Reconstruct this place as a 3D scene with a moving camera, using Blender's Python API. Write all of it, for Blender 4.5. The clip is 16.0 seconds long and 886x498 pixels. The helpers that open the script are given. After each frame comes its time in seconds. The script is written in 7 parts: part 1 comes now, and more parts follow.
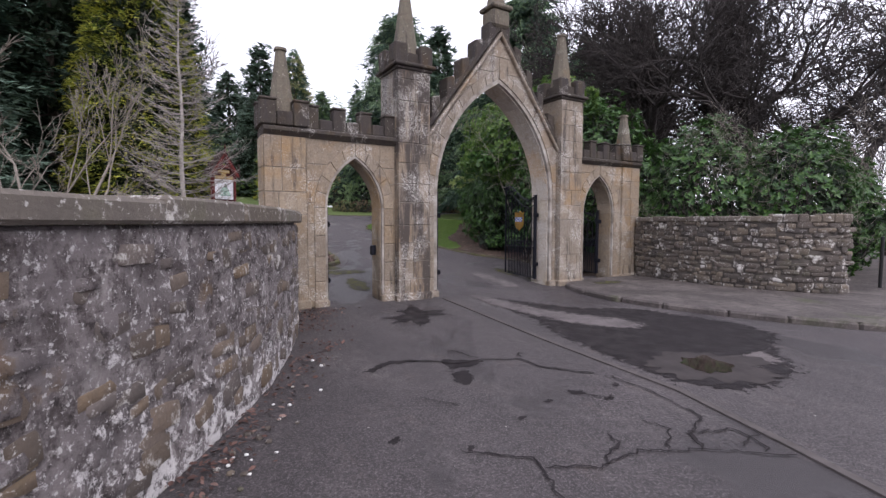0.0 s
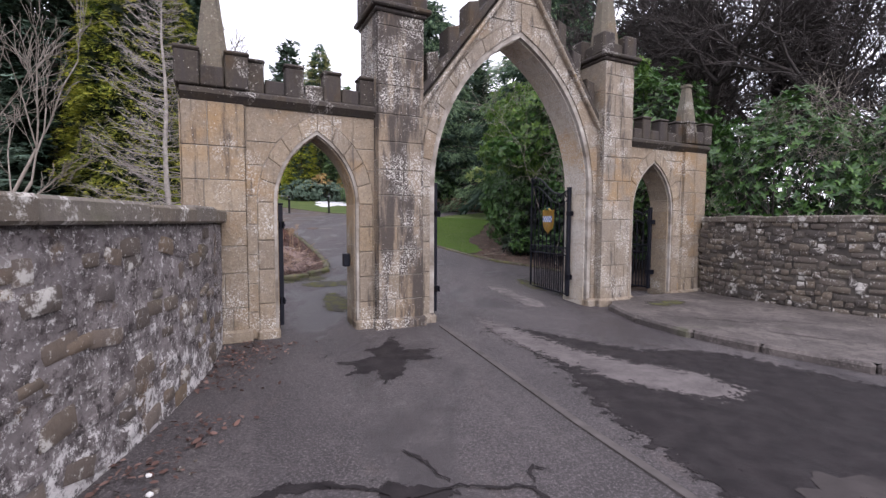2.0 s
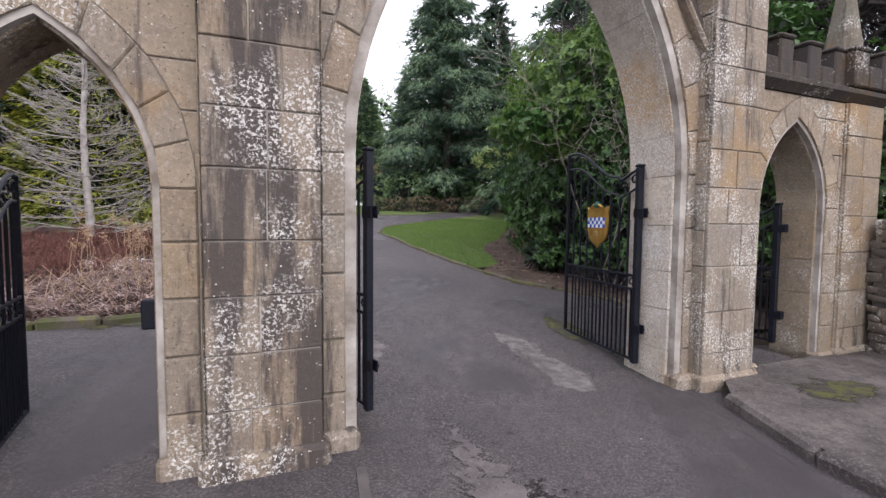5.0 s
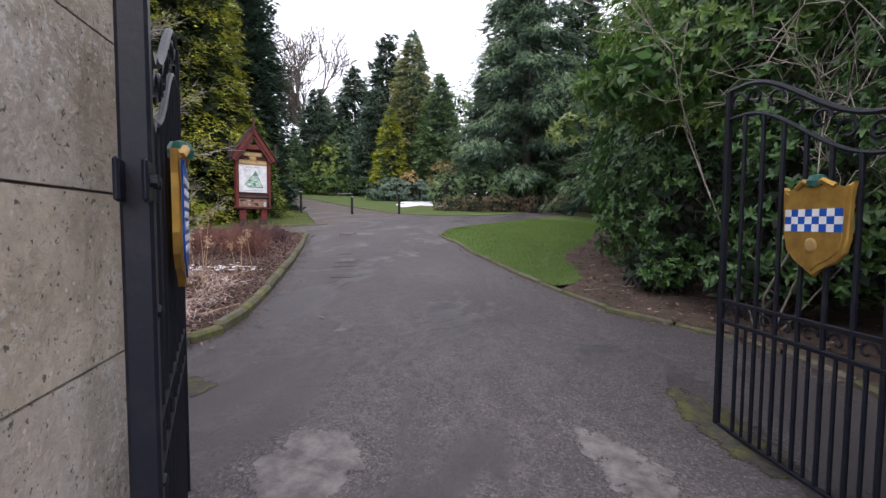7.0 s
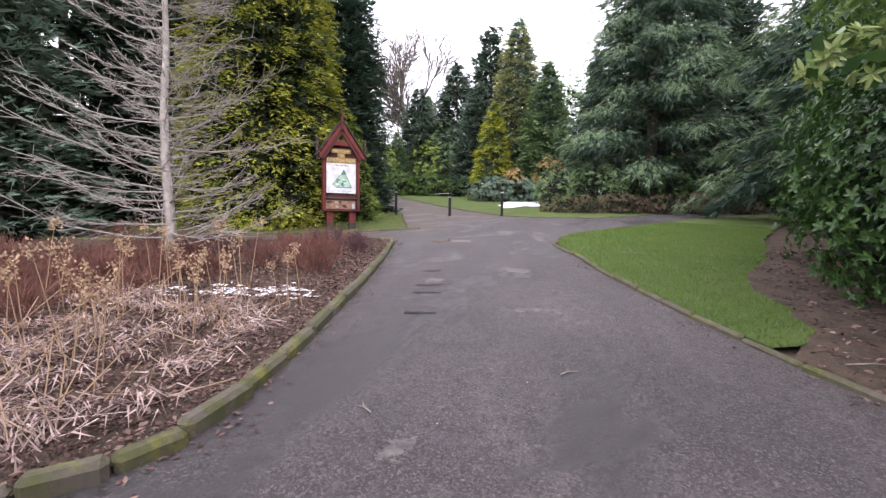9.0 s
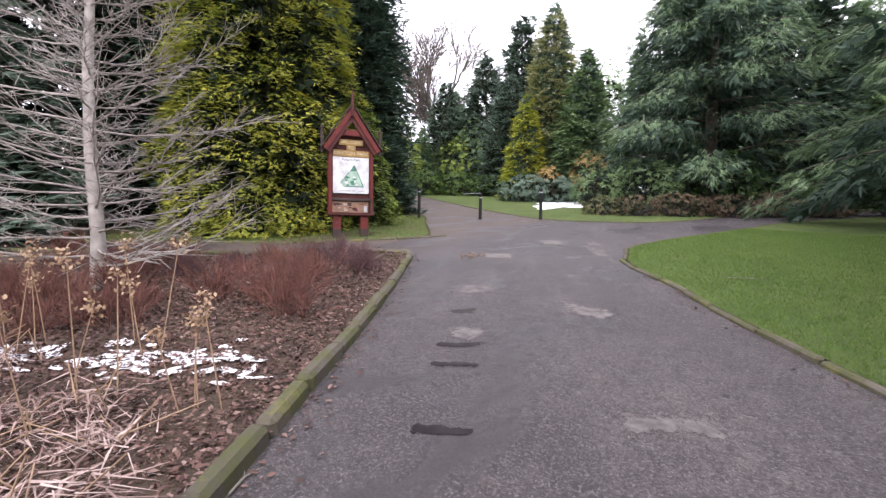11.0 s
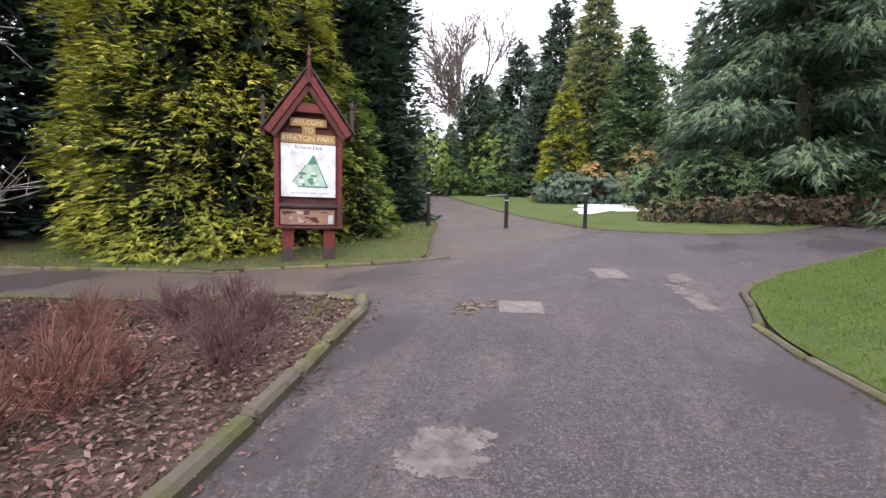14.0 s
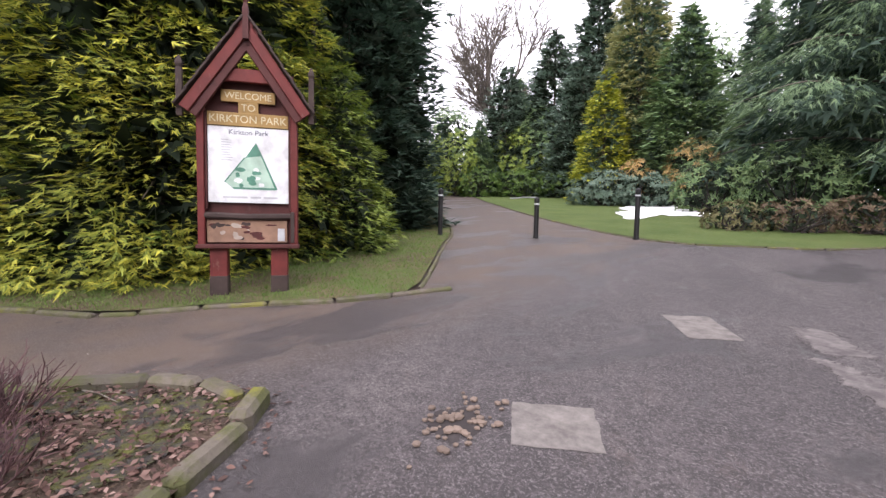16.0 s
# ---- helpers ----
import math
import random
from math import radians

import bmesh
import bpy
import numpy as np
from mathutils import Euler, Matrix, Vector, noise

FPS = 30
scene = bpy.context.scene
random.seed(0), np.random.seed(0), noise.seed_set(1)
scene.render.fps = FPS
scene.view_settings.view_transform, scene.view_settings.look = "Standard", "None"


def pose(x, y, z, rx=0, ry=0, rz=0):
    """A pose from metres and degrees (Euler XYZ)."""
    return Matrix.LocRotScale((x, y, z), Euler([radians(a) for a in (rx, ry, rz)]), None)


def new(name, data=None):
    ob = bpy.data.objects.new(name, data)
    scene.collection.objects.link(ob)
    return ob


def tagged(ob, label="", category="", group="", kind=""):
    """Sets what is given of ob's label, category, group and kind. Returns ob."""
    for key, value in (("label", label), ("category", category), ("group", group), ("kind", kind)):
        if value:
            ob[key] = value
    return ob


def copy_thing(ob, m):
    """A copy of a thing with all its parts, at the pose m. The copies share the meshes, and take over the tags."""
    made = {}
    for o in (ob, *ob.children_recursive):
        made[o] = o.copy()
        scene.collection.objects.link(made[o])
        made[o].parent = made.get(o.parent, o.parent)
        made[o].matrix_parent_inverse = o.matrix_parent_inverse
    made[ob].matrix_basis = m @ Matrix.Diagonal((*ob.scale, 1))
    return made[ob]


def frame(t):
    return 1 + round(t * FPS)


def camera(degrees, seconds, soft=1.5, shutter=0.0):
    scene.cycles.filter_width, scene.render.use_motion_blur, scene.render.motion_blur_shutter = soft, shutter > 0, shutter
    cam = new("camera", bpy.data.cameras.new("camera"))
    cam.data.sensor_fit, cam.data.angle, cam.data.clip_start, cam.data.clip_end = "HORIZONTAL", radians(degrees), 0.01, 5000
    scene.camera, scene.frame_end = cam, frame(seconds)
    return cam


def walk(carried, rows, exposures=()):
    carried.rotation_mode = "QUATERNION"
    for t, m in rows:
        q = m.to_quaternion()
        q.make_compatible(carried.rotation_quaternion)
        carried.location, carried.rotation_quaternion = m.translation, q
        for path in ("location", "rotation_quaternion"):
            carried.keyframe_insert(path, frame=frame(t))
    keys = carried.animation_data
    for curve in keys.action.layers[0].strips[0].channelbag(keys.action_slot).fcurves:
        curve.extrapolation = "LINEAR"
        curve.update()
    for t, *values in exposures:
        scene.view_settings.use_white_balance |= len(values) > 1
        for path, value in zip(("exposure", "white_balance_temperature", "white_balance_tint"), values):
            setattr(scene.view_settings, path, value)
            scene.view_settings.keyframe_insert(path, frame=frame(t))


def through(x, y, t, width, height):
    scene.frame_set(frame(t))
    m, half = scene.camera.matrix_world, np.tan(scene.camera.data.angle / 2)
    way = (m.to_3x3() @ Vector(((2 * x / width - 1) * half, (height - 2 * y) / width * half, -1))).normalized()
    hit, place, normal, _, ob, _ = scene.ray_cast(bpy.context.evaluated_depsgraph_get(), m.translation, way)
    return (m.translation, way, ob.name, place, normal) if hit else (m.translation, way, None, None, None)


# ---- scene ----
cam = camera(89.0, 16.0, soft=1.4)
METRES, EYE, TILT, LEAN, TURN = 22.0, 1.6, 0.0, 0.0, 0.0
ROWS = [
    (0.0, 0.0, 0.0, 0.0, 0.01, -3.43, -0.1),
    (0.5, 0.0097, 0.0256, 0.0007, 0.44, -3.44, -0.12),
    (1.0, 0.0162, 0.0543, 0.0003, 1.52, -3.46, -0.15),
    (1.5, 0.0226, 0.0839, 0.0001, 3.0, -3.49, -0.26),
    (2.0, 0.0249, 0.1136, 0.0006, 4.26, -3.5, -0.26),
    (2.5, 0.0277, 0.1437, 0.0015, 5.57, -3.47, -0.26),
    (3.0, 0.0315, 0.1744, 0.0021, 6.64, -3.48, -0.26),
    (3.5, 0.0336, 0.2054, 0.0034, 7.36, -3.48, -0.29),
    (4.0, 0.0383, 0.2354, 0.0036, 7.51, -3.47, -0.35),
    (6.5, 0.0454, 0.3895, 0.0018, 14.23, -3.26, -0.44),
    (7.0, 0.0411, 0.4207, 0.0021, 18.47, -3.31, -0.34),
    (7.5, 0.035, 0.4499, 0.0032, 22.54, -3.25, -0.43),
    (8.0, 0.0228, 0.4783, 0.0046, 26.55, -3.31, -0.37),
    (8.5, 0.0062, 0.5057, 0.0063, 29.69, -3.34, -0.57),
    (9.0, -0.0112, 0.5326, 0.0089, 31.28, -3.41, -0.59),
    (11.5, -0.0974, 0.6665, 0.0207, 35.67, -3.54, -0.82),
    (12.0, -0.1107, 0.6954, 0.0231, 36.85, -3.52, -0.79),
    (12.5, -0.1238, 0.7253, 0.0243, 37.84, -3.48, -0.77),
    (13.0, -0.1373, 0.7552, 0.0267, 38.72, -3.55, -0.75),
    (13.5, -0.1502, 0.7853, 0.0291, 38.72, -3.56, -0.82),
    (14.0, -0.1655, 0.8124, 0.0332, 39.12, -3.65, -0.96),
    (14.5, -0.1784, 0.8417, 0.0359, 39.98, -3.62, -0.94),
    (15.0, -0.1946, 0.8686, 0.0383, 40.89, -3.59, -0.95),
    (15.5, -0.2116, 0.8963, 0.0406, 41.84, -3.61, -1.01),
    (16.0, -0.2287, 0.9231, 0.0432, 43.16, -3.67, -1.07),
]
walk(cam, [(t, pose(0, 0, EYE, TILT, LEAN, TURN) @ pose(METRES * x, METRES * y, METRES * z, 90 + pitch, roll, yaw)) for t, x, y, z, yaw, pitch, roll in ROWS],
     [(0, 0.6, 6200, 21), (1.5, 0.75, 6200, 21), (3, 1.08, 6250, 20), (4, 1.12, 6250, 19), (6.5, 0.84, 6250, 17), (8, 1.32, 6350, 20), (9, 1.42, 6400, 21), (12.5, 1.42, 6400, 21), (16, 1.45, 6500, 21)])

# world: an even overcast sky and a very soft sun
world = bpy.data.worlds.new("overcast")
scene.world = world
world.use_nodes = True
wn, wl = world.node_tree.nodes, world.node_tree.links
sky = wn.new("ShaderNodeTexSky")
sky.sky_type, sky.sun_disc, sky.sun_elevation, sky.sun_rotation = "NISHITA", False, radians(38), radians(150)
sky.air_density, sky.dust_density = 1.0, 4.0
cloud = wn.new("ShaderNodeMixRGB")
cloud.inputs[0].default_value = 0.86
cloud.inputs[2].default_value = (9.6, 9.8, 10.2, 1)
wl.new(sky.outputs[0], cloud.inputs[1])
wl.new(cloud.outputs[0], wn["Background"].inputs[0])
wn["Background"].inputs[1].default_value = 0.12
sun = new("sun", bpy.data.lights.new("sun", "SUN"))
sun.data.energy, sun.data.angle, sun.data.color = 0.7, radians(35), (1.0, 0.97, 0.93)
sun.matrix_world = pose(0, 0, 30, 52, 0, 30)


# ---------------------------------------------------------------- materials
def material(name, rough=0.85, metal=0.0, spec=0.3):
    m = bpy.data.materials.new(name)
    m.use_nodes = True
    b = m.node_tree.nodes["Principled BSDF"]
    b.inputs["Roughness"].default_value, b.inputs["Metallic"].default_value = rough, metal
    b.inputs["Specular IOR Level"].default_value = spec
    return m, m.node_tree.nodes, m.node_tree.links, b


class Kit:
    """Short calls for the nodes of one material, in world metres."""

    def __init__(self, name, rough=0.85, metal=0.0, spec=0.3, local=False):
        self.m, self.n, self.l, self.b = material(name, rough, metal, spec)
        if local:
            self.p = self.n.new("ShaderNodeTexCoord").outputs["Object"]
        else:
            self.p = self.n.new("ShaderNodeNewGeometry").outputs["Position"]

    def scaled(self, sx, sy, sz):
        v = self.n.new("ShaderNodeMapping")
        self.l.new(self.p, v.inputs[0])
        v.inputs["Scale"].default_value = (sx, sy, sz)
        return v.outputs[0]

    def turned(self, deg, sx, sy, sz):
        v = self.n.new("ShaderNodeMapping")
        v.inputs["Rotation"].default_value = (0, 0, radians(deg))
        self.l.new(self.p, v.inputs[0])
        w = self.n.new("ShaderNodeMapping")
        w.inputs["Scale"].default_value = (sx, sy, sz)
        self.l.new(v.outputs[0], w.inputs[0])
        return w.outputs[0]

    def noise(self, scale, detail=6.0, rough=0.6, vec=None, distort=0.0):
        v = self.n.new("ShaderNodeTexNoise")
        self.l.new(vec or self.p, v.inputs["Vector"])
        for k, x in (("Scale", scale), ("Detail", detail), ("Roughness", rough), ("Distortion", distort)):
            v.inputs[k].default_value = x
        return v.outputs[0]

    def cells(self, scale, feature="F1", vec=None, out="Distance"):
        v = self.n.new("ShaderNodeTexVoronoi")
        v.feature = feature
        self.l.new(vec or self.p, v.inputs["Vector"])
        v.inputs["Scale"].default_value = scale
        return v.outputs[out]

    def ramp(self, fac, *stops):
        v = self.n.new("ShaderNodeValToRGB")
        e = v.color_ramp.elements
        while len(e) < len(stops):
            e.new(0.5)
        for k, (at, c) in zip(e, stops):
            k.position = at
            k.color = (*c, 1) if hasattr(c, "__len__") else (c, c, c, 1)
        self.l.new(fac, v.inputs[0])
        return v.outputs[0]

    def mix(self, fac, a, b, kind="MIX"):
        v = self.n.new("ShaderNodeMixRGB")
        v.blend_type = kind
        for k, x in enumerate((fac, a, b)):
            if hasattr(x, "is_linked"):
                self.l.new(x, v.inputs[k])
            elif hasattr(x, "__len__"):
                v.inputs[k].default_value = (*x, 1)
            else:
                v.inputs[k].default_value = x if k == 0 else (x, x, x, 1)
        return v.outputs[0]

    def math(self, op, a, b=0.0):
        v = self.n.new("ShaderNodeMath")
        v.operation = op
        v.use_clamp = True
        for k, x in enumerate((a, b)):
            if hasattr(x, "is_linked"):
                self.l.new(x, v.inputs[k])
            else:
                v.inputs[k].default_value = x
        return v.outputs[0]

    def random(self, island=False):
        if island:
            return self.n.new("ShaderNodeNewGeometry").outputs["Random Per Island"]
        return self.n.new("ShaderNodeObjectInfo").outputs["Random"]

    def colour(self, c):
        if hasattr(c, "is_linked"):
            self.l.new(c, self.b.inputs["Base Color"])
        else:
            self.b.inputs["Base Color"].default_value = (*c, 1)

    def gloss(self, r):
        self.l.new(r, self.b.inputs["Roughness"])

    def bump(self, height, strength=0.5, distance=0.01):
        v = self.n.new("ShaderNodeBump")
        v.inputs["Strength"].default_value, v.inputs["Distance"].default_value = strength, distance
        self.l.new(height, v.inputs["Height"])
        self.l.new(v.outputs[0], self.b.inputs["Normal"])

    def worn(self, scale=9.0):
        """Frays the surface where the mesh's wear value falls towards its rim."""
        at = self.n.new("ShaderNodeAttribute")
        at.attribute_name = "wear"
        rim = self.mix(0.5, at.outputs["Fac"], self.ramp(self.noise(scale, 8, 0.72), (0.33, 0.0), (0.67, 1.0)))
        gap = self.ramp(rim, (0.44, 0.0), (0.52, 1.0))
        clear = self.n.new("ShaderNodeBsdfTransparent")
        mixer = self.n.new("ShaderNodeMixShader")
        self.l.new(gap, mixer.inputs[0])
        self.l.new(clear.outputs[0], mixer.inputs[1])
        self.l.new(self.b.outputs[0], mixer.inputs[2])
        self.l.new(mixer.outputs[0], self.n["Material Output"].inputs[0])

    def thin(self, amount):
        """A leaf that lets some light through."""
        t = self.n.new("ShaderNodeBsdfTranslucent")
        mixer = self.n.new("ShaderNodeMixShader")
        mixer.inputs[0].default_value = amount
        link = self.b.inputs["Base Color"].links
        if link:
            self.l.new(link[0].from_socket, t.inputs[0])
        else:
            t.inputs[0].default_value = self.b.inputs["Base Color"].default_value
        self.l.new(self.b.outputs[0], mixer.inputs[1])
        self.l.new(t.outputs[0], mixer.inputs[2])
        self.l.new(mixer.outputs[0], self.n["Material Output"].inputs[0])


def sandstone(name, tones, soot, lichen=0.50, g=1.0):
    k = Kit(name, 0.9)
    tones = [tuple(0.71 * v for v in t) for t in tones]
    base = k.ramp(k.random(), *[(i / (len(tones) - 1), c) for i, c in enumerate(tones)])
    base = k.mix(k.ramp(k.noise(2.1, 7, 0.65), (0.35, 0.0), (0.68, 0.7)), base, (0.265 * g, 0.215 * g, 0.155 * g))
    base = k.mix(k.ramp(k.noise(9, 8, 0.75), (0.40, 0.0), (0.70, 0.6)), base, (0.15 * g, 0.122 * g, 0.10 * g))
    base = k.mix(k.ramp(k.noise(30, 6, 0.7), (0.50, 0.0), (0.70, 0.5)), base, (0.42 * g, 0.36 * g, 0.29 * g))
    base = k.mix(k.ramp(k.noise(0.9, 4), (0.57, 0.0), (0.68, 0.50)), base, (0.31 * g, 0.185 * g, 0.070 * g))
    streak = k.noise(2.2, 7, 0.68, k.scaled(2.2, 2.2, 0.28))
    base = k.mix(k.ramp(streak, (soot, 0.0), (soot + 0.10, 0.88)), base, (0.050, 0.043, 0.041))
    where = k.ramp(k.noise(1.5, 5, 0.65), (lichen, 0.0), (lichen + 0.10, 1.0))
    spots = k.mix(1.0, k.ramp(k.noise(48, 6, 0.7), (0.52, 0.0), (0.56, 1.0)), where, "MULTIPLY")
    base = k.mix(spots, base, (0.56, 0.54, 0.50))
    flecks = k.ramp(k.cells(22), (0.09, 0.9), (0.15, 0.0))
    base = k.mix(k.mix(1.0, flecks, k.ramp(k.noise(3.1, 4), (0.48, 0), (0.56, 1)), "MULTIPLY"), base, (0.64, 0.62, 0.57))
    base = k.mix(k.ramp(k.noise(55, 3), (0.62, 0), (0.68, 0.8)), base, (0.06, 0.052, 0.048))
    k.colour(base)
    k.bump(k.mix(0.5, k.noise(30, 8, 0.7), k.noise(6, 6)), 0.8, 0.03)
    return k.m


STONE = sandstone("warm_sandstone", [(0.30, 0.245, 0.185), (0.44, 0.345, 0.24), (0.27, 0.225, 0.18), (0.40, 0.28, 0.155), (0.35, 0.29, 0.225), (0.46, 0.37, 0.26), (0.31, 0.26, 0.205)], 0.57, 0.535)
PIER_STONE = sandstone("sooty_sandstone", [(0.22, 0.18, 0.14), (0.33, 0.265, 0.20), (0.18, 0.15, 0.125), (0.35, 0.25, 0.155), (0.26, 0.215, 0.175)], 0.43, 0.48)
GABLE_STONE = sandstone("pale_grey_sandstone", [(0.35, 0.305, 0.25), (0.28, 0.245, 0.205), (0.40, 0.335, 0.26), (0.31, 0.275, 0.235), (0.37, 0.28, 0.19)], 0.54, 0.50)
BLACK_STONE = sandstone("blackened_sandstone", [(0.060, 0.051, 0.047), (0.088, 0.074, 0.064), (0.046, 0.040, 0.038)], 0.48, 0.57, 0.27)
SPIRE_STONE = sandstone("mossy_grey_sandstone", [(0.20, 0.19, 0.145), (0.18, 0.165, 0.13)], 0.56, 0.62, 0.6)

# grey lichened stone, its tones raised to paint sky light onto the arch jambs
JAMB_STONE = sandstone("lichened_skylit_sandstone", [(0.74, 0.68, 0.60), (0.66, 0.61, 0.54), (0.76, 0.67, 0.54)], 0.64, 0.40, 1.5)

k = Kit("lime_joint", 0.95)
k.colour(k.mix(k.ramp(k.noise(3), (0.35, 0), (0.7, 1)), (0.16, 0.135, 0.11), (0.46, 0.43, 0.39)))
k.bump(k.noise(50), 0.4, 0.01)
JOINT = k.m

k = Kit("harled_rubble", 0.95)
c = k.mix(k.ramp(k.noise(1.6, 8, 0.7), (0.38, 0), (0.62, 1)), (0.135, 0.118, 0.118), (0.225, 0.198, 0.195))
c = k.mix(k.ramp(k.noise(5.5, 9, 0.8), (0.46, 0), (0.57, 0.9)), c, (0.070, 0.058, 0.056))
c = k.mix(k.ramp(k.noise(3.0, 8, 0.8), (0.56, 0), (0.60, 0.9)), c, (0.27, 0.245, 0.235))
c = k.mix(k.ramp(k.noise(2.2, 6, 0.6), (0.60, 0), (0.66, 0.7)), c, (0.155, 0.105, 0.062))
zed = k.n.new("ShaderNodeSeparateXYZ")
k.l.new(k.p, zed.inputs[0])
low = k.ramp(zed.outputs[2], (0.0, 0.45), (0.5, 0.18), (1.0, 0.0))
lime = k.ramp(k.mix(0.26, k.noise(7.5, 9, 0.8), low, "ADD"), (0.585, 0), (0.645, 1))
c = k.mix(lime, c, (0.60, 0.575, 0.56))
c = k.mix(k.ramp(k.noise(26, 5, 0.75), (0.57, 0), (0.62, 0.9)), c, (0.52, 0.50, 0.48))
c = k.mix(k.ramp(k.noise(11, 7, 0.75), (0.57, 0), (0.64, 0.9)), c, (0.035, 0.029, 0.028))
k.colour(c)
k.bump(k.mix(0.5, k.noise(13, 9, 0.75), k.noise(3.5, 5, 0.6)), 1.0, 0.05)
HARL = k.m


def rubble(name, tones):
    k = Kit(name, 0.9)
    c = k.ramp(k.random(), *[(i / (len(tones) - 1), t) for i, t in enumerate(tones)])
    c = k.mix(k.ramp(k.noise(9, 8, 0.7), (0.38, 0), (0.72, 0.6)), c, (0.075, 0.066, 0.06))
    c = k.mix(k.ramp(k.noise(3.6, 9, 0.78), (0.55, 0), (0.61, 0.9)), c, (0.50, 0.48, 0.445))
    c = k.mix(k.ramp(k.noise(24, 5, 0.7), (0.60, 0), (0.66, 0.8)), c, (0.5, 0.48, 0.45))
    c = k.mix(k.ramp(k.noise(1.4, 4), (0.58, 0), (0.75, 0.4)), c, (0.10, 0.11, 0.045))
    k.colour(c)
    k.bump(k.noise(22, 8, 0.65), 0.7, 0.02)
    return k.m


RUBBLE = rubble("grey_rubble_stone", [(0.085, 0.074, 0.064), (0.13, 0.108, 0.090), (0.062, 0.054, 0.050), (0.17, 0.138, 0.105), (0.10, 0.086, 0.072)])
k = Kit("dark_mortar", 0.95)
k.colour(k.mix(k.ramp(k.noise(3), (0.35, 0), (0.7, 1)), (0.045, 0.039, 0.036), (0.13, 0.115, 0.10)))
k.bump(k.noise(50), 0.4, 0.01)
DARK_MORTAR = k.m
LEFT_STONE = rubble("brown_rubble_stone", [(0.075, 0.062, 0.056), (0.13, 0.10, 0.075), (0.10, 0.085, 0.08), (0.17, 0.12, 0.075), (0.15, 0.13, 0.125)])
COPING = rubble("dark_coping_stone", [(0.105, 0.088, 0.070), (0.15, 0.125, 0.095), (0.12, 0.10, 0.085), (0.17, 0.15, 0.125)])

k = Kit("worn_asphalt", 0.75, spec=0.4)
c = k.mix(k.ramp(k.noise(0.55, 7, 0.62), (0.38, 0), (0.62, 1)), (0.050, 0.0425, 0.0445), (0.098, 0.083, 0.085))
c = k.mix(k.ramp(k.noise(0.9, 8, 0.70, k.turned(-28, 1.6, 0.35, 1)), (0.50, 0), (0.64, 0.65)), c, (0.150, 0.130, 0.127))
c = k.mix(k.ramp(k.noise(2.6, 8, 0.72, k.turned(-28, 1.5, 0.6, 1)), (0.56, 0), (0.66, 0.6)), c, (0.105, 0.080, 0.072))
c = k.mix(k.ramp(k.noise(9, 9, 0.8), (0.42, 0), (0.60, 0.85)), c, (0.036, 0.031, 0.032))
c = k.mix(k.ramp(k.noise(34, 6, 0.8), (0.46, 0), (0.57, 0.8)), c, (0.032, 0.028, 0.029))
c = k.mix(k.ramp(k.noise(48, 4, 0.8), (0.53, 0), (0.61, 0.7)), c, (0.200, 0.178, 0.178))
c = k.mix(k.ramp(k.noise(130, 2), (0.60, 0), (0.66, 0.75)), c, (0.030, 0.027, 0.027))
c = k.mix(k.ramp(k.noise(160, 2), (0.67, 0), (0.70, 0.8)), c, (0.36, 0.34, 0.33))
dirt = k.n.new("ShaderNodeSeparateXYZ")
k.l.new(k.p, dirt.inputs[0])
earth = k.mix(1.0, k.ramp(k.math("MULTIPLY", k.math("SUBTRACT", k.math("MULTIPLY", dirt.outputs[0], -0.1), 0.78), 6.0), (0.1, 0), (1.0, 0.75)), k.ramp(k.noise(1.5, 6), (0.3, 0.3), (0.6, 1)), "MULTIPLY")
c = k.mix(earth, c, (0.115, 0.082, 0.060))
bits = k.ramp(k.cells(2.7), (0.016, 1), (0.026, 0))
c = k.mix(bits, c, (0.42, 0.40, 0.37))
pits = k.ramp(k.cells(1.1), (0.02, 1), (0.05, 0))
c = k.mix(pits, c, (0.028, 0.025, 0.024))
wet = k.ramp(k.noise(0.5, 8, 0.66, k.scaled(1.0, 0.5, 1), 0.3), (0.52, 0), (0.57, 0.75))
c = k.mix(wet, c, (0.046, 0.040, 0.042))
k.colour(c)
k.gloss(k.ramp(wet, (0, 0.74), (1, 0.36)))
k.bump(k.mix(0.5, k.noise(110, 4, 0.7), k.noise(10, 7, 0.7)), 0.75, 0.02)
ASPHALT = k.m

k = Kit("wet_asphalt", 0.7, spec=0.2)
k.colour(k.mix(k.ramp(k.noise(5, 7), (0.35, 0), (0.65, 1)), (0.013, 0.0105, 0.0115), (0.026, 0.0215, 0.0225)))
k.gloss(k.ramp(k.noise(3, 5), (0.4, 0.6), (0.6, 0.85)))
k.bump(k.noise(70, 4), 0.4, 0.01)
WET = k.m
k = Kit("frayed_wet_asphalt", 0.7, spec=0.2)
k.colour(k.mix(k.ramp(k.noise(5, 7), (0.35, 0), (0.65, 1)), (0.013, 0.0105, 0.0115), (0.026, 0.0215, 0.0225)))
k.gloss(k.ramp(k.noise(3, 5), (0.4, 0.6), (0.6, 0.85)))
k.bump(k.noise(70, 4), 0.4, 0.01)
k.worn()
WET_EDGE = k.m
k = Kit("muddy_water", 0.04, spec=0.5)
k.colour((0.035, 0.026, 0.022))
PUDDLE = k.m
k = Kit("frayed_pale_patch_asphalt", 0.8)
k.colour(k.mix(k.ramp(k.noise(6, 8, 0.7), (0.38, 0), (0.62, 1)), (0.078, 0.068, 0.068), (0.165, 0.147, 0.142)))
k.bump(k.noise(60, 5), 0.5, 0.01)
k.worn()
PALE_EDGE = k.m
k = Kit("frayed_dry_asphalt", 0.8)
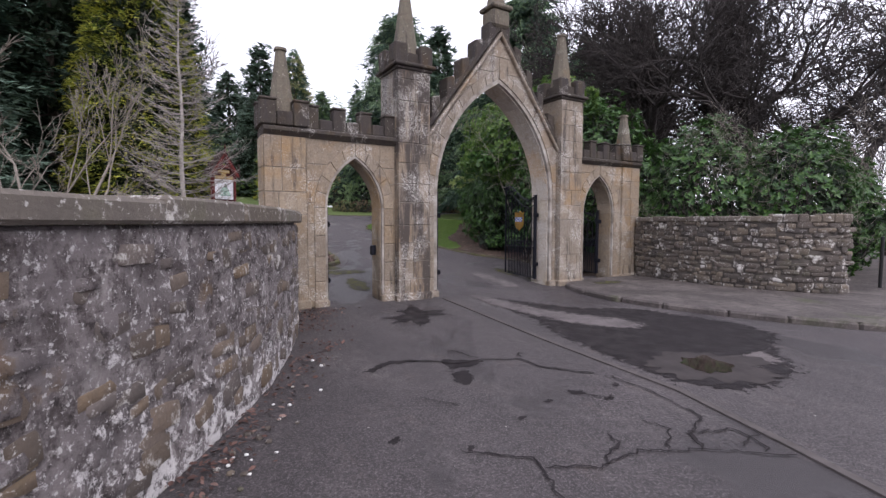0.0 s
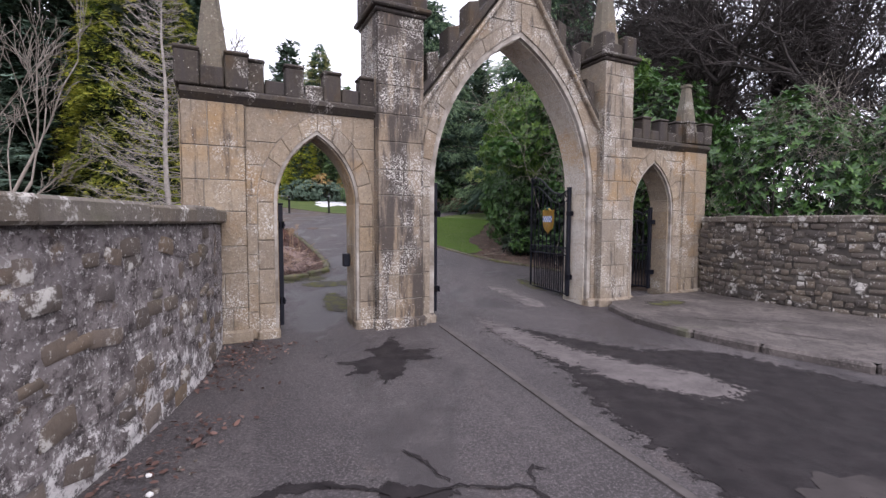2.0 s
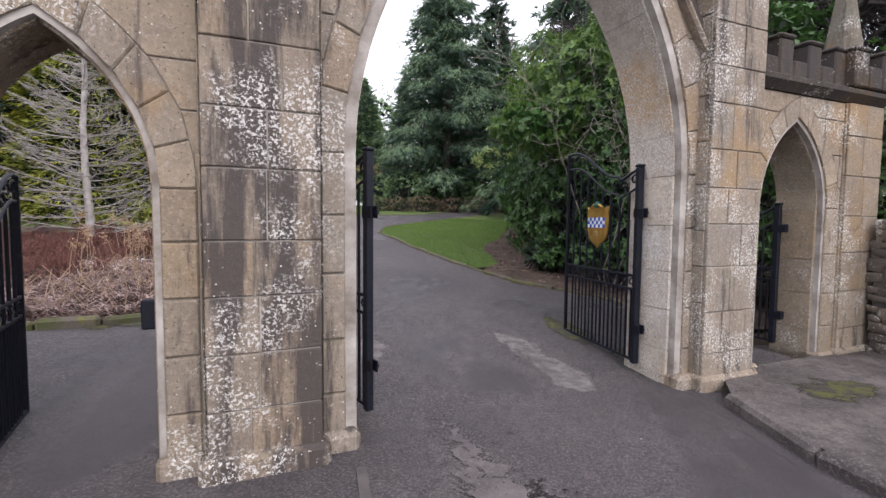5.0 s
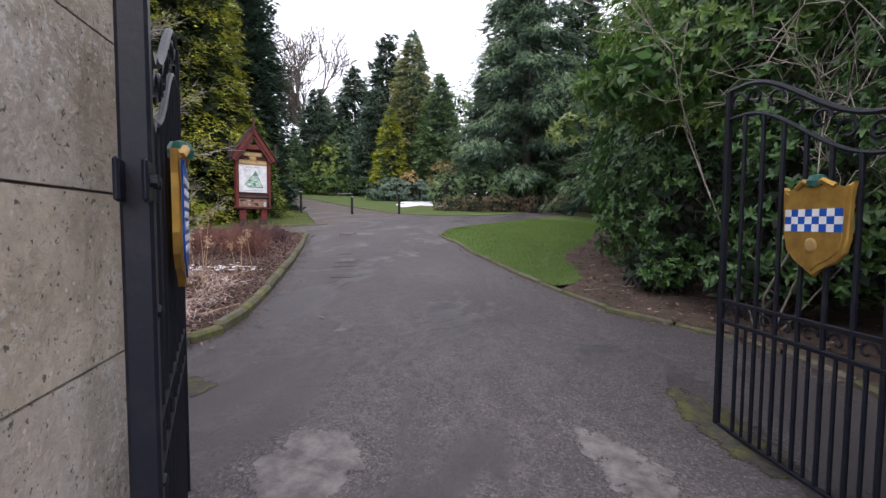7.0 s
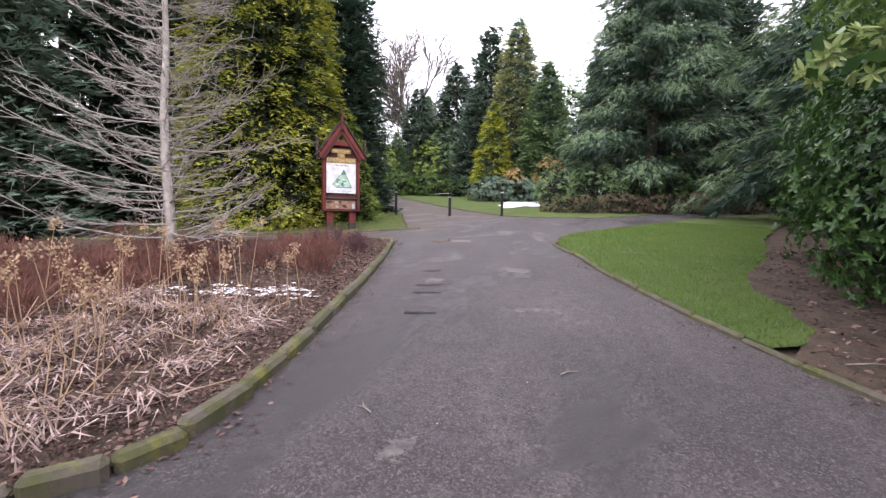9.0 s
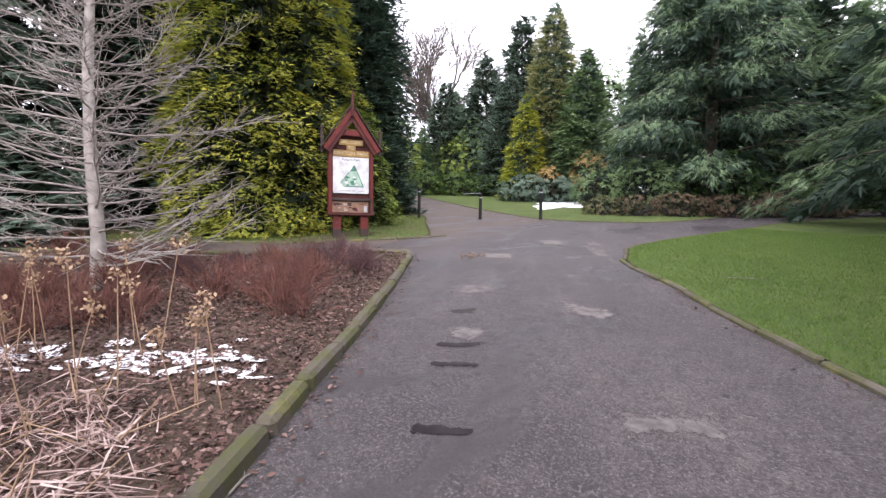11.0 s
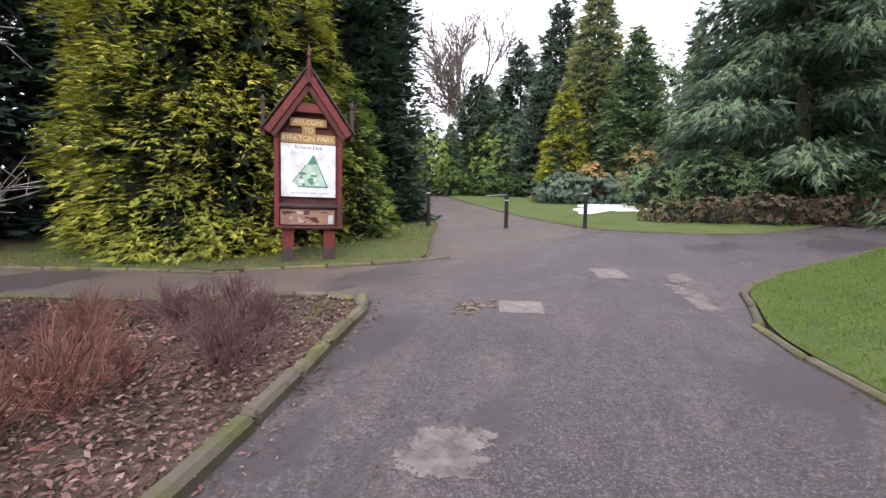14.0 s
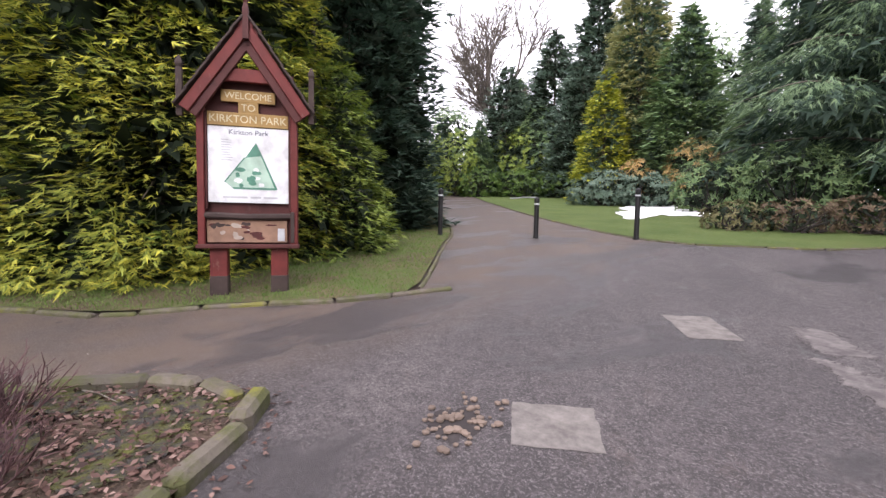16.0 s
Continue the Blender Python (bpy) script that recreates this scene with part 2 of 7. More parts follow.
c = k.mix(k.ramp(k.noise(3, 8, 0.7), (0.36, 0), (0.62, 1)), (0.072, 0.062, 0.062), (0.140, 0.122, 0.120))
k.colour(k.mix(k.ramp(k.noise(48, 4, 0.8), (0.54, 0), (0.66, 0.5)), c, (0.19, 0.17, 0.167)))
k.bump(k.noise(90, 5), 0.6, 0.015)
k.worn()
DRIED_EDGE = k.m
k = Kit("worn_concrete", 0.85)
k.colour(k.mix(k.ramp(k.noise(8, 8, 0.7), (0.35, 0), (0.7, 1)), (0.11, 0.098, 0.092), (0.22, 0.20, 0.185)))
k.bump(k.noise(45, 6), 0.5, 0.01)
CONCRETE = k.m
k = Kit("paving_slab", 0.8)
c = k.mix(k.ramp(k.noise(1.2, 7), (0.38, 0), (0.62, 1)), (0.060, 0.051, 0.049), (0.135, 0.116, 0.108))
c = k.mix(k.ramp(k.noise(7, 9, 0.8), (0.45, 0), (0.60, 0.8)), c, (0.042, 0.036, 0.034))
c = k.mix(k.ramp(k.noise(45, 4, 0.8), (0.54, 0), (0.63, 0.7)), c, (0.20, 0.18, 0.165))
c = k.mix(k.ramp(k.noise(0.8, 5), (0.60, 0), (0.70, 0.5)), c, (0.07, 0.085, 0.03))
k.colour(c)
k.bump(k.noise(60, 6), 0.4, 0.01)
PAVING = k.m

k = Kit("mossy_kerb_stone", 0.95)
c = k.ramp(k.random(), (0, (0.105, 0.090, 0.070)), (0.5, (0.14, 0.12, 0.098)), (1, (0.085, 0.075, 0.060)))
c = k.mix(k.ramp(k.noise(3.2, 7, 0.7), (0.42, 0), (0.58, 0.9)), c, (0.075, 0.082, 0.028))
c = k.mix(k.ramp(k.noise(1.7, 6, 0.7), (0.56, 0), (0.66, 0.8)), c, (0.17, 0.165, 0.030))
c = k.mix(k.ramp(k.noise(20, 6), (0.5, 0), (0.75, 0.6)), c, (0.07, 0.06, 0.05))
k.colour(c)
k.bump(k.noise(30, 8), 0.7, 0.015)
KERB = k.m

k = Kit("dark_soil", 1.0)
c = k.mix(k.ramp(k.noise(2.5, 8), (0.36, 0), (0.66, 1)), (0.045, 0.032, 0.024), (0.105, 0.075, 0.055))
c = k.mix(k.ramp(k.noise(40, 5), (0.56, 0), (0.7, 0.5)), c, (0.19, 0.135, 0.095))
k.colour(c)
k.bump(k.mix(0.5, k.noise(45, 6), k.noise(8, 6)), 1.0, 0.04)
SOIL = k.m
k = Kit("winter_turf", 0.95)
c = k.mix(k.ramp(k.noise(0.8, 6), (0.36, 0), (0.66, 1)), (0.070, 0.110, 0.026), (0.112, 0.146, 0.042))
c = k.mix(k.ramp(k.noise(2.1, 6), (0.58, 0), (0.72, 0.55)), c, (0.13, 0.125, 0.045))
c = k.mix(k.ramp(k.noise(70, 4), (0.5, 0), (0.7, 0.6)), c, (0.04, 0.085, 0.014))
k.colour(c)
k.bump(k.noise(90, 5), 0.9, 0.03)
TURF = k.m
k = Kit("worn_turf", 0.95)
c = k.mix(k.ramp(k.noise(1.6, 7, 0.65), (0.40, 0), (0.60, 1)), (0.075, 0.115, 0.026), (0.115, 0.092, 0.048))
c = k.mix(k.ramp(k.noise(0.9, 5), (0.52, 0), (0.62, 0.8)), c, (0.085, 0.058, 0.040))
c = k.mix(k.ramp(k.noise(60, 5), (0.5, 0), (0.7, 0.6)), c, (0.16, 0.14, 0.07))
k.colour(c)
k.bump(k.noise(70, 5), 0.9, 0.03)
WORN_TURF = k.m
k = Kit("yellow_moss", 1.0)
k.colour(k.mix(k.ramp(k.noise(7, 8, 0.75), (0.44, 0), (0.62, 1)), (0.062, 0.055, 0.052), (0.115, 0.118, 0.030)))
k.bump(k.noise(60, 5), 1.0, 0.03)
k.worn(6.0)
MOSS = k.m
k = Kit("old_snow", 0.6)
k.colour(k.mix(k.ramp(k.noise(12), (0.4, 0), (0.7, 0.4)), (0.86, 0.87, 0.90), (0.55, 0.53, 0.52)))
k.bump(k.noise(25), 0.5, 0.02)
SNOW = k.m


def foliage(name, tones, rough=0.55, through=0.22, spec=0.4):
    k = Kit(name, rough, spec=spec)
    tones = [tuple(2.0 * v for v in t) for t in tones]
    c = k.ramp(k.random(True), *[(i / (len(tones) - 1), t) for i, t in enumerate(tones)])
    c = k.mix(k.ramp(k.noise(0.55, 3), (0.35, 0), (0.68, 0.6)), c, tones[0])
    c = k.mix(k.ramp(k.noise(2.4, 3), (0.50, 0), (0.66, 0.55)), c, tones[0])
    k.colour(c)
    k.thin(through)
    return k.m


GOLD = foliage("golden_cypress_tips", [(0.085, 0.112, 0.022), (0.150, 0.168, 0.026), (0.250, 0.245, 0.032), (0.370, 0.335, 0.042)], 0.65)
# dark needles made paler, so the haze of distance sits in the colour
HAZE_DARK = foliage("hazed_dark_needles", [(0.034, 0.058, 0.042), (0.050, 0.078, 0.054), (0.070, 0.100, 0.066)], 0.7)
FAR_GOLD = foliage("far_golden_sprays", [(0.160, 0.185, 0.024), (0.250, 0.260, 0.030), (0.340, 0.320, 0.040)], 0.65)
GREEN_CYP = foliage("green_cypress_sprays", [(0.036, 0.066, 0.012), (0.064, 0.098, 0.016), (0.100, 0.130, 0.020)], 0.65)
# near-black tone: shade inside crowns and bushes, painted as leaf colour
SHADE = foliage("painted_shade_foliage", [(0.007, 0.013, 0.007), (0.010, 0.018, 0.009), (0.015, 0.024, 0.012)], 0.8, 0.08)
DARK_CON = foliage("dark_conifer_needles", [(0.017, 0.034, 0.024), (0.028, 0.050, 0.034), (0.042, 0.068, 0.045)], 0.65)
BLUE_CON = foliage("blue_green_needles", [(0.056, 0.088, 0.066), (0.080, 0.116, 0.088), (0.110, 0.145, 0.110)], 0.7)
CEDAR = foliage("cedar_needles", [(0.058, 0.094, 0.050), (0.086, 0.130, 0.066), (0.120, 0.165, 0.084)], 0.75)
MID_CON = foliage("mid_green_sprays", [(0.066, 0.110, 0.050), (0.100, 0.150, 0.064), (0.140, 0.190, 0.080)], 0.65)
MOSS_GREEN = foliage("moss_green_sprays", [(0.125, 0.132, 0.062), (0.175, 0.178, 0.078), (0.235, 0.230, 0.098)], 0.65)
OLIVE = foliage("yellow_green_sprays", [(0.070, 0.105, 0.020), (0.115, 0.150, 0.026), (0.165, 0.195, 0.034)], 0.65)
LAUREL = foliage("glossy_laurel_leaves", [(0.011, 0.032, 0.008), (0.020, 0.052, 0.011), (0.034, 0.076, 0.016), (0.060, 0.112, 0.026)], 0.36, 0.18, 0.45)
RHODO = foliage("bright_rhododendron_leaves", [(0.022, 0.048, 0.010), (0.042, 0.080, 0.015), (0.068, 0.116, 0.021), (0.115, 0.170, 0.036)], 0.42, 0.36, 0.45)
PALE_LEAF = foliage("pale_rhododendron_leaves", [(0.085, 0.115, 0.036), (0.135, 0.170, 0.058), (0.20, 0.235, 0.095)], 0.4, 0.35, 0.45)
ORANGE = foliage("pale_orange_shrub_leaves", [(0.19, 0.13, 0.055), (0.28, 0.185, 0.075), (0.33, 0.24, 0.11)], 0.7)
HEATH = foliage("olive_heather_leaves", [(0.060, 0.056, 0.030), (0.095, 0.090, 0.042), (0.12, 0.105, 0.052)], 0.8)
BROWN_SHRUB = foliage("brown_heather_leaves", [(0.060, 0.042, 0.030), (0.095, 0.066, 0.042), (0.10, 0.085, 0.045)], 0.8)
LITTER = foliage("fallen_leaves", [(0.024, 0.013, 0.011), (0.056, 0.029, 0.023), (0.092, 0.052, 0.042), (0.165, 0.112, 0.096)], 0.8, 0.05)
STRAW = foliage("flattened_pale_stalks", [(0.092, 0.059, 0.052), (0.200, 0.145, 0.128), (0.36, 0.290, 0.262), (0.14, 0.092, 0.078)], 0.85, 0.05)
DOGWOOD = foliage("reddish_bare_stems", [(0.062, 0.026, 0.021), (0.098, 0.040, 0.030), (0.130, 0.066, 0.048)], 0.75, 0.0)
PURPLE = foliage("purple_brown_stems", [(0.044, 0.022, 0.025), (0.068, 0.036, 0.038), (0.090, 0.056, 0.053)], 0.8, 0.0)
DRY = foliage("dry_flower_stalks", [(0.15, 0.10, 0.062), (0.23, 0.165, 0.11)], 0.85, 0.05)
BLADES = foliage("grass_blades", [(0.044, 0.084, 0.015), (0.066, 0.108, 0.020), (0.098, 0.128, 0.032)], 0.6, 0.3)

k = Kit("grey_bark", 0.95)
k.colour(k.mix(k.ramp(k.noise(6, 6), (0.35, 0), (0.7, 1)), (0.075, 0.062, 0.052), (0.16, 0.14, 0.12)))
k.bump(k.noise(14, 6, 0.6, k.scaled(3, 3, 0.5)), 0.7, 0.02)
BARK = k.m
k = Kit("silver_bark", 0.9)
k.colour(k.mix(k.ramp(k.noise(5, 6), (0.35, 0), (0.7, 1)), (0.24, 0.215, 0.195), (0.46, 0.43, 0.40)))
k.bump(k.noise(30, 5), 0.5, 0.01)
SILVER = k.m
k = Kit("dark_twig_bark", 0.95)
k.colour(k.mix(k.ramp(k.noise(6, 6), (0.35, 0), (0.7, 1)), (0.030, 0.026, 0.025), (0.068, 0.058, 0.054)))
TWIG = k.m
k = Kit("pale_twig_bark", 0.9)
k.colour(k.mix(k.ramp(k.noise(6, 6), (0.35, 0), (0.7, 1)), (0.17, 0.15, 0.125), (0.30, 0.27, 0.235)))
PALE_TWIG = k.m

k = Kit("black_gate_paint", 0.48, spec=0.22)
k.colour(k.mix(k.ramp(k.noise(20, 6), (0.5, 0), (0.8, 0.7)), (0.006, 0.007, 0.013), (0.022, 0.020, 0.022)))
k.bump(k.noise(60, 4), 0.25, 0.004)
IRON = k.m
k = Kit("gilt_paint", 0.38, 0.55)
k.colour(k.mix(k.ramp(k.noise(9, 5), (0.4, 0), (0.7, 1)), (0.42, 0.25, 0.055), (0.26, 0.15, 0.04)))
k.bump(k.noise(14, 4), 0.3, 0.006)
GILT = k.m


def paint(name, c, rough=0.5, wear=0.35, under=(0.12, 0.10, 0.085), size=7.0):
    k = Kit(name, rough)
    dark = tuple(x * 0.6 for x in c)
    col = k.mix(k.ramp(k.noise(4, 6), (0.35, 0), (0.7, 1)), c, dark)
    k.colour(k.mix(k.ramp(k.noise(size, 8, 0.7, k.scaled(1, 1, 0.5)), (0.60, 0), (0.70, wear)), col, under))
    k.bump(k.noise(40, 5, 0.6, k.scaled(1, 1, 0.3)), 0.3, 0.006)
    return k.m


BLUE = paint("blue_enamel", (0.010, 0.085, 0.42), 0.4, 0.0)
WHITE = paint("white_paint", (0.78, 0.78, 0.76), 0.5, 0.1)
VERDE = paint("green_enamel", (0.02, 0.11, 0.085), 0.4, 0.1)
RED = paint("weathered_red_paint", (0.145, 0.026, 0.023), 0.6, 0.7, (0.20, 0.13, 0.105))
DARK_RED = paint("dark_red_stain", (0.085, 0.024, 0.022), 0.65, 0.4)
DARK_WOOD = paint("weathered_dark_wood", (0.060, 0.042, 0.038), 0.85, 0.5, (0.17, 0.14, 0.12))
SIGN_GOLD = paint("ochre_sign_paint", (0.34, 0.215, 0.075), 0.6, 0.3)
LETTER = paint("cream_letters", (0.62, 0.55, 0.36), 0.6, 0.0)
MAP_WHITE = paint("map_paper", (0.76, 0.78, 0.80), 0.35, 0.0)
MAP_GREEN = paint("map_green", (0.085, 0.24, 0.17), 0.4, 0.0)
MAP_PALE = paint("map_pale_green", (0.40, 0.56, 0.46), 0.4, 0.0)
MAP_GREY = paint("map_grey", (0.50, 0.52, 0.55), 0.4, 0.0)
MAP_INK = paint("map_dark_lettering", (0.06, 0.08, 0.11), 0.4, 0.0)
TORN_PALE = paint("torn_pale_paper", (0.42, 0.36, 0.31), 0.9, 0.6, (0.20, 0.13, 0.10), 14.0)
PEELED = paint("peeled_plywood", (0.30, 0.185, 0.13), 0.85, 0.9, (0.11, 0.045, 0.035), 16.0)
BOLLARD = paint("black_bollard_paint", (0.016, 0.016, 0.017), 0.45, 0.3, (0.05, 0.05, 0.05))
RUBBLE_PATCH_DARK = paint("dark_loose_grit", (0.050, 0.042, 0.041), 0.9, 0.9, (0.03, 0.026, 0.026), 30.0)
KERB_LINE = paint("worn_kerb_line", (0.105, 0.092, 0.088), 0.9, 0.95, (0.06, 0.052, 0.053), 5.0)
RUBBLE_PATCH = paint("broken_tarmac_stones", (0.21, 0.16, 0.13), 0.95, 0.5, (0.12, 0.10, 0.09))


# ---------------------------------------------------------------- building helpers
def empty(name, x=0.0, y=0.0, z=0.0, rz=0.0):
    ob = new(name)
    ob.empty_display_size = 0.2
    ob.matrix_world = pose(x, y, z, 0, 0, rz)
    return ob


def adopt(ob, parent):
    if parent is not None:
        ob.parent = parent
    return ob


def part(name, bm, mat, parent=None, label="", smooth=False):
    me = bpy.data.meshes.new(name)
    bmesh.ops.recalc_face_normals(bm, faces=bm.faces)
    bm.to_mesh(me)
    bm.free()
    me.materials.append(mat)
    if smooth:
        me.polygons.foreach_set("use_smooth", [True] * len(me.polygons))
    return tagged(adopt(new(name, me), parent), label)


def cloud_mesh(name, co, faces, mat, parent=None, label="", smooth=False):
    """A mesh from arrays: co (n, 3) and faces (m, 3 or 4)."""
    me = bpy.data.meshes.new(name)
    n, k = faces.shape
    me.vertices.add(len(co))
    me.vertices.foreach_set("co", np.ascontiguousarray(co, dtype=np.float32).ravel())
    me.loops.add(n * k)
    me.loops.foreach_set("vertex_index", faces.astype(np.int32).ravel())
    me.polygons.add(n)
    me.polygons.foreach_set("loop_start", np.arange(0, n * k, k, dtype=np.int32))
    me.update(calc_edges=True)
    me.materials.append(mat)
    if smooth:
        me.polygons.foreach_set("use_smooth", np.ones(n, dtype=bool))
    return tagged(adopt(new(name, me), parent), label)


def box(bm, x0, x1, y0, y1, z0, z1, bevel=0.0):
    vs = [bm.verts.new((x, y, z)) for x in (x0, x1) for y in (y0, y1) for z in (z0, z1)]
    fs = [bm.faces.new([vs[i] for i in f]) for f in ((0, 1, 3, 2), (4, 6, 7, 5), (0, 4, 5, 1), (2, 3, 7, 6), (0, 2, 6, 4), (1, 5, 7, 3))]
    if bevel:
        es = list({e for f in fs for e in f.edges})
        bmesh.ops.bevel(bm, geom=es, offset=bevel, segments=1, affect="EDGES")
    return bm


def box_part(name, parent, mat, x0, x1, y0, y1, z0, z1, bevel=0.006, label=""):
    return part(name, box(bmesh.new(), x0, x1, y0, y1, z0, z1, bevel), mat, parent, label)


def prism(bm, outline, y0, y1, bevel=0.0):
    """Extrudes an (x, z) outline from y0 to y1."""
    a = [bm.verts.new((x, y0, z)) for x, z in outline]
    b = [bm.verts.new((x, y1, z)) for x, z in outline]
    n = len(a)
    front = bm.faces.new(a)
    bm.faces.new(b[::-1])
    for i in range(n):
        bm.faces.new((a[i], b[i], b[(i + 1) % n], a[(i + 1) % n]))
    if bevel:
        bmesh.ops.bevel(bm, geom=list(front.edges), offset=bevel, segments=1, affect="EDGES")
    return bm


def rod(bm, points, r, sides=6):
    """A bar bent along points."""
    pts = [Vector(p) for p in points]
    rings = []
    for i, p in enumerate(pts):
        d = (pts[min(i + 1, len(pts) - 1)] - pts[max(i - 1, 0)]).normalized()
        a = d.cross(Vector((0, 1, 0)) if abs(d.y) < 0.9 else Vector((1, 0, 0))).normalized()
        b = d.cross(a)
        rr = r[i] if hasattr(r, "__len__") else r
        rings.append([bm.verts.new(p + rr * (math.cos(t) * a + math.sin(t) * b)) for t in [math.tau * (j + 0.5) / sides for j in range(sides)]])
    for q, s in zip(rings, rings[1:]):
        for j in range(sides):
            bm.faces.new((q[j], q[(j + 1) % sides], s[(j + 1) % sides], s[j]))
    bm.faces.new(rings[0][::-1])
    bm.faces.new(rings[-1])
    return bm


def lathe(bm, profile, sides=16, cx=0.0, cy=0.0):
    rings = [[bm.verts.new((cx + r * math.cos(math.tau * j / sides), cy + r * math.sin(math.tau * j / sides), z)) for j in range(sides)] for r, z in profile]
    for q, s in zip(rings, rings[1:]):
        for j in range(sides):
            bm.faces.new((q[j], q[(j + 1) % sides], s[(j + 1) % sides], s[j]))
    bm.faces.new(rings[0][::-1])
    bm.faces.new(rings[-1])
    return bm


def words(name, text, size, mat, parent, x, y, z, label=""):
    """Lettering that stands upright in the x-z plane and faces -y."""
    cu = bpy.data.curves.new(name, "FONT")
    cu.body, cu.size, cu.extrude, cu.align_x, cu.align_y = text, size, 0.002, "CENTER", "CENTER"
    cu.materials.append(mat)
    tmp = bpy.data.objects.new(name, cu)
    scene.collection.objects.link(tmp)
    me = bpy.data.meshes.new_from_object(tmp.evaluated_get(bpy.context.evaluated_depsgraph_get()))
    bpy.data.objects.remove(tmp)
    ob = adopt(new(name, me), parent)
    ob.matrix_local = pose(x, y, z, 90, 0, 0)
    return tagged(ob, label)


# ---------------------------------------------------------------- the plan
GX, GY = -0.6, 9.4                      # where the left pier stands on the gate's line
UX, UY = math.cos(radians(30)), 0.5     # along the gate
SLOPE = 0.088                           # the park rises behind the gate


def ahead(x, y):
    return -(x - GX) * UY + (y - GY) * UX


def height(x, y):
    return SLOPE * min(max(ahead(x, y) - 0.2, 0.0), 75.0)


def on_gate(u, v, z=0.0):
    return GX + u * UX - v * UY, GY + u * UY + v * UX, z


BED_EDGE = [(-14.0, 8.2), (-9.0, 9.6), (-5.2, 11.0), (-4.1, 11.6), (-3.42, 12.25), (-3.10, 12.85), (-3.12, 13.4), (-3.50, 14.30), (-3.98, 15.22), (-5.12, 17.27), (-6.28, 19.22),
            (-7.45, 21.05), (-7.72, 21.45), (-8.1, 21.62), (-8.8, 21.3), (-9.56, 20.46), (-11.4, 19.0), (-15.5, 16.6)]
ISLAND_EDGE = [(-17.5, 17.6), (-14.6, 19.2), (-12.6, 20.55), (-11.4, 21.38), (-10.73, 22.5), (-9.92, 23.6), (-9.5, 24.6)]
DRIVE_LEFT = [(-9.5, 24.6), (-10.6, 26.0), (-12.3, 28.1), (-14.3, 30.6), (-19.0, 35.2), (-24.4, 40.7), (-29.0, 45.6), (-39.0, 57.0)]
DRIVE_RIGHT = [(3.7, 12.9), (3.0, 14.75), (2.24, 15.45), (1.3, 15.96), (0.48, 16.86), (-0.31, 17.88), (-1.15, 19.1), (-2.14, 20.6), (-2.78, 21.8), (-3.81, 23.33),
               (-4.15, 24.64), (-4.3, 25.5), (-4.14, 26.6), (-3.6, 28.6), (-3.0, 30.3), (-2.0, 33.4), (0.0, 38.8), (5.0, 47.0)]
PATH_FAR = [(3.0, 50.0), (-1.6, 43.0), (-4.67, 34.8), (-7.0, 32.8), (-9.3, 32.55), (-13.2, 35.3), (-18.0, 39.6), (-27.0, 48.2), (-38.0, 59.5)]
STREET_KERB = [(3.05, 10.95), (3.2, 9.85), (3.62, 9.0), (4.45, 8.0), (5.6, 7.1), (7.0, 6.4), (10.0, 5.3), (16.0, 3.6), (30.0, 0.0)]
LEFT_WALL = [(-7.0, -12.0), (-3.2, -6.0), (-2.0, -2.0), (-1.72, 0.5), (-1.66, 2.6), (-1.68, 4.2), (-1.92, 5.7), (-2.28, 7.0), (-2.75, 8.1)]
RIGHT_WALL = [(5.45, 12.75), (5.75, 12.0), (6.25, 11.05), (6.95, 10.2), (7.65, 9.65), (8.2, 9.42), (8.65, 9.6), (9.05, 10.15), (11.6, 13.0), (19.0, 21.0), (28.0, 31.0)]

LAWN_REAR = [(7, 46), (3.0, 38.0), (1.2, 30.0), (0.8, 25.0), (0.48, 22.6), (0.24, 20.9), (0.34, 19.9), (0.66, 18.7), (0.70, 18.1), (0.5, 17.4)]


def smooth_line(points, step=0.25):
    """A soft curve through points, as evenly spaced points."""
    p = [Vector((*q, 0)) for q in points]
    p = [2 * p[0] - p[1], *p, 2 * p[-1] - p[-2]]
    out = []
    for a, b, c, d in zip(p, p[1:], p[2:], p[3:]):
        n = max(2, int((c - b).length / 0.05))
        for i in range(n):
            t = i / n
            out.append(0.5 * (2 * b + (c - a) * t + (2 * a - 5 * b + 4 * c - d) * t * t + (3 * b - a - 3 * c + d) * t ** 3))
    out.append(p[-2])
    even, left = [out[0]], step
    for a, b in zip(out, out[1:]):
        s = (b - a).length
        while s >= left:
            a = a.lerp(b, left / s)
            s, left = s - left, step
            even.append(a)
        left -= s
    return even


LAWN_BACK = [(p.x + 0.16 * noise.noise(p * 1.9) + 0.08 * noise.noise(p * 6.0), p.y) for p in smooth_line(LAWN_REAR, 0.15)]


def sheet(name, outline, mat, lift, parent=None):
    """A flat area of the plan laid on the slope."""
    bm = bmesh.new()
    f = bm.faces.new([bm.verts.new((x, y, 0)) for x, y in outline])
    bmesh.ops.triangulate(bm, faces=[f])
    for v in (0.2, 75.2):
        x, y, _ = on_gate(0, v)
        bmesh.ops.bisect_plane(bm, geom=bm.verts[:] + bm.edges[:] + bm.faces[:], plane_co=(x, y, 0), plane_no=(-UY, UX, 0))
    for v in bm.verts:
        v.co.z = height(v.co.x, v.co.y) + lift
    for f in bm.faces:
        f.normal_update()
        if f.normal.z < 0:
            f.normal_flip()
    me = bpy.data.meshes.new(name)
    bm.to_mesh(me)
    bm.free()
    me.materials.append(mat)
    return adopt(new(name, me), parent)


def flat(line):
    return [(p.x, p.y) for p in line]


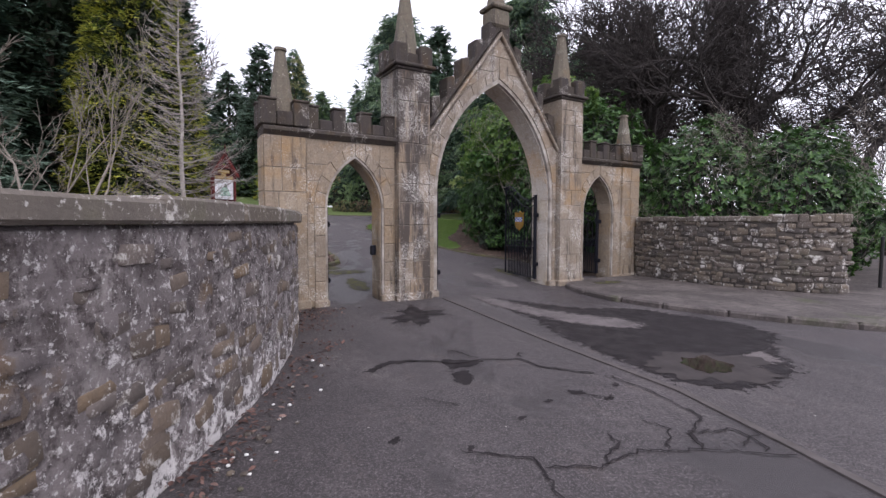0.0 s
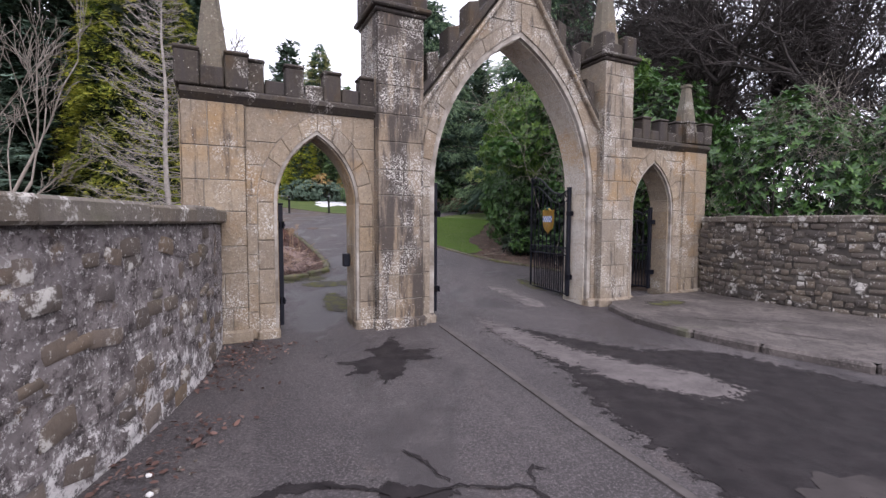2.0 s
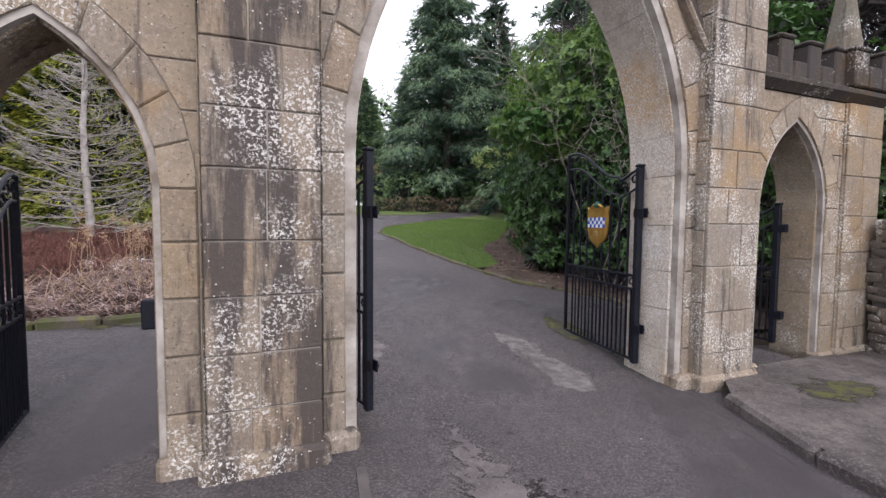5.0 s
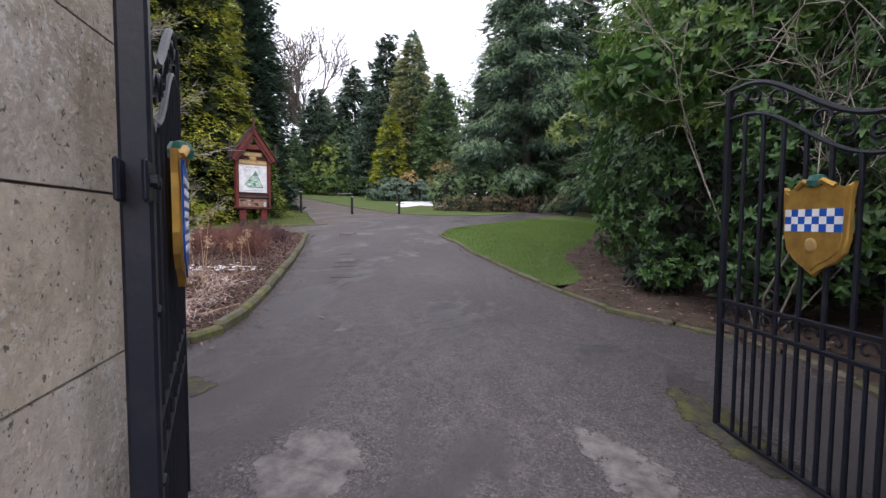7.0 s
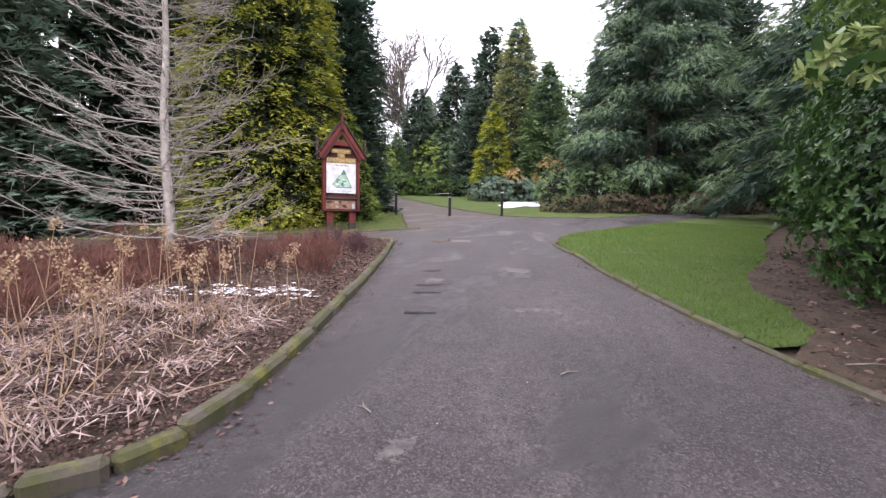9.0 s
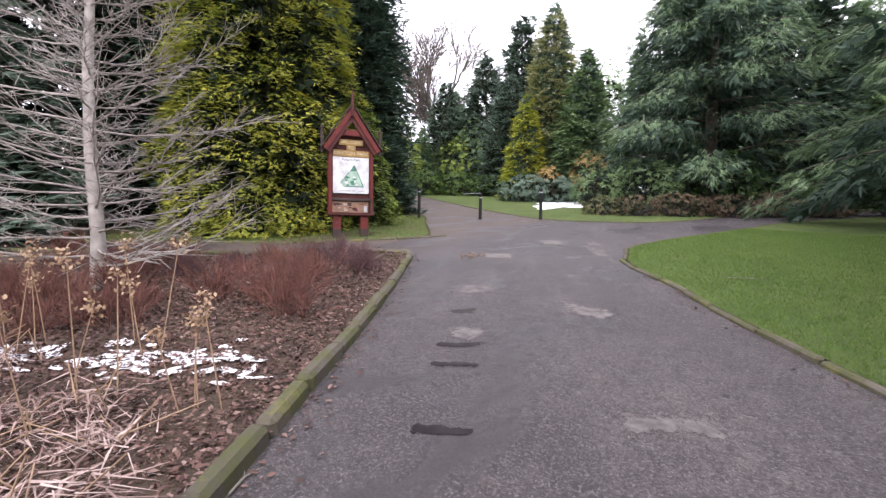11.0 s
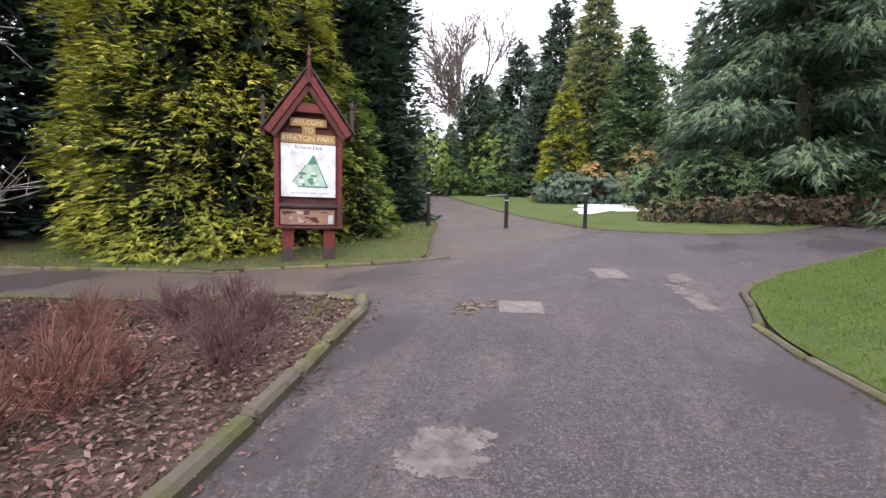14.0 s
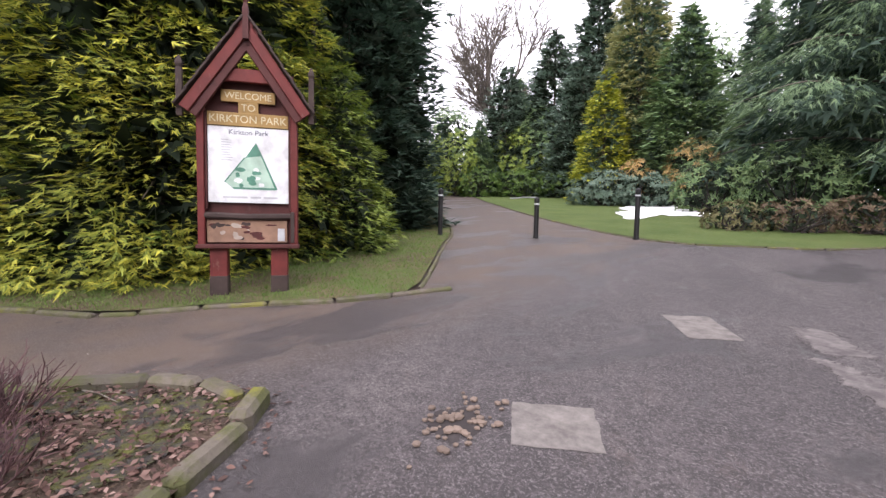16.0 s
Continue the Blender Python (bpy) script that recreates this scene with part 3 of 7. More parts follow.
# ---------------------------------------------------------------- the large structure
def sheet_grid():
    ang = np.linspace(0, math.tau, 73)[:-1]
    rad = np.concatenate(([0.0], np.geomspace(3, 2500, 46)))
    co, faces = [], []
    for r in rad:
        for a in ang:
            x, y = -6 + r * math.cos(a), 22 + r * math.sin(a)
            co.append((x, y, height(x, y) - 0.035))
    n = len(ang)
    for i in range(len(rad) - 1):
        for j in range(n):
            faces.append((i * n + j, i * n + (j + 1) % n, (i + 1) * n + (j + 1) % n, (i + 1) * n + j))
    return np.array(co), np.array(faces)


ground = cloud_mesh("ground", *sheet_grid(), SOIL)
tagged(ground, "dark bare soil with leaf litter under the trees", "ground", kind="structure")

left_line, right_line = smooth_line(LEFT_WALL), smooth_line(RIGHT_WALL)
bed_line, island_line = smooth_line(BED_EDGE), smooth_line(ISLAND_EDGE)
drive_left, drive_right = smooth_line(DRIVE_LEFT), smooth_line(DRIVE_RIGHT)
path_far, street_kerb = smooth_line(PATH_FAR), smooth_line(STREET_KERB)

road = sheet("road", [(-45, -45), (45, -45), (45, 12), (5.9, 13.4)] + flat(drive_right) + flat(path_far) + flat(drive_left[::-1]) + flat(island_line[::-1])
             + [(-18.5, 16.6)] + flat(bed_line[::-1]) + [(-14, 7.4), (-4.0, 8.2)] + flat(left_line[::-1]), ASPHALT, 0.0)
tagged(road, "cracked grey asphalt drive with damp stains", "road", kind="structure")

bed_ground = sheet("bed_soil", flat(bed_line) + [(-16, 13), (-15, 9)], SOIL, 0.05)
tagged(bed_ground, "brown soil of the winter flower bed", "flower bed", kind="structure")
lawn_right = sheet("lawn_right", [(p.x + 0.06, p.y + 0.03) for p in drive_right if p.y > 17.0] + LAWN_BACK, TURF, 0.035)
laurel_soil = sheet("laurel_bed_soil", [(p.x + 0.06, p.y + 0.03) for p in drive_right if 13.2 < p.y < 17.1] + [q for q in LAWN_BACK[::-1] if q[1] < 27] + [(9, 27), (9, 15)], SOIL, 0.031)
tagged(laurel_soil, "bare brown soil and litter under the laurels", "soil", kind="structure")
tagged(lawn_right, "short green winter grass beside the drive", "lawn", kind="structure")
lawn_island = sheet("lawn_island", [(p.x - 0.05, p.y + 0.08) for p in island_line] + [(p.x - 0.08, p.y) for p in drive_left if p.y > 24.8] + [(-45, 56), (-30, 30), (-19, 18.5)], WORN_TURF, 0.035)
tagged(lawn_island, "worn grass round the notice board and conifers", "lawn", kind="structure")
lawn_far = sheet("lawn_far", [(p.x, p.y + 0.1) for p in path_far] + [(-34, 66), (-5, 70), (10, 60)], TURF, 0.03)
tagged(lawn_far, "green lawn beyond the bollards with old snow", "lawn", kind="structure")
pavement = sheet("pavement", flat(street_kerb) + [(30, 34), (6.0, 13.2), (3.25, 11.6)], PAVING, 0.10)
tagged(pavement, "uneven damp paved footway beside the gate", "pavement", kind="structure")

# ---- the gateway, in its own frame: x along it, y into the park
gateway = empty("park_gateway", GX, GY, 0, 30)
tagged(gateway, "gothic sandstone park gateway with three pointed arches and pinnacles", "gateway")
THICK, DEEP = 0.50, 0.64
rnd = random.Random(5)


def arch_half(z, a, zs, za, t=0.0):
    if z <= zs:
        return a + t
    h = za - zs
    d = (h * h - a * a) / (2 * a)
    q = (d + a + t) ** 2 - (z - zs) ** 2
    return max(math.sqrt(q) - d, 0.0) if q > 0 else 0.0


def arch_curve(cu, a, zs, za, t, side, n=14):
    """From the ground to the tip of one side of a pointed arch."""
    h = za - zs
    d = (h * h - a * a) / (2 * a)
    r = d + a + t
    tip = zs + math.sqrt(r * r - d * d)
    top = math.asin((tip - zs) / r)
    return [(cu + side * (r * math.cos(top * i / n) - d), zs + r * math.sin(top * i / n)) for i in range(n + 1)]


def courses(z0, z1, mean):
    out, z = [z0], z0
    while z1 - z > mean * 1.5:
        z += mean * rnd.uniform(0.85, 1.15)
        out.append(z)
    return out + [z1]


def block(parent, outline, y0, y1, mat, bevel=0.009):
    return part("stone_block", prism(bmesh.new(), outline, y0, y1, bevel), mat, parent)


def ashlar(parent, u0, u1, z0, z1, mat, front, arch=None, mean=0.33, long=0.5, top=None):
    """Courses of blocks between u0 and u1, cut round an arch and under a sloping top."""
    zs = courses(z0, z1, mean)
    g = 0.005
    for a, b in zip(zs, zs[1:]):
        spans = []
        if arch and arch_half(a, *arch[1:]) > 0.02:
            spans = [(u0, None), (None, u1)]
        else:
            spans = [(u0, u1)]
        for p, q in spans:
            hs = [a + g + (b - a - 2 * g) * i / 4 for i in range(5)]
            edge_l = [(p + g, h) for h in hs] if p is not None else [(arch[0] + arch_half(h, *arch[1:]) + g, h) for h in hs]
            edge_r = [(q - g, h) for h in hs] if q is not None else [(arch[0] - arch_half(h, *arch[1:]) - g, h) for h in hs]
            if top:
                lo, hi = top(a), top(b)
                edge_l = [(max(x, top(h)[0]), h) for x, h in edge_l]
                edge_r = [(min(x, top(h)[1]), h) for x, h in edge_r]
            lo, hi = max(x for x, _ in edge_l), min(x for x, _ in edge_r)
            if min(x for x, _ in edge_r) - min(x for x, _ in edge_l) < 0.03 and max(x for x, _ in edge_r) - min(x for x, _ in edge_l) < 0.06:
                continue
            cuts, x = [], lo + long * rnd.uniform(0.5, 1.1)
            while x < hi - 0.3 * long:
                cuts.append(x)
                x += long * rnd.uniform(0.75, 1.25)
            edges = [edge_l] + [[(c, h) for h in hs] for c in cuts] + [edge_r]
            for i, (e, f) in enumerate(zip(edges, edges[1:])):
                el = [(x + (g if i else 0), h) for x, h in e]
                fr = [(x - (g if i < len(cuts) else 0), h) for x, h in f]
                straight = all(abs(x - el[0][0]) < 1e-4 for x, _ in el) and all(abs(x - fr[0][0]) < 1e-4 for x, _ in fr)
                if straight:
                    el, fr = [el[0], el[-1]], [fr[0], fr[-1]]
                pts = el + fr[::-1]
                keep = []
                for pnt in pts:
                    if not keep or abs(pnt[0] - keep[-1][0]) + abs(pnt[1] - keep[-1][1]) > 0.004:
                        keep.append(pnt)
                if len(keep) > 2 and max(x for x, _ in keep) - min(x for x, _ in keep) > 0.03:
                    block(parent, keep, front - rnd.uniform(0, 0.007), front + 0.07, mat, 0.007)


def ring(parent, cu, a, zs, za, t0, t1, y0, y1, mat, name="voussoir", jamb=0.0, n=5):
    """The stones round an arch between two offsets, jambs included."""
    for side in (-1, 1):
        zz = courses(jamb, zs, 0.42)
        for p, q in zip(zz, zz[1:]):
            xs = sorted((cu + side * (a + t0), cu + side * (a + t1)))
            part(name, prism(bmesh.new(), [(xs[0], p + 0.004), (xs[0], q - 0.004), (xs[1], q - 0.004), (xs[1], p + 0.004)], y0, y1, 0.012), mat, parent)
        m = 4 * n
        inner, outer = arch_curve(cu, a, zs, za, t0, side, m), arch_curve(cu, a, zs, za, t1, side, m)
        for i in range(n):
            o = inner[4 * i:4 * i + 5] + outer[4 * i:4 * i + 5][::-1]
            c = Vector((sum(x for x, _ in o) / len(o), sum(z for _, z in o) / len(o)))
            o = [tuple(c + (Vector(p) - c) * 0.988) for p in o]
            part(name, prism(bmesh.new(), o, y0, y1, 0.012), mat, parent)


def arch_core(u0, u1, z1, cu, a, zs, za, y0, y1, top=None):
    left = arch_curve(cu, a, zs, za, 0.02, -1)
    right = arch_curve(cu, a, zs, za, 0.02, 1)
    o = [(u0, -0.1), (u0, z1)] + (top or []) + [(u1, z1), (u1, -0.1), (cu + a + 0.02, -0.1)] + right + left[::-1][1:] + [(cu - a - 0.02, -0.1)]
    return prism(bmesh.new(), o, y0, y1)


def spire(parent, cx, cy, z0, z1, half, tip, name="pinnacle"):
    bm = bmesh.new()
    rings = []
    for z, h in ((z0, half), (z0 + 0.06, half * 0.94), (z1 - 0.05, tip), (z1 - 0.05, tip * 1.35), (z1, tip * 1.25)):
        rings.append([bm.verts.new((cx + x * h, cy + y * h, z)) for x, y in ((-1, -0.55), (-0.55, -1), (0.55, -1), (1, -0.55), (1, 0.55), (0.55, 1), (-0.55, 1), (-1, 0.55))])
    for q, s in zip(rings, rings[1:]):
        for j in range(8):
            bm.faces.new((q[j], q[(j + 1) % 8], s[(j + 1) % 8], s[j]))
    bm.faces.new(rings[-1])
    return part(name, bm, SPIRE_STONE, parent, "weathered mossy stone pinnacle")


def battlement(parent, u0, u1, y0, y1, z, n, low=0.24, high=0.5):
    """A course of low and high stones."""
    w = (u1 - u0) / (2 * n + 1)
    for i in range(2 * n + 1):
        h = high if i % 2 == 0 else low
        hh = h * rnd.uniform(0.94, 1.04)
        box_part("merlon" if i % 2 == 0 else "crenel_stone", parent, BLACK_STONE, u0 + i * w + 0.006, u0 + (i + 1) * w - 0.006, y0, y1, z, z + hh, 0.018)
        if i % 2 == 0:
            box_part("merlon_cap", parent, BLACK_STONE, u0 + i * w - 0.008, u0 + (i + 1) * w + 0.008, y0 - 0.02, y1 + 0.02, z + hh + 0.002, z + hh + 0.05, 0.018)


def cornice(parent, u0, u1, z, y0=-0.03, y1=THICK + 0.03):
    bm = bmesh.new()
    prof = [(y0, z), (y0 - 0.03, z + 0.03), (y0 - 0.09, z + 0.08), (y0 - 0.09, z + 0.13), (y0 - 0.02, z + 0.17), (y1 + 0.02, z + 0.17), (y1 + 0.09, z + 0.08), (y1, z)]
    a, b = [bm.verts.new((u0, y, h)) for y, h in prof], [bm.verts.new((u1, y, h)) for y, h in prof]
    bm.faces.new(a), bm.faces.new(b[::-1])
    for i in range(len(a)):
        bm.faces.new((a[i], a[(i + 1) % len(a)], b[(i + 1) % len(a)], b[i]))
    return part("cornice", bm, BLACK_STONE, parent, "blackened moulded cornice")


def wing(u_end0, u_end1, u0, u1, cu, a, name):
    zs, za = 1.86, 2.80
    core = part(name, arch_core(u0, u1, 3.12, cu, a, zs, za, 0.012, THICK), JOINT, gateway, "sandstone side bay with a pointed footway arch")
    ashlar(core, u0, u1, 0.0, 3.12, STONE, 0.0, (cu, a, zs, za, 0.27), 0.36, 0.55)
    ring(core, cu, a, zs, za, 0.06, 0.268, -0.012, 0.12, STONE)
    ring(core, cu, a, zs, za, 0.0, 0.075, 0.07, THICK + 0.02, STONE, "arch_moulding")
    cornice(core, min(u0, u_end0) , max(u1, u_end1), 3.12)
    lo, hi = (u_end1, u1) if u_end0 < u0 else (u0, u_end0)
    battlement(core, lo, hi, 0.0, 0.24, 3.292, 3, 0.2, 0.40)
    # the end pier, with a heavier parapet and a pinnacle
    pier = part("end_pier", box(bmesh.new(), u_end0 + 0.012, u_end1 - 0.012, -0.03, 0.52, -0.1, 3.12), JOINT, gateway, "square sandstone end pier")
    ashlar(pier, u_end0, u_end1, 0.0, 3.12, STONE, -0.045, None, 0.42, 0.42)
    for z0, z1 in zip(*(lambda c: (c, c[1:]))(courses(0, 3.12, 0.42))):
        for s, e in ((u_end0, -1), (u_end1, 1)):
            box_part("stone_block", pier, STONE, min(s, s + 0.02 * e), max(s, s + 0.02 * e), -0.03, 0.52, z0 + 0.005, z1 - 0.005, 0.008)
    box_part("plinth", pier, STONE, u_end0 - 0.05, u_end1 + 0.05, -0.1, 0.56, -0.05, 0.16, 0.03)
    battlement(pier, u_end0 - 0.06, u_end1 + 0.06, -0.11, 0.1, 3.292, 1, 0.26, 0.42)
    battlement(pier, u_end0 - 0.06, u_end1 + 0.06, 0.42, 0.6, 3.292, 1, 0.26, 0.42)
    for e in (u_end0 - 0.06, u_end1 - 0.1):
        box_part("merlon", pier, BLACK_STONE, e, e + 0.16, 0.12, 0.4, 3.292, 3.6, 0.02)
    c = (u_end0 + u_end1) / 2
    spire(pier, c, 0.25, 3.3, 4.72 if u_end0 < 0 else 4.62, 0.25, 0.08)
    for s in (-1, 1):
        x = sorted((cu + s * (a - 0.0), cu + s * (a + 0.30)))
        box_part("plinth", core, STONE, x[0], x[1], -0.06, THICK + 0.03, -0.05, 0.13, 0.03)
    return core


wing(-2.93, -2.2, -2.2, -0.4, -1.265, 0.53, "left_bay")
wing(6.40, 7.12, 4.66, 6.40, 5.53, 0.54, "right_bay")

# the middle arch and its gable
MC, MA, MS, MT = 2.165, 1.595, 2.15, 4.74
GABLE_FOOT, GABLE_TIP = 3.42, 5.80
mid = part("main_arch", arch_core(0.28, 3.97, GABLE_FOOT, MC, MA, MS, MT, 0.012, DEEP, [(MC, GABLE_TIP)]), JOINT, gateway, "tall pointed carriage arch under a steep gable")


def gable_span(z):
    if z <= GABLE_FOOT:
        return 0.28, 3.97
    f = (z - GABLE_FOOT) / (GABLE_TIP - GABLE_FOOT)
    return 0.28 + f * (MC - 0.28), 3.97 - f * (3.97 - MC)


ashlar(mid, 0.28, 3.97, 0.0, GABLE_TIP - 0.1, GABLE_STONE, 0.0, (MC, MA, MS, MT, 0.30), 0.36, 0.6, gable_span)
ring(mid, MC, MA, MS, MT, 0.10, 0.298, -0.012, 0.14, GABLE_STONE, n=8)
ring(mid, MC, MA, MS, MT, 0.0, 0.11, 0.09, DEEP + 0.02, JAMB_STONE, "arch_moulding", n=8)
for s, foot in ((-1, 0.28), (1, 3.97)):
    bm = bmesh.new()
    dx, dz = MC - foot, GABLE_TIP - GABLE_FOOT
    n = Vector((-dz * (1 if dx > 0 else -1), abs(dx))).normalized()
    a, b = Vector((foot, GABLE_FOOT - 0.12)), Vector((MC, GABLE_TIP - 0.12 + 0.10))
    prism(bm, [tuple(a), tuple(b), tuple(b + n * 0.0 + Vector((0, 0.10))), tuple(a + Vector((0, 0.10)))], -0.10, DEEP + 0.06, 0.02)
    part("raking_mould", bm, GABLE_STONE, mid, "lichened raking moulding")
    a, b = Vector((foot, GABLE_FOOT + 0.05)), Vector((MC, GABLE_TIP + 0.12))
    bm = prism(bmesh.new(), [tuple(a), tuple(b), tuple(b + Vector((0, 0.17))), tuple(a + Vector((0, 0.17)))], -0.03, 0.5, 0.02)
    part("gable_coping", bm, BLACK_STONE, mid, "blackened gable coping")
    for i in range(5):
        f = (i + 0.35) / 5.15
        x = foot + dx * f
        w = 0.20 * (1 if dx > 0 else -1)
        z0, z1 = GABLE_FOOT + 0.2 + dz * f, GABLE_FOOT + 0.2 + dz * (f + 0.11)
        xs = sorted((x, x + w))
        bm = prism(bmesh.new(), [(x, z0), (x, z1 + 0.17), (x + w, z1 + 0.23), (x + w, z1 + 0.02)], -0.02, 0.32, 0.02)
        part("merlon", bm, BLACK_STONE, mid)
box_part("gable_block", mid, SPIRE_STONE, MC - 0.24, MC + 0.24, -0.08, 0.38, 5.98, 6.38, 0.05)
box_part("gable_cap", mid, SPIRE_STONE, MC - 0.29, MC + 0.29, -0.13, 0.43, 6.38, 6.48, 0.03)
spire(mid, MC, 0.15, 6.48, 7.3, 0.2, 0.05)
for s in (-1, 1):
    x = sorted((MC + s * MA, MC + s * (MA + 0.33)))
    box_part("plinth", mid, GABLE_STONE, x[0], x[1], -0.09, DEEP + 0.05, -0.05, 0.14, 0.04)


def tall_pier(u0, u1, PIER_STONE):
    y0, y1 = -0.16, 0.70
    p = part("tall_pier", box(bmesh.new(), u0 + 0.012, u1 - 0.012, y0 + 0.012, y1, -0.1, 4.62), JOINT, gateway, "tall square pier streaked with soot and lichen")
    ashlar(p, u0, u1, 0.0, 4.62, PIER_STONE, y0, None, 0.40, 0.45)
    zz = courses(0, 4.62, 0.40)
    for a, b in zip(zz, zz[1:]):
        for s, e in ((u0, -1), (u1, 1)):
            box_part("stone_block", p, PIER_STONE, min(s, s + 0.012 * e), max(s, s + 0.012 * e), y0 + 0.03, y1, a + 0.005, b - 0.005, 0.006)
    box_part("plinth", p, PIER_STONE, u0 - 0.05, u1 + 0.05, y0 - 0.06, y1 + 0.05, -0.05, 0.15, 0.035)
    c, d = (u0 + u1) / 2, (y0 + y1) / 2
    for z, g, h in ((4.62, 0.04, 0.06), (4.68, 0.10, 0.07)):
        box_part("cap_moulding", p, BLACK_STONE, u0 - g, u1 + g, y0 - g, y1 + g, z, z + h, 0.02)
    for sx in (-1, 1):
        for sy in (-1, 1):
            x, y = c + sx * 0.28, d + sy * 0.28
            box_part("merlon", p, BLACK_STONE, x - 0.15, x + 0.15, y - 0.15, y + 0.15, 4.752, 5.15, 0.03)
    box_part("parapet_core", p, BLACK_STONE, c - 0.34, c + 0.34, d - 0.34, d + 0.34, 4.752, 5.0, 0.02)
    spire(p, c, d, 5.0, 6.35, 0.25, 0.085)
    return p


tall_pier(-0.43, 0.29, PIER_STONE)
tall_pier(3.96, 4.70, GABLE_STONE)


# ---- walls on curved lines
def wall_frames(line):
    out = []
    for i, p in enumerate(line):
        t = (line[min(i + 1, len(line) - 1)] - line[max(i - 1, 0)]).normalized()
        out.append((p, t, Vector((-t.y, t.x, 0))))
    return out


def strip(line, y0, y1, z0, z1, name, mat, parent=None, label="", wob=0.0, closed_ends=True):
    """A long body along a line; y counts to the line's left."""
    bm = bmesh.new()
    rings = []
    for p, t, n in wall_frames(line):
        rings.append([bm.verts.new(p + n * y + Vector((0, 0, height(p.x, p.y) + z))) for y, z in ((y0, z0), (y0, z1), (y1, z1), (y1, z0))])
    for q, s in zip(rings, rings[1:]):
        for j in range(4):
            bm.faces.new((q[j], q[(j + 1) % 4], s[(j + 1) % 4], s[j]))
    bm.faces.new(rings[0]), bm.faces.new(rings[-1][::-1])
    return part(name, bm, mat, parent, label)


def sown(line, y, thick, z0, z1, side, step, amp):
    """A rough face of a wall: a fine grid, pushed in and out."""
    fr = wall_frames(line)
    zs = np.arange(z0, z1 + step * 0.5, step)
    co = []
    for p, t, n in fr:
        for z in zs:
            q = p + n * y + Vector((0, 0, z))
            w = noise.noise(q * 3.1) * 0.6 + noise.noise(q * 8.3) * 0.35 + noise.noise(q * 19.0) * 0.2
            co.append(q + n * (side * amp * w))
    m = len(zs)
    f = [(i * m + j, i * m + j + 1, (i + 1) * m + j + 1, (i + 1) * m + j) for i in range(len(fr) - 1) for j in range(m - 1)]
    f = np.array(f)
    return np.array([tuple(c) for c in co]), f if side > 0 else f[:, ::-1]


def lump(seed, bulge=0.35):
    """A worn stone face about 1 by 1, its front towards -y."""
    r = random.Random(seed)
    bm = bmesh.new()
    n = 8
    outer, mid_ring = [], []
    for j in range(n):
        a = math.tau * j / n
        s = 1 / max(abs(math.cos(a)), abs(math.sin(a))) ** 0.75
        e = s * r.uniform(0.84, 1.06) * 0.5
        x, z = math.cos(a) * e, math.sin(a) * e
        outer.append(bm.verts.new((x, 0.5, z)))
        mid_ring.append(bm.verts.new((x * 0.86, -bulge * r.uniform(0.6, 1.0), z * 0.86)))
    c = bm.verts.new((r.uniform(-0.1, 0.1), -bulge * r.uniform(0.95, 1.35), r.uniform(-0.1, 0.1)))
    for j in range(n):
        bm.faces.new((outer[j], mid_ring[j], mid_ring[(j + 1) % n], outer[(j + 1) % n]))
        bm.faces.new((mid_ring[j], c, mid_ring[(j + 1) % n]))
    bmesh.ops.recalc_face_normals(bm, faces=bm.faces)
    me = bpy.data.meshes.new("stone")
    bm.to_mesh(me)
    bm.free()
    me.polygons.foreach_set("use_smooth", [True] * len(me.polygons))
    return me


LUMPS = [lump(i) for i in range(10)]
for me in LUMPS:
    me.materials.append(RUBBLE)
BROWN_LUMPS = [lump(i, 0.22) for i in range(20, 30)]
for i, me in enumerate(BROWN_LUMPS):
    me.materials.append(LEFT_STONE if i % 3 else HARL)


def at_length(line, s):
    fr = wall_frames(line)
    i = min(int(s / 0.25), len(line) - 2)
    p, t, n = fr[i]
    return p + t * (s - 0.25 * i), t, n


# left wall: rubble smeared with lime, its face to the line's right
left_wall = strip(left_line, 0.03, 0.42, -0.1, 1.58, "wall_left", HARL)
tagged(left_wall, "old curved rubble wall patched with pale lime mortar", "wall", kind="structure")
near_left = [p for p in smooth_line(LEFT_WALL, 0.045) if p.y > -2.5]
fc = sown(near_left, 0.0, 0, -0.06, 1.58, -1, 0.045, 0.035)
cloud_mesh("lime_render", *fc, HARL, left_wall, "rough lime-smeared face", True)
# right wall: coursed rubble, its face to the line's right
right_wall = strip(right_line, 0.03, 0.40, 0.0, 1.62, "wall_right", DARK_MORTAR)
tagged(right_wall, "coursed grey rubble wall with rough coping stones", "wall", kind="structure")


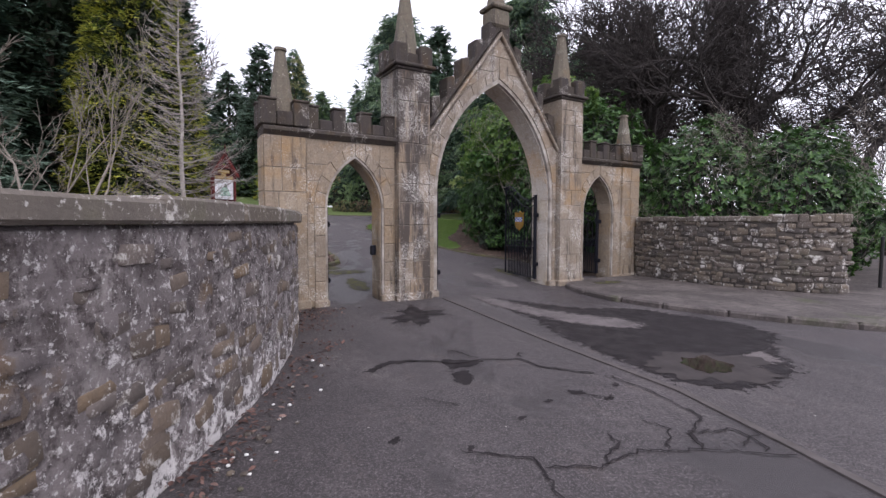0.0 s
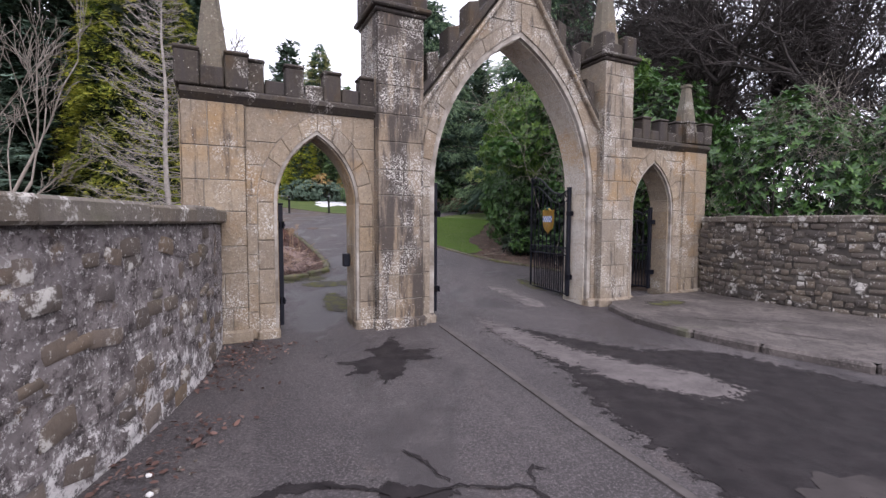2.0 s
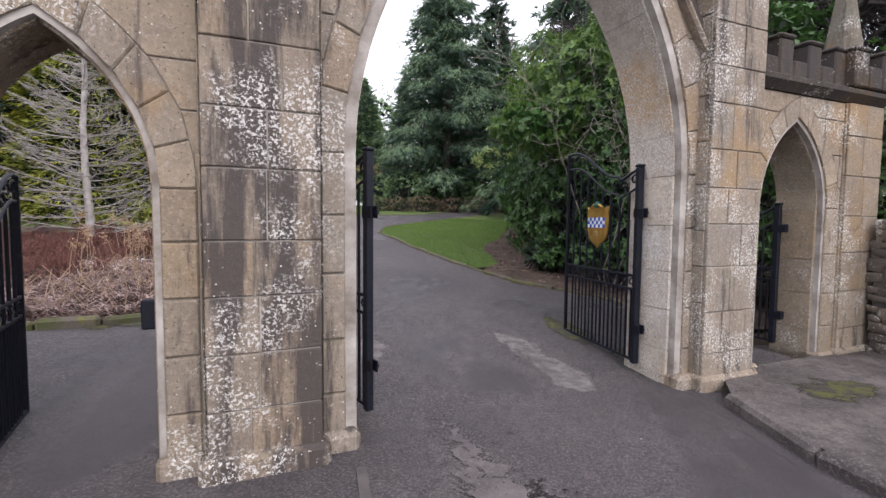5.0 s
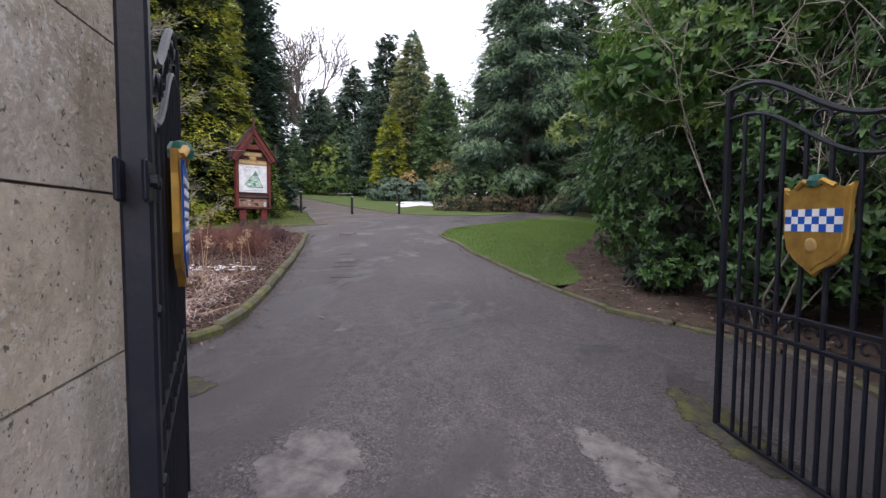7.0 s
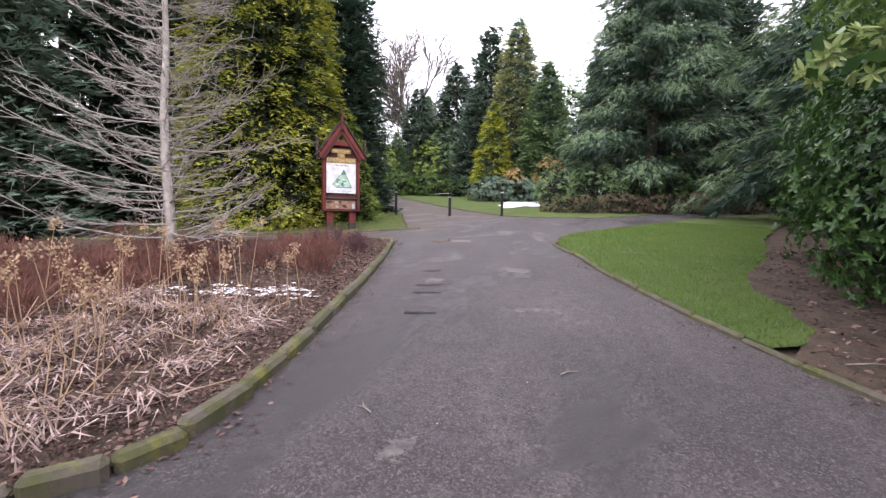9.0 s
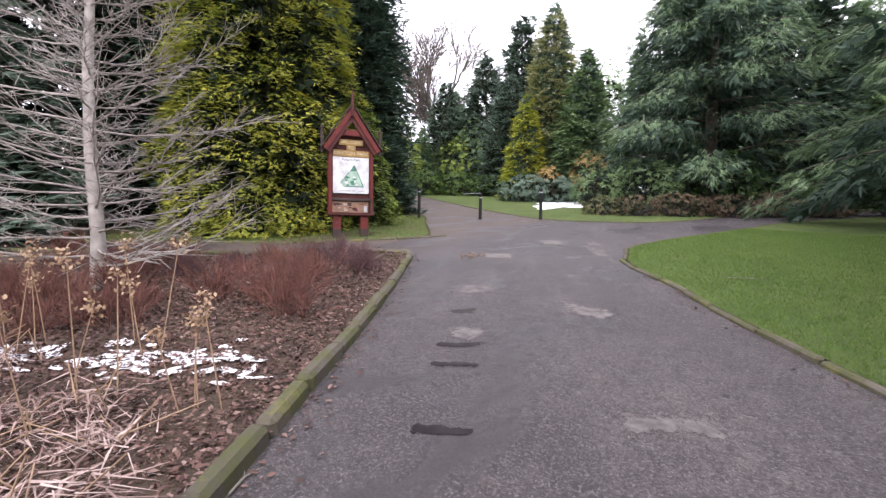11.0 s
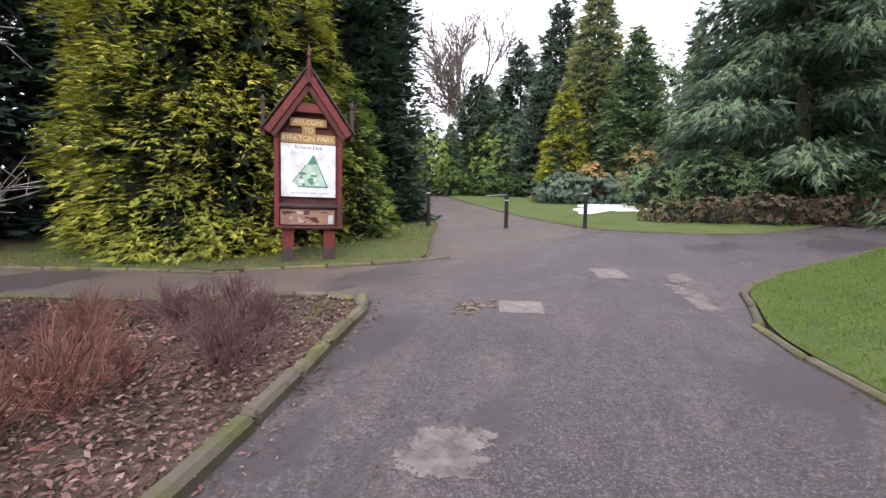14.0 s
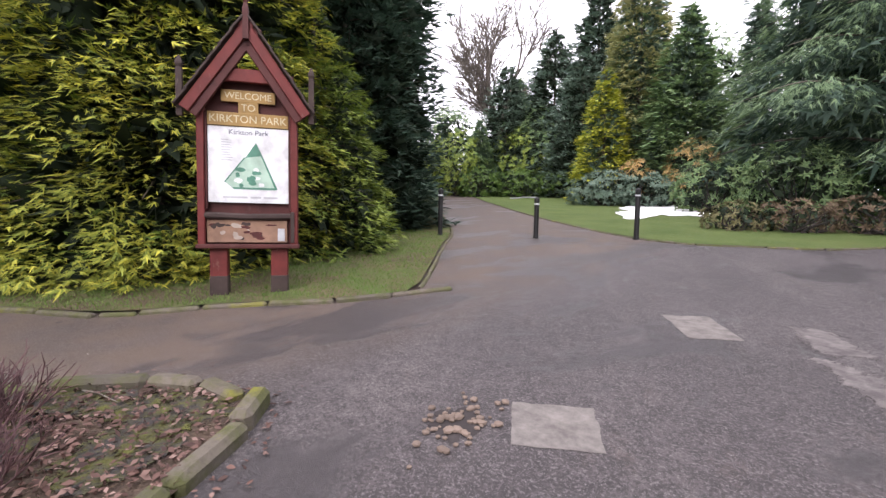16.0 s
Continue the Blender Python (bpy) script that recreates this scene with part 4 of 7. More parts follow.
def kerb_run(name, line, s0, s1, size, w, z0, z1, mat, label, gap=0.012, rough=0.012, side=0.0):
    top = empty(name, line[0].x, line[0].y, 0)
    tagged(top, label, "kerb", kind="structure")
    s = s0
    k = 0
    inv = top.matrix_world.inverted()
    while s < s1 - 0.1:
        l = size * rnd.uniform(0.8, 1.2)
        bend = at_length(line, min(s + l, s1))[1].dot(at_length(line, s)[1])
        l = min(l, 0.42) if bend < 0.93 else l
        p, t, n = at_length(line, s + l / 2)
        bm = box(bmesh.new(), -l / 2 + gap, l / 2 - gap, -w / 2, w / 2, z0 + rnd.uniform(-1, 1) * rough, z1 + rnd.uniform(-1, 1) * rough, min(0.035, w * 0.25))
        ob = part("kerb_stone", bm, mat, top)
        grade = (height(p.x + t.x, p.y + t.y) - height(p.x - t.x, p.y - t.y)) / 2
        ob.matrix_local = inv @ Matrix.Translation(p + n * side + Vector((0, 0, height(p.x, p.y)))) @ Matrix.Rotation(math.atan2(t.y, t.x) + rnd.uniform(-0.02, 0.02), 4, "Z") @ Matrix.Rotation(-math.atan(grade), 4, "Y")
        s += l
        k += 1
    return top


def span(line):
    return 0.25 * (len(line) - 1)


kerb_run("bed_kerb", bed_line, 4.0, span(bed_line), 0.72, 0.145, -0.1, 0.115, KERB, "moss-covered stone kerb round the flower bed", rough=0.02, side=0.05)
kerb_run("island_kerb", island_line, 0.0, span(island_line), 0.8, 0.10, -0.1, 0.05, KERB, "low broken stone kerb in front of the board")
kerb_run("drive_kerb_left", drive_left, 0.3, 26, 0.9, 0.07, -0.1, 0.045, KERB, "thin stone edging of the drive")
kerb_run("lawn_kerb", drive_right, 0.0, 31, 0.85, 0.09, -0.1, 0.055, KERB, "low stone kerb along the lawn")
kerb_run("far_kerb", path_far, 9.0, 38, 1.2, 0.08, -0.1, 0.04, KERB, "thin stone edging of the far path")
kerb_run("street_kerb", street_kerb, 0.0, 26, 0.9, 0.14, -0.1, 0.112, PAVING, "worn concrete kerb of the footway", gap=0.003, rough=0.003)


# ---------------------------------------------------------------- trees and shrubs
def unit(a):
    return a / np.maximum(np.linalg.norm(a, axis=1, keepdims=True), 1e-9)


def leaves(pos, way, up, length, width, droop=0.0, plain=False):
    """Leaves folded along the midrib, or plain lozenges where they stay far off."""
    way = unit(way)
    side = unit(np.cross(way, up))
    nor = np.cross(side, way)
    L, W = length[:, None], width[:, None]
    if plain:
        v = np.stack([pos, pos + way * L * 0.5 + side * W * 0.5, pos + way * L - nor * L * droop, pos + way * L * 0.5 - side * W * 0.5], axis=1)
        return v.reshape(-1, 3), np.arange(len(pos) * 4).reshape(-1, 4)
    v = np.empty((len(pos), 6, 3))
    v[:, 0] = pos
    v[:, 1] = pos + way * L * 0.35 + side * W * 0.5 + nor * W * 0.18
    v[:, 2] = pos + way * L * 0.72 + side * W * 0.40 + nor * W * 0.10 - nor * L * droop * 0.4
    v[:, 3] = pos + way * L - nor * L * droop
    v[:, 4] = pos + way * L * 0.72 - side * W * 0.40 + nor * W * 0.10 - nor * L * droop * 0.4
    v[:, 5] = pos + way * L * 0.35 - side * W * 0.5 + nor * W * 0.18
    i = np.arange(len(pos))[:, None] * 6
    f = np.concatenate([i + np.array([[0, 1, 2, 3]]), i + np.array([[0, 3, 4, 5]])])
    return v.reshape(-1, 3), f


def blades(pos, way, up, length, width):
    """Slender flat blades: one pointed face each."""
    way = unit(way)
    side = unit(np.cross(way, up)) * width[:, None]
    v = np.stack([pos - side, pos + side, pos + way * length[:, None]], axis=1)
    return v.reshape(-1, 3), np.arange(len(pos) * 3).reshape(-1, 3)


def fans(r, pos, way, up, size, count=7, spread=1.05, slim=0.10):
    """Flat feathered sprays of count blades."""
    way = unit(way)
    side = unit(np.cross(way, up))
    out_p, out_w, out_u, out_l = [], [], [], []
    for i in range(count):
        a = spread * (i / (count - 1) * 2 - 1)
        reach = 1 - 0.55 * abs(a) / spread
        out_p.append(pos + way * (size * 0.30 * reach)[:, None])
        out_w.append(way * math.cos(a) + side * math.sin(a) + r.normal(0, 0.10, pos.shape))
        out_u.append(up + r.normal(0, 0.2, pos.shape))
        out_l.append(size * reach * r.uniform(0.6, 1.1, len(pos)))
    L = np.concatenate(out_l)
    return blades(np.concatenate(out_p), np.concatenate(out_w), np.concatenate(out_u), L, L * slim)


def merge(*sets):
    co, fa, n = [], [], 0
    for c, f in sets:
        co.append(c)
        fa.append(f + n)
        n += len(c)
    return np.concatenate(co), np.concatenate(fa)


def tubes(a, b, ra, rb, sides=4):
    """Tapered twigs from a to b."""
    d = unit(b - a)
    ref = np.where(np.abs(d[:, 2:3]) < 0.9, np.array([[0, 0, 1.0]]), np.array([[1.0, 0, 0]]))
    s = unit(np.cross(d, ref))
    t = np.cross(d, s)
    v = np.empty((len(a), 2 * sides, 3))
    for j in range(sides):
        c, e = math.cos(math.tau * j / sides), math.sin(math.tau * j / sides)
        o = s * c + t * e
        v[:, j] = a + o * ra[:, None]
        v[:, sides + j] = b + o * rb[:, None]
    i = np.arange(len(a))[:, None] * 2 * sides
    f = np.concatenate([i + np.array([[j, (j + 1) % sides, sides + (j + 1) % sides, sides + j]]) for j in range(sides)])
    return v.reshape(-1, 3), f


def foliage_part(*args, **more):
    """A part of countless small pieces."""
    return tagged(cloud_mesh(*args, **more), kind="stuff")


def trunk_part(parent, h, r, mat, lean=0.0, name="trunk"):
    bm = bmesh.new()
    pts = [(lean * z * 0.2 + 0.04 * math.sin(z * 1.7), 0.03 * math.cos(z * 1.3), z) for z in np.linspace(-0.3, h, 9)]
    rod(bm, pts, [r * 1.35] + [r * (1 - 0.92 * i / 8) for i in range(1, 9)], 10)
    return part(name, bm, mat, parent, smooth=True)


def conifer(name, x, y, h, r0, label, mats, n, bough, spray, seed, per=16, count=6, full=2.0, power=0.85, droop=0.3, lumps=0.2, ragged=0.1, bare=0.0, low=1.2, slim=0.085, wide=0.5, z=None):
    """A conifer: trunk, limbs and a crown of flat plumed boughs. mats: tips, undersides, core in painted shade."""
    r = np.random.default_rng(seed)
    top = empty(name, x, y, height(x, y) - 0.05 if z is None else z)
    tagged(top, label, "tree")
    trunk_part(top, h * 0.96, max(0.12, h * 0.016), BARK)

    def reach(f):
        return r0 * np.clip(1 - f ** full, 0, 1) ** power + 0.10

    def heights_of(m):
        f = r.uniform(0, 1, m * 4) ** low
        return f[r.uniform(0, 1, m * 4) < reach(f) / reach(np.zeros(1))][:m]

    zed = np.array([[0, 0, 1.0]])
    f = heights_of(n)
    a = r.uniform(0, math.tau, len(f))
    wave = np.sin(a * 3 + f * 29 + seed) * 0.5 + np.sin(a * 5 - f * 47 + seed * 2) * 0.4 + np.sin(a * 9 + f * 83 + seed * 3) * 0.35
    rad = reach(f) * (1 + lumps * 0.6 * wave) * r.uniform(0.86, 1.05, len(f)) + ragged * np.maximum(r.normal(0, 1, len(f)), -0.3)
    b = a + r.normal(0, 0.22, len(f))
    o = np.stack([np.cos(b), np.sin(b), 0 * b], axis=1)
    tip = np.stack([rad * np.cos(a), rad * np.sin(a), bare * h + f * (h - bare * h)], axis=1)
    size = bough * r.uniform(0.65, 1.3, len(f)) * np.clip(0.45 + rad / r0, 0.45, 1.1)
    tilt = r.normal(0, 0.18, len(f))
    # sprays along each bough, from its shaded root to its tip
    k = np.repeat(np.arange(len(f)), per)
    u, w = r.uniform(0, 1, len(k)) ** 0.8, r.uniform(-1, 1, len(k))
    side = np.stack([-o[k, 1], o[k, 0], 0 * u], axis=1) + zed * tilt[k][:, None]
    L = size[k][:, None]
    U, W = u[:, None], w[:, None]
    p = tip[k] + o[k] * L * (U - 1) + side * L * wide * W * (1.15 - 0.85 * U) + zed * L * (0.22 - droop * U ** 2 - 0.20 * W ** 2) + r.normal(0, 0.05, (len(k), 3)) * L
    way = o[k] * (0.65 + 0.3 * U) + side * W * 0.85 + zed * (0.12 - droop * 1.2 * U) + r.normal(0, 0.18, (len(k), 3))
    up = zed + o[k] * 0.35 + r.normal(0, 0.28, (len(k), 3))
    s = spray * r.uniform(0.6, 1.25, len(k))
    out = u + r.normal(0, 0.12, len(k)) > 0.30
    # root sprays: green under gold tips, shade painted as darker needles on several others
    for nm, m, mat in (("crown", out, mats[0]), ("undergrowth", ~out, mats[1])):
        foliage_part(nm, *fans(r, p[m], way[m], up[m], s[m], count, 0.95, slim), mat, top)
    # core sprays, darker than the crown: painted shade between the boughs
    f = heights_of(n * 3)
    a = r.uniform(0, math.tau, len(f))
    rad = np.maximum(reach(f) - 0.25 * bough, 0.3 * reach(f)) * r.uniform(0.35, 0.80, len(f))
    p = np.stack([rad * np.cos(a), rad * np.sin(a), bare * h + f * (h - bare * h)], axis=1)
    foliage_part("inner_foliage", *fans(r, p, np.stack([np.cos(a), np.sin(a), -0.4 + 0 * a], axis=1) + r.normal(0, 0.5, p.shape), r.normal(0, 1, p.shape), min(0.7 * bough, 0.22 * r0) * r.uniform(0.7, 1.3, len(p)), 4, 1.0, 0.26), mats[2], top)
    m = 90
    f = r.uniform(0.03, 0.95, m)
    a = r.uniform(0, math.tau, m)
    st = np.stack([0 * a, 0 * a, bare * h + f * (h - bare * h)], axis=1)
    en = st + np.stack([np.cos(a), np.sin(a), 0.1 - droop + 0 * a], axis=1) * (reach(f) * 0.9)[:, None]
    foliage_part("branchwork", *tubes(st, en, 0.015 + 0.04 * (1 - f), 0.008 + 0 * f), BARK, top)
    return top


def spread_tree(name, x, y, h, label, bark, seed, levels=5, splits=(3, 4), first=0.30, spread=0.6, lift=0.25, r0=0.22, taper=0.62, stems=1, shrink=0.72, sides=4, wander=0.18, fine=0.006, mats=None, lean=(0, 0)):
    """A leafless tree or shrub: forking limbs down to fine twigs."""
    r = random.Random(seed)
    top = empty(name, x, y, height(x, y) - 0.05)
    tagged(top, label, "tree")
    thick, thin = [], []

    def grow(p, d, length, rad, level):
        n = 3 if level < levels else 1
        for i in range(n):
            d = (d + Vector((r.gauss(0, wander), r.gauss(0, wander), r.gauss(0, wander) + lift * 0.12))).normalized()
            q = p + d * (length / n)
            rb = max(rad * (1 - 0.30 / n * (1 if level else 0.6)), fine)
            (thick if level < 2 else thin).append((p, q, rad, rb))
            p, rad = q, rb
            if level < levels and (i > 0 or level > 0):
                if r.random() < 0.75:
                    e = Vector((r.gauss(0, 1), r.gauss(0, 1), r.gauss(0, 0.7)))
                    e = (d + (e - d * e.dot(d)).normalized() * spread * r.uniform(0.8, 1.5)).normalized()
                    grow(p, e, length * shrink * r.uniform(0.55, 0.95), max(rad * taper * 0.8, fine), level + 1)
        if level < levels:
            for _ in range(r.randint(*splits) - 1):
                e = Vector((r.gauss(0, 1), r.gauss(0, 1), r.gauss(0, 0.8)))
                e = (d + (e - d * e.dot(d)).normalized() * spread * r.uniform(0.5, 1.1)).normalized()
                grow(p, e, length * shrink * r.uniform(0.75, 1.1), max(rad * taper, fine), level + 1)

    for s in range(stems):
        a = math.tau * s / stems + r.uniform(0, 1)
        d = Vector((math.cos(a) * 0.45 * (stems > 1) + lean[0], math.sin(a) * 0.45 * (stems > 1) + lean[1], 1)).normalized()
        grow(Vector((math.cos(a), math.sin(a), 0)) * (0.12 if stems > 1 else 0), d, h * first * (r.uniform(0.8, 1.2) if stems > 1 else 1), r0, 0)

    def lay(name, segs, k):
        a = np.array([tuple(s[0]) for s in segs])
        b = np.array([tuple(s[1]) for s in segs])
        foliage_part(name, *tubes(a, b, np.array([s[2] for s in segs]), np.array([s[3] for s in segs]), k), bark, top, smooth=True)

    lay("limbwork", thick, 8)
    lay("twigwork", thin, 3)
    return top


def bush(name, blobs, label, mat, per_m2, leaf, seed, whorl=6, slim=0.34, category="shrub", core=None, ground_z=None, stems=True, clumps=2.2):
    """A dense evergreen shrub: whorls of leaves over several rounded masses. blobs: x, y, z over the ground, rx, ry, rz."""
    r = np.random.default_rng(seed)
    bx, by = blobs[0][0], blobs[0][1]
    gz = height(bx, by) if ground_z is None else ground_z
    top = empty(name, bx, by, gz)
    tagged(top, label, category)
    P, O = [], []
    far = leaf > 0.18
    for x, y, z, rx, ry, rz in blobs:
        area = 4 * math.pi * (((rx * ry) ** 1.6 + (rx * rz) ** 1.6 + (ry * rz) ** 1.6) / 3) ** (1 / 1.6)
        d = unit(r.normal(0, 1, (int(area * per_m2), 3)))
        # clumps that stand out, with hollows between them
        hubs = unit(r.normal(0, 1, (max(6, int(area * clumps)), 3)))
        near = (d @ hubs.T).max(axis=1)
        wide = 1 - 2.2 / len(hubs)
        swell = np.clip((near - wide) / (1 - wide), -0.6, 1.0)
        d, swell = d[swell > -0.45], swell[swell > -0.45]
        wob = 0.86 + 0.24 * swell + 0.10 * np.sin(d[:, 0] * 7 + x) * np.sin(d[:, 1] * 6 + y)
        depth = 1 - np.abs(r.normal(0, 0.07, len(d)))
        p = d * np.array([[rx, ry, rz]]) * (wob * depth)[:, None] + np.array([[x - bx, y - by, z]])
        ok = p[:, 2] > 0.05
        for X, Y, Z, a, b, c in blobs:
            q = (p - np.array([[X - bx, Y - by, Z]])) / np.array([[a, b, c]])
            ok &= (q * q).sum(axis=1) > 0.55
        P.append(p[ok])
        O.append(d[ok])
    p, o = np.concatenate(P), np.concatenate(O)
    o = unit(o + np.array([[0, 0, 0.35]]) + r.normal(0, 0.35, o.shape))
    ref = unit(np.cross(o, r.normal(0, 1, o.shape)))
    ref2 = np.cross(o, ref)
    sets = []
    for i in range(whorl):
        a = math.tau * i / whorl + r.uniform(-0.3, 0.3, len(p))
        w = o * r.uniform(0.15, 0.75, (len(p), 1)) + ref * np.cos(a)[:, None] + ref2 * np.sin(a)[:, None]
        L = leaf * r.uniform(0.65, 1.25, len(p))
        sets.append(leaves(p, w, o, L, L * slim, 0.12, far))
    foliage_part("foliage", *merge(*sets), mat, top)
    # inner leaves, darker to paint the shade inside the bush, and stems
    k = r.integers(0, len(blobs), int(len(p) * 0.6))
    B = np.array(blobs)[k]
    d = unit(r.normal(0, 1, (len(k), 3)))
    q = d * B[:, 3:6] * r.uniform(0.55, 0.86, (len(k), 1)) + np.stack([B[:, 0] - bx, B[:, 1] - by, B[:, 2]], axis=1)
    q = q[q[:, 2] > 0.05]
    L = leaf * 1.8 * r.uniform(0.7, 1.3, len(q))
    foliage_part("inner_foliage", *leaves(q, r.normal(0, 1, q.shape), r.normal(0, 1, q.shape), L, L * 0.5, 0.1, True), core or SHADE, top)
    if not stems:
        return top
    m = 26 * len(blobs)
    B = np.array(blobs)[r.integers(0, len(blobs), m)]
    st = np.stack([(B[:, 0] - bx) + r.normal(0, 0.2, m), (B[:, 1] - by) + r.normal(0, 0.2, m), 0 * B[:, 0]], axis=1)
    d = unit(r.normal(0, 1, (m, 3)))
    en = np.stack([B[:, 0] - bx, B[:, 1] - by, B[:, 2]], axis=1) + d * B[:, 3:6] * 0.85
    en[:, 2] = np.maximum(en[:, 2], 0.3)
    mid_p = (st + en) / 2 + r.normal(0, 0.15, st.shape)
    foliage_part("stemwork", *merge(tubes(st, mid_p, 0.035 + 0 * st[:, 0], 0.022 + 0 * st[:, 0]), tubes(mid_p, en, 0.022 + 0 * st[:, 0], 0.007 + 0 * st[:, 0])), TWIG, top)
    return top


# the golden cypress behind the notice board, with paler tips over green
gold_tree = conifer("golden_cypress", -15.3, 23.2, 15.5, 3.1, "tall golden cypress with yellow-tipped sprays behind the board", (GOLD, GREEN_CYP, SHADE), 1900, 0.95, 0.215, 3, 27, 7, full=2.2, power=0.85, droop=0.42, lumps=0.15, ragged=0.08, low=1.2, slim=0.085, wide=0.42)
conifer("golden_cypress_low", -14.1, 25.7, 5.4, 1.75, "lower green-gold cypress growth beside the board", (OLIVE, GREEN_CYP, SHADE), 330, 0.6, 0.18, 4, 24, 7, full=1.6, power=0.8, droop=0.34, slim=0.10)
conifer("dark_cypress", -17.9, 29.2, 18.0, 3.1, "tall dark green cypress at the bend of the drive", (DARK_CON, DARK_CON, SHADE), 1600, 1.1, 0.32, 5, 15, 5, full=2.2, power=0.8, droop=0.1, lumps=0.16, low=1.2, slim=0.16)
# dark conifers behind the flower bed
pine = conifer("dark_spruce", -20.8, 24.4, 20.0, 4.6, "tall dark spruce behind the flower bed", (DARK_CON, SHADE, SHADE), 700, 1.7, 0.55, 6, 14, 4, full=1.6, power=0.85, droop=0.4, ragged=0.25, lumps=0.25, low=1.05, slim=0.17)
for x, y, s, a in ((-22.5, 19.5, 0.9, 40), (-27.0, 26.0, 1.0, 210), (-26.0, 34.0, 0.95, 77), (-33.0, 40.0, 1.05, 140), (-41.0, 48.0, 1.0, 190)):
    copy_thing(pine, pose(x, y, height(x, y) - 0.05, 0, 0, a) @ Matrix.Scale(s, 4))
blue = conifer("blue_green_pine", -18.6, 15.6, 12.0, 3.2, "soft blue-green pine beyond the flower bed", (BLUE_CON, HAZE_DARK, SHADE), 560, 1.25, 0.42, 7, 14, 5, full=1.8, power=0.75, droop=0.05, lumps=0.28, ragged=0.2, slim=0.12)
for x, y, s, a in ((-17.8, 11.0, 0.75, 60), (-29.5, 63.0, 1.4, 120), (-34.0, 61.0, 1.15, 200), (-24.5, 59.5, 1.1, 280), (-20.5, 62.0, 1.25, 20)):
    copy_thing(blue, pose(x, y, height(x, y) - 0.05, 0, 0, a) @ Matrix.Scale(s, 4))
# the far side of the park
far_gold = conifer("yellow_green_cypress", -17.6, 54.2, 17.6, 3.1, "tall yellow-green cypress across the far lawn", (MOSS_GREEN, MID_CON, HAZE_DARK), 900, 1.1, 0.46, 8, 14, 4, full=2.2, power=0.75, droop=0.2, lumps=0.18, low=1.0, slim=0.17)
conifer("small_golden_cypress", -18.6, 50.9, 9.2, 2.0, "smaller golden cypress across the far lawn", (FAR_GOLD, OLIVE, HAZE_DARK), 480, 0.9, 0.38, 9, 14, 4, full=1.7, power=0.8, droop=0.2, low=1.0, slim=0.17)
mid_con = conifer("green_cypress", -13.9, 52.4, 12.6, 3.2, "mid-green pointed cypress across the far lawn", (MID_CON, MID_CON, HAZE_DARK), 680, 1.2, 0.5, 10, 13, 4, full=1.6, power=0.85, droop=0.2, low=1.0, slim=0.18)
for x, y, s, a in ((-34.5, 57.0, 0.62, 33), (-39.7, 71.8, 1.2, 90), (-21.5, 58.0, 0.85, 150), (-44.0, 62.0, 0.7, 250), (3.5, 56.0, 1.1, 10)):
    copy_thing(mid_con, pose(x, y, height(x, y) - 0.05, 0, 0, a) @ Matrix.Scale(s, 4))
far_dark = conifer("dark_far_pine", -26.5, 66.5, 22.0, 4.2, "very tall dark pine standing above the far wood", (HAZE_DARK, DARK_CON, SHADE), 680, 1.9, 0.7, 11, 13, 4, full=2.0, power=0.75, lumps=0.3, droop=0.1, ragged=0.35, low=1.0, slim=0.18)
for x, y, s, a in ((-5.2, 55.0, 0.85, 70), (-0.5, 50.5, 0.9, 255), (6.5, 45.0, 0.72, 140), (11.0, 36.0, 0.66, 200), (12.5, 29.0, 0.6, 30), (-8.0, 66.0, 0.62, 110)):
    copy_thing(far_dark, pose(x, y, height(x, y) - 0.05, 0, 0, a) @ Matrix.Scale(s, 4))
conifer("sparse_spruce", -11.0, 58.0, 15.5, 3.0, "thin ragged spruce with gaps between its branches", (BLUE_CON, DARK_CON, DARK_CON), 300, 1.7, 0.5, 12, 14, 5, slim=0.13, low=1.0, full=1.0, power=0.95, droop=0.35, lumps=0.5, ragged=0.4)


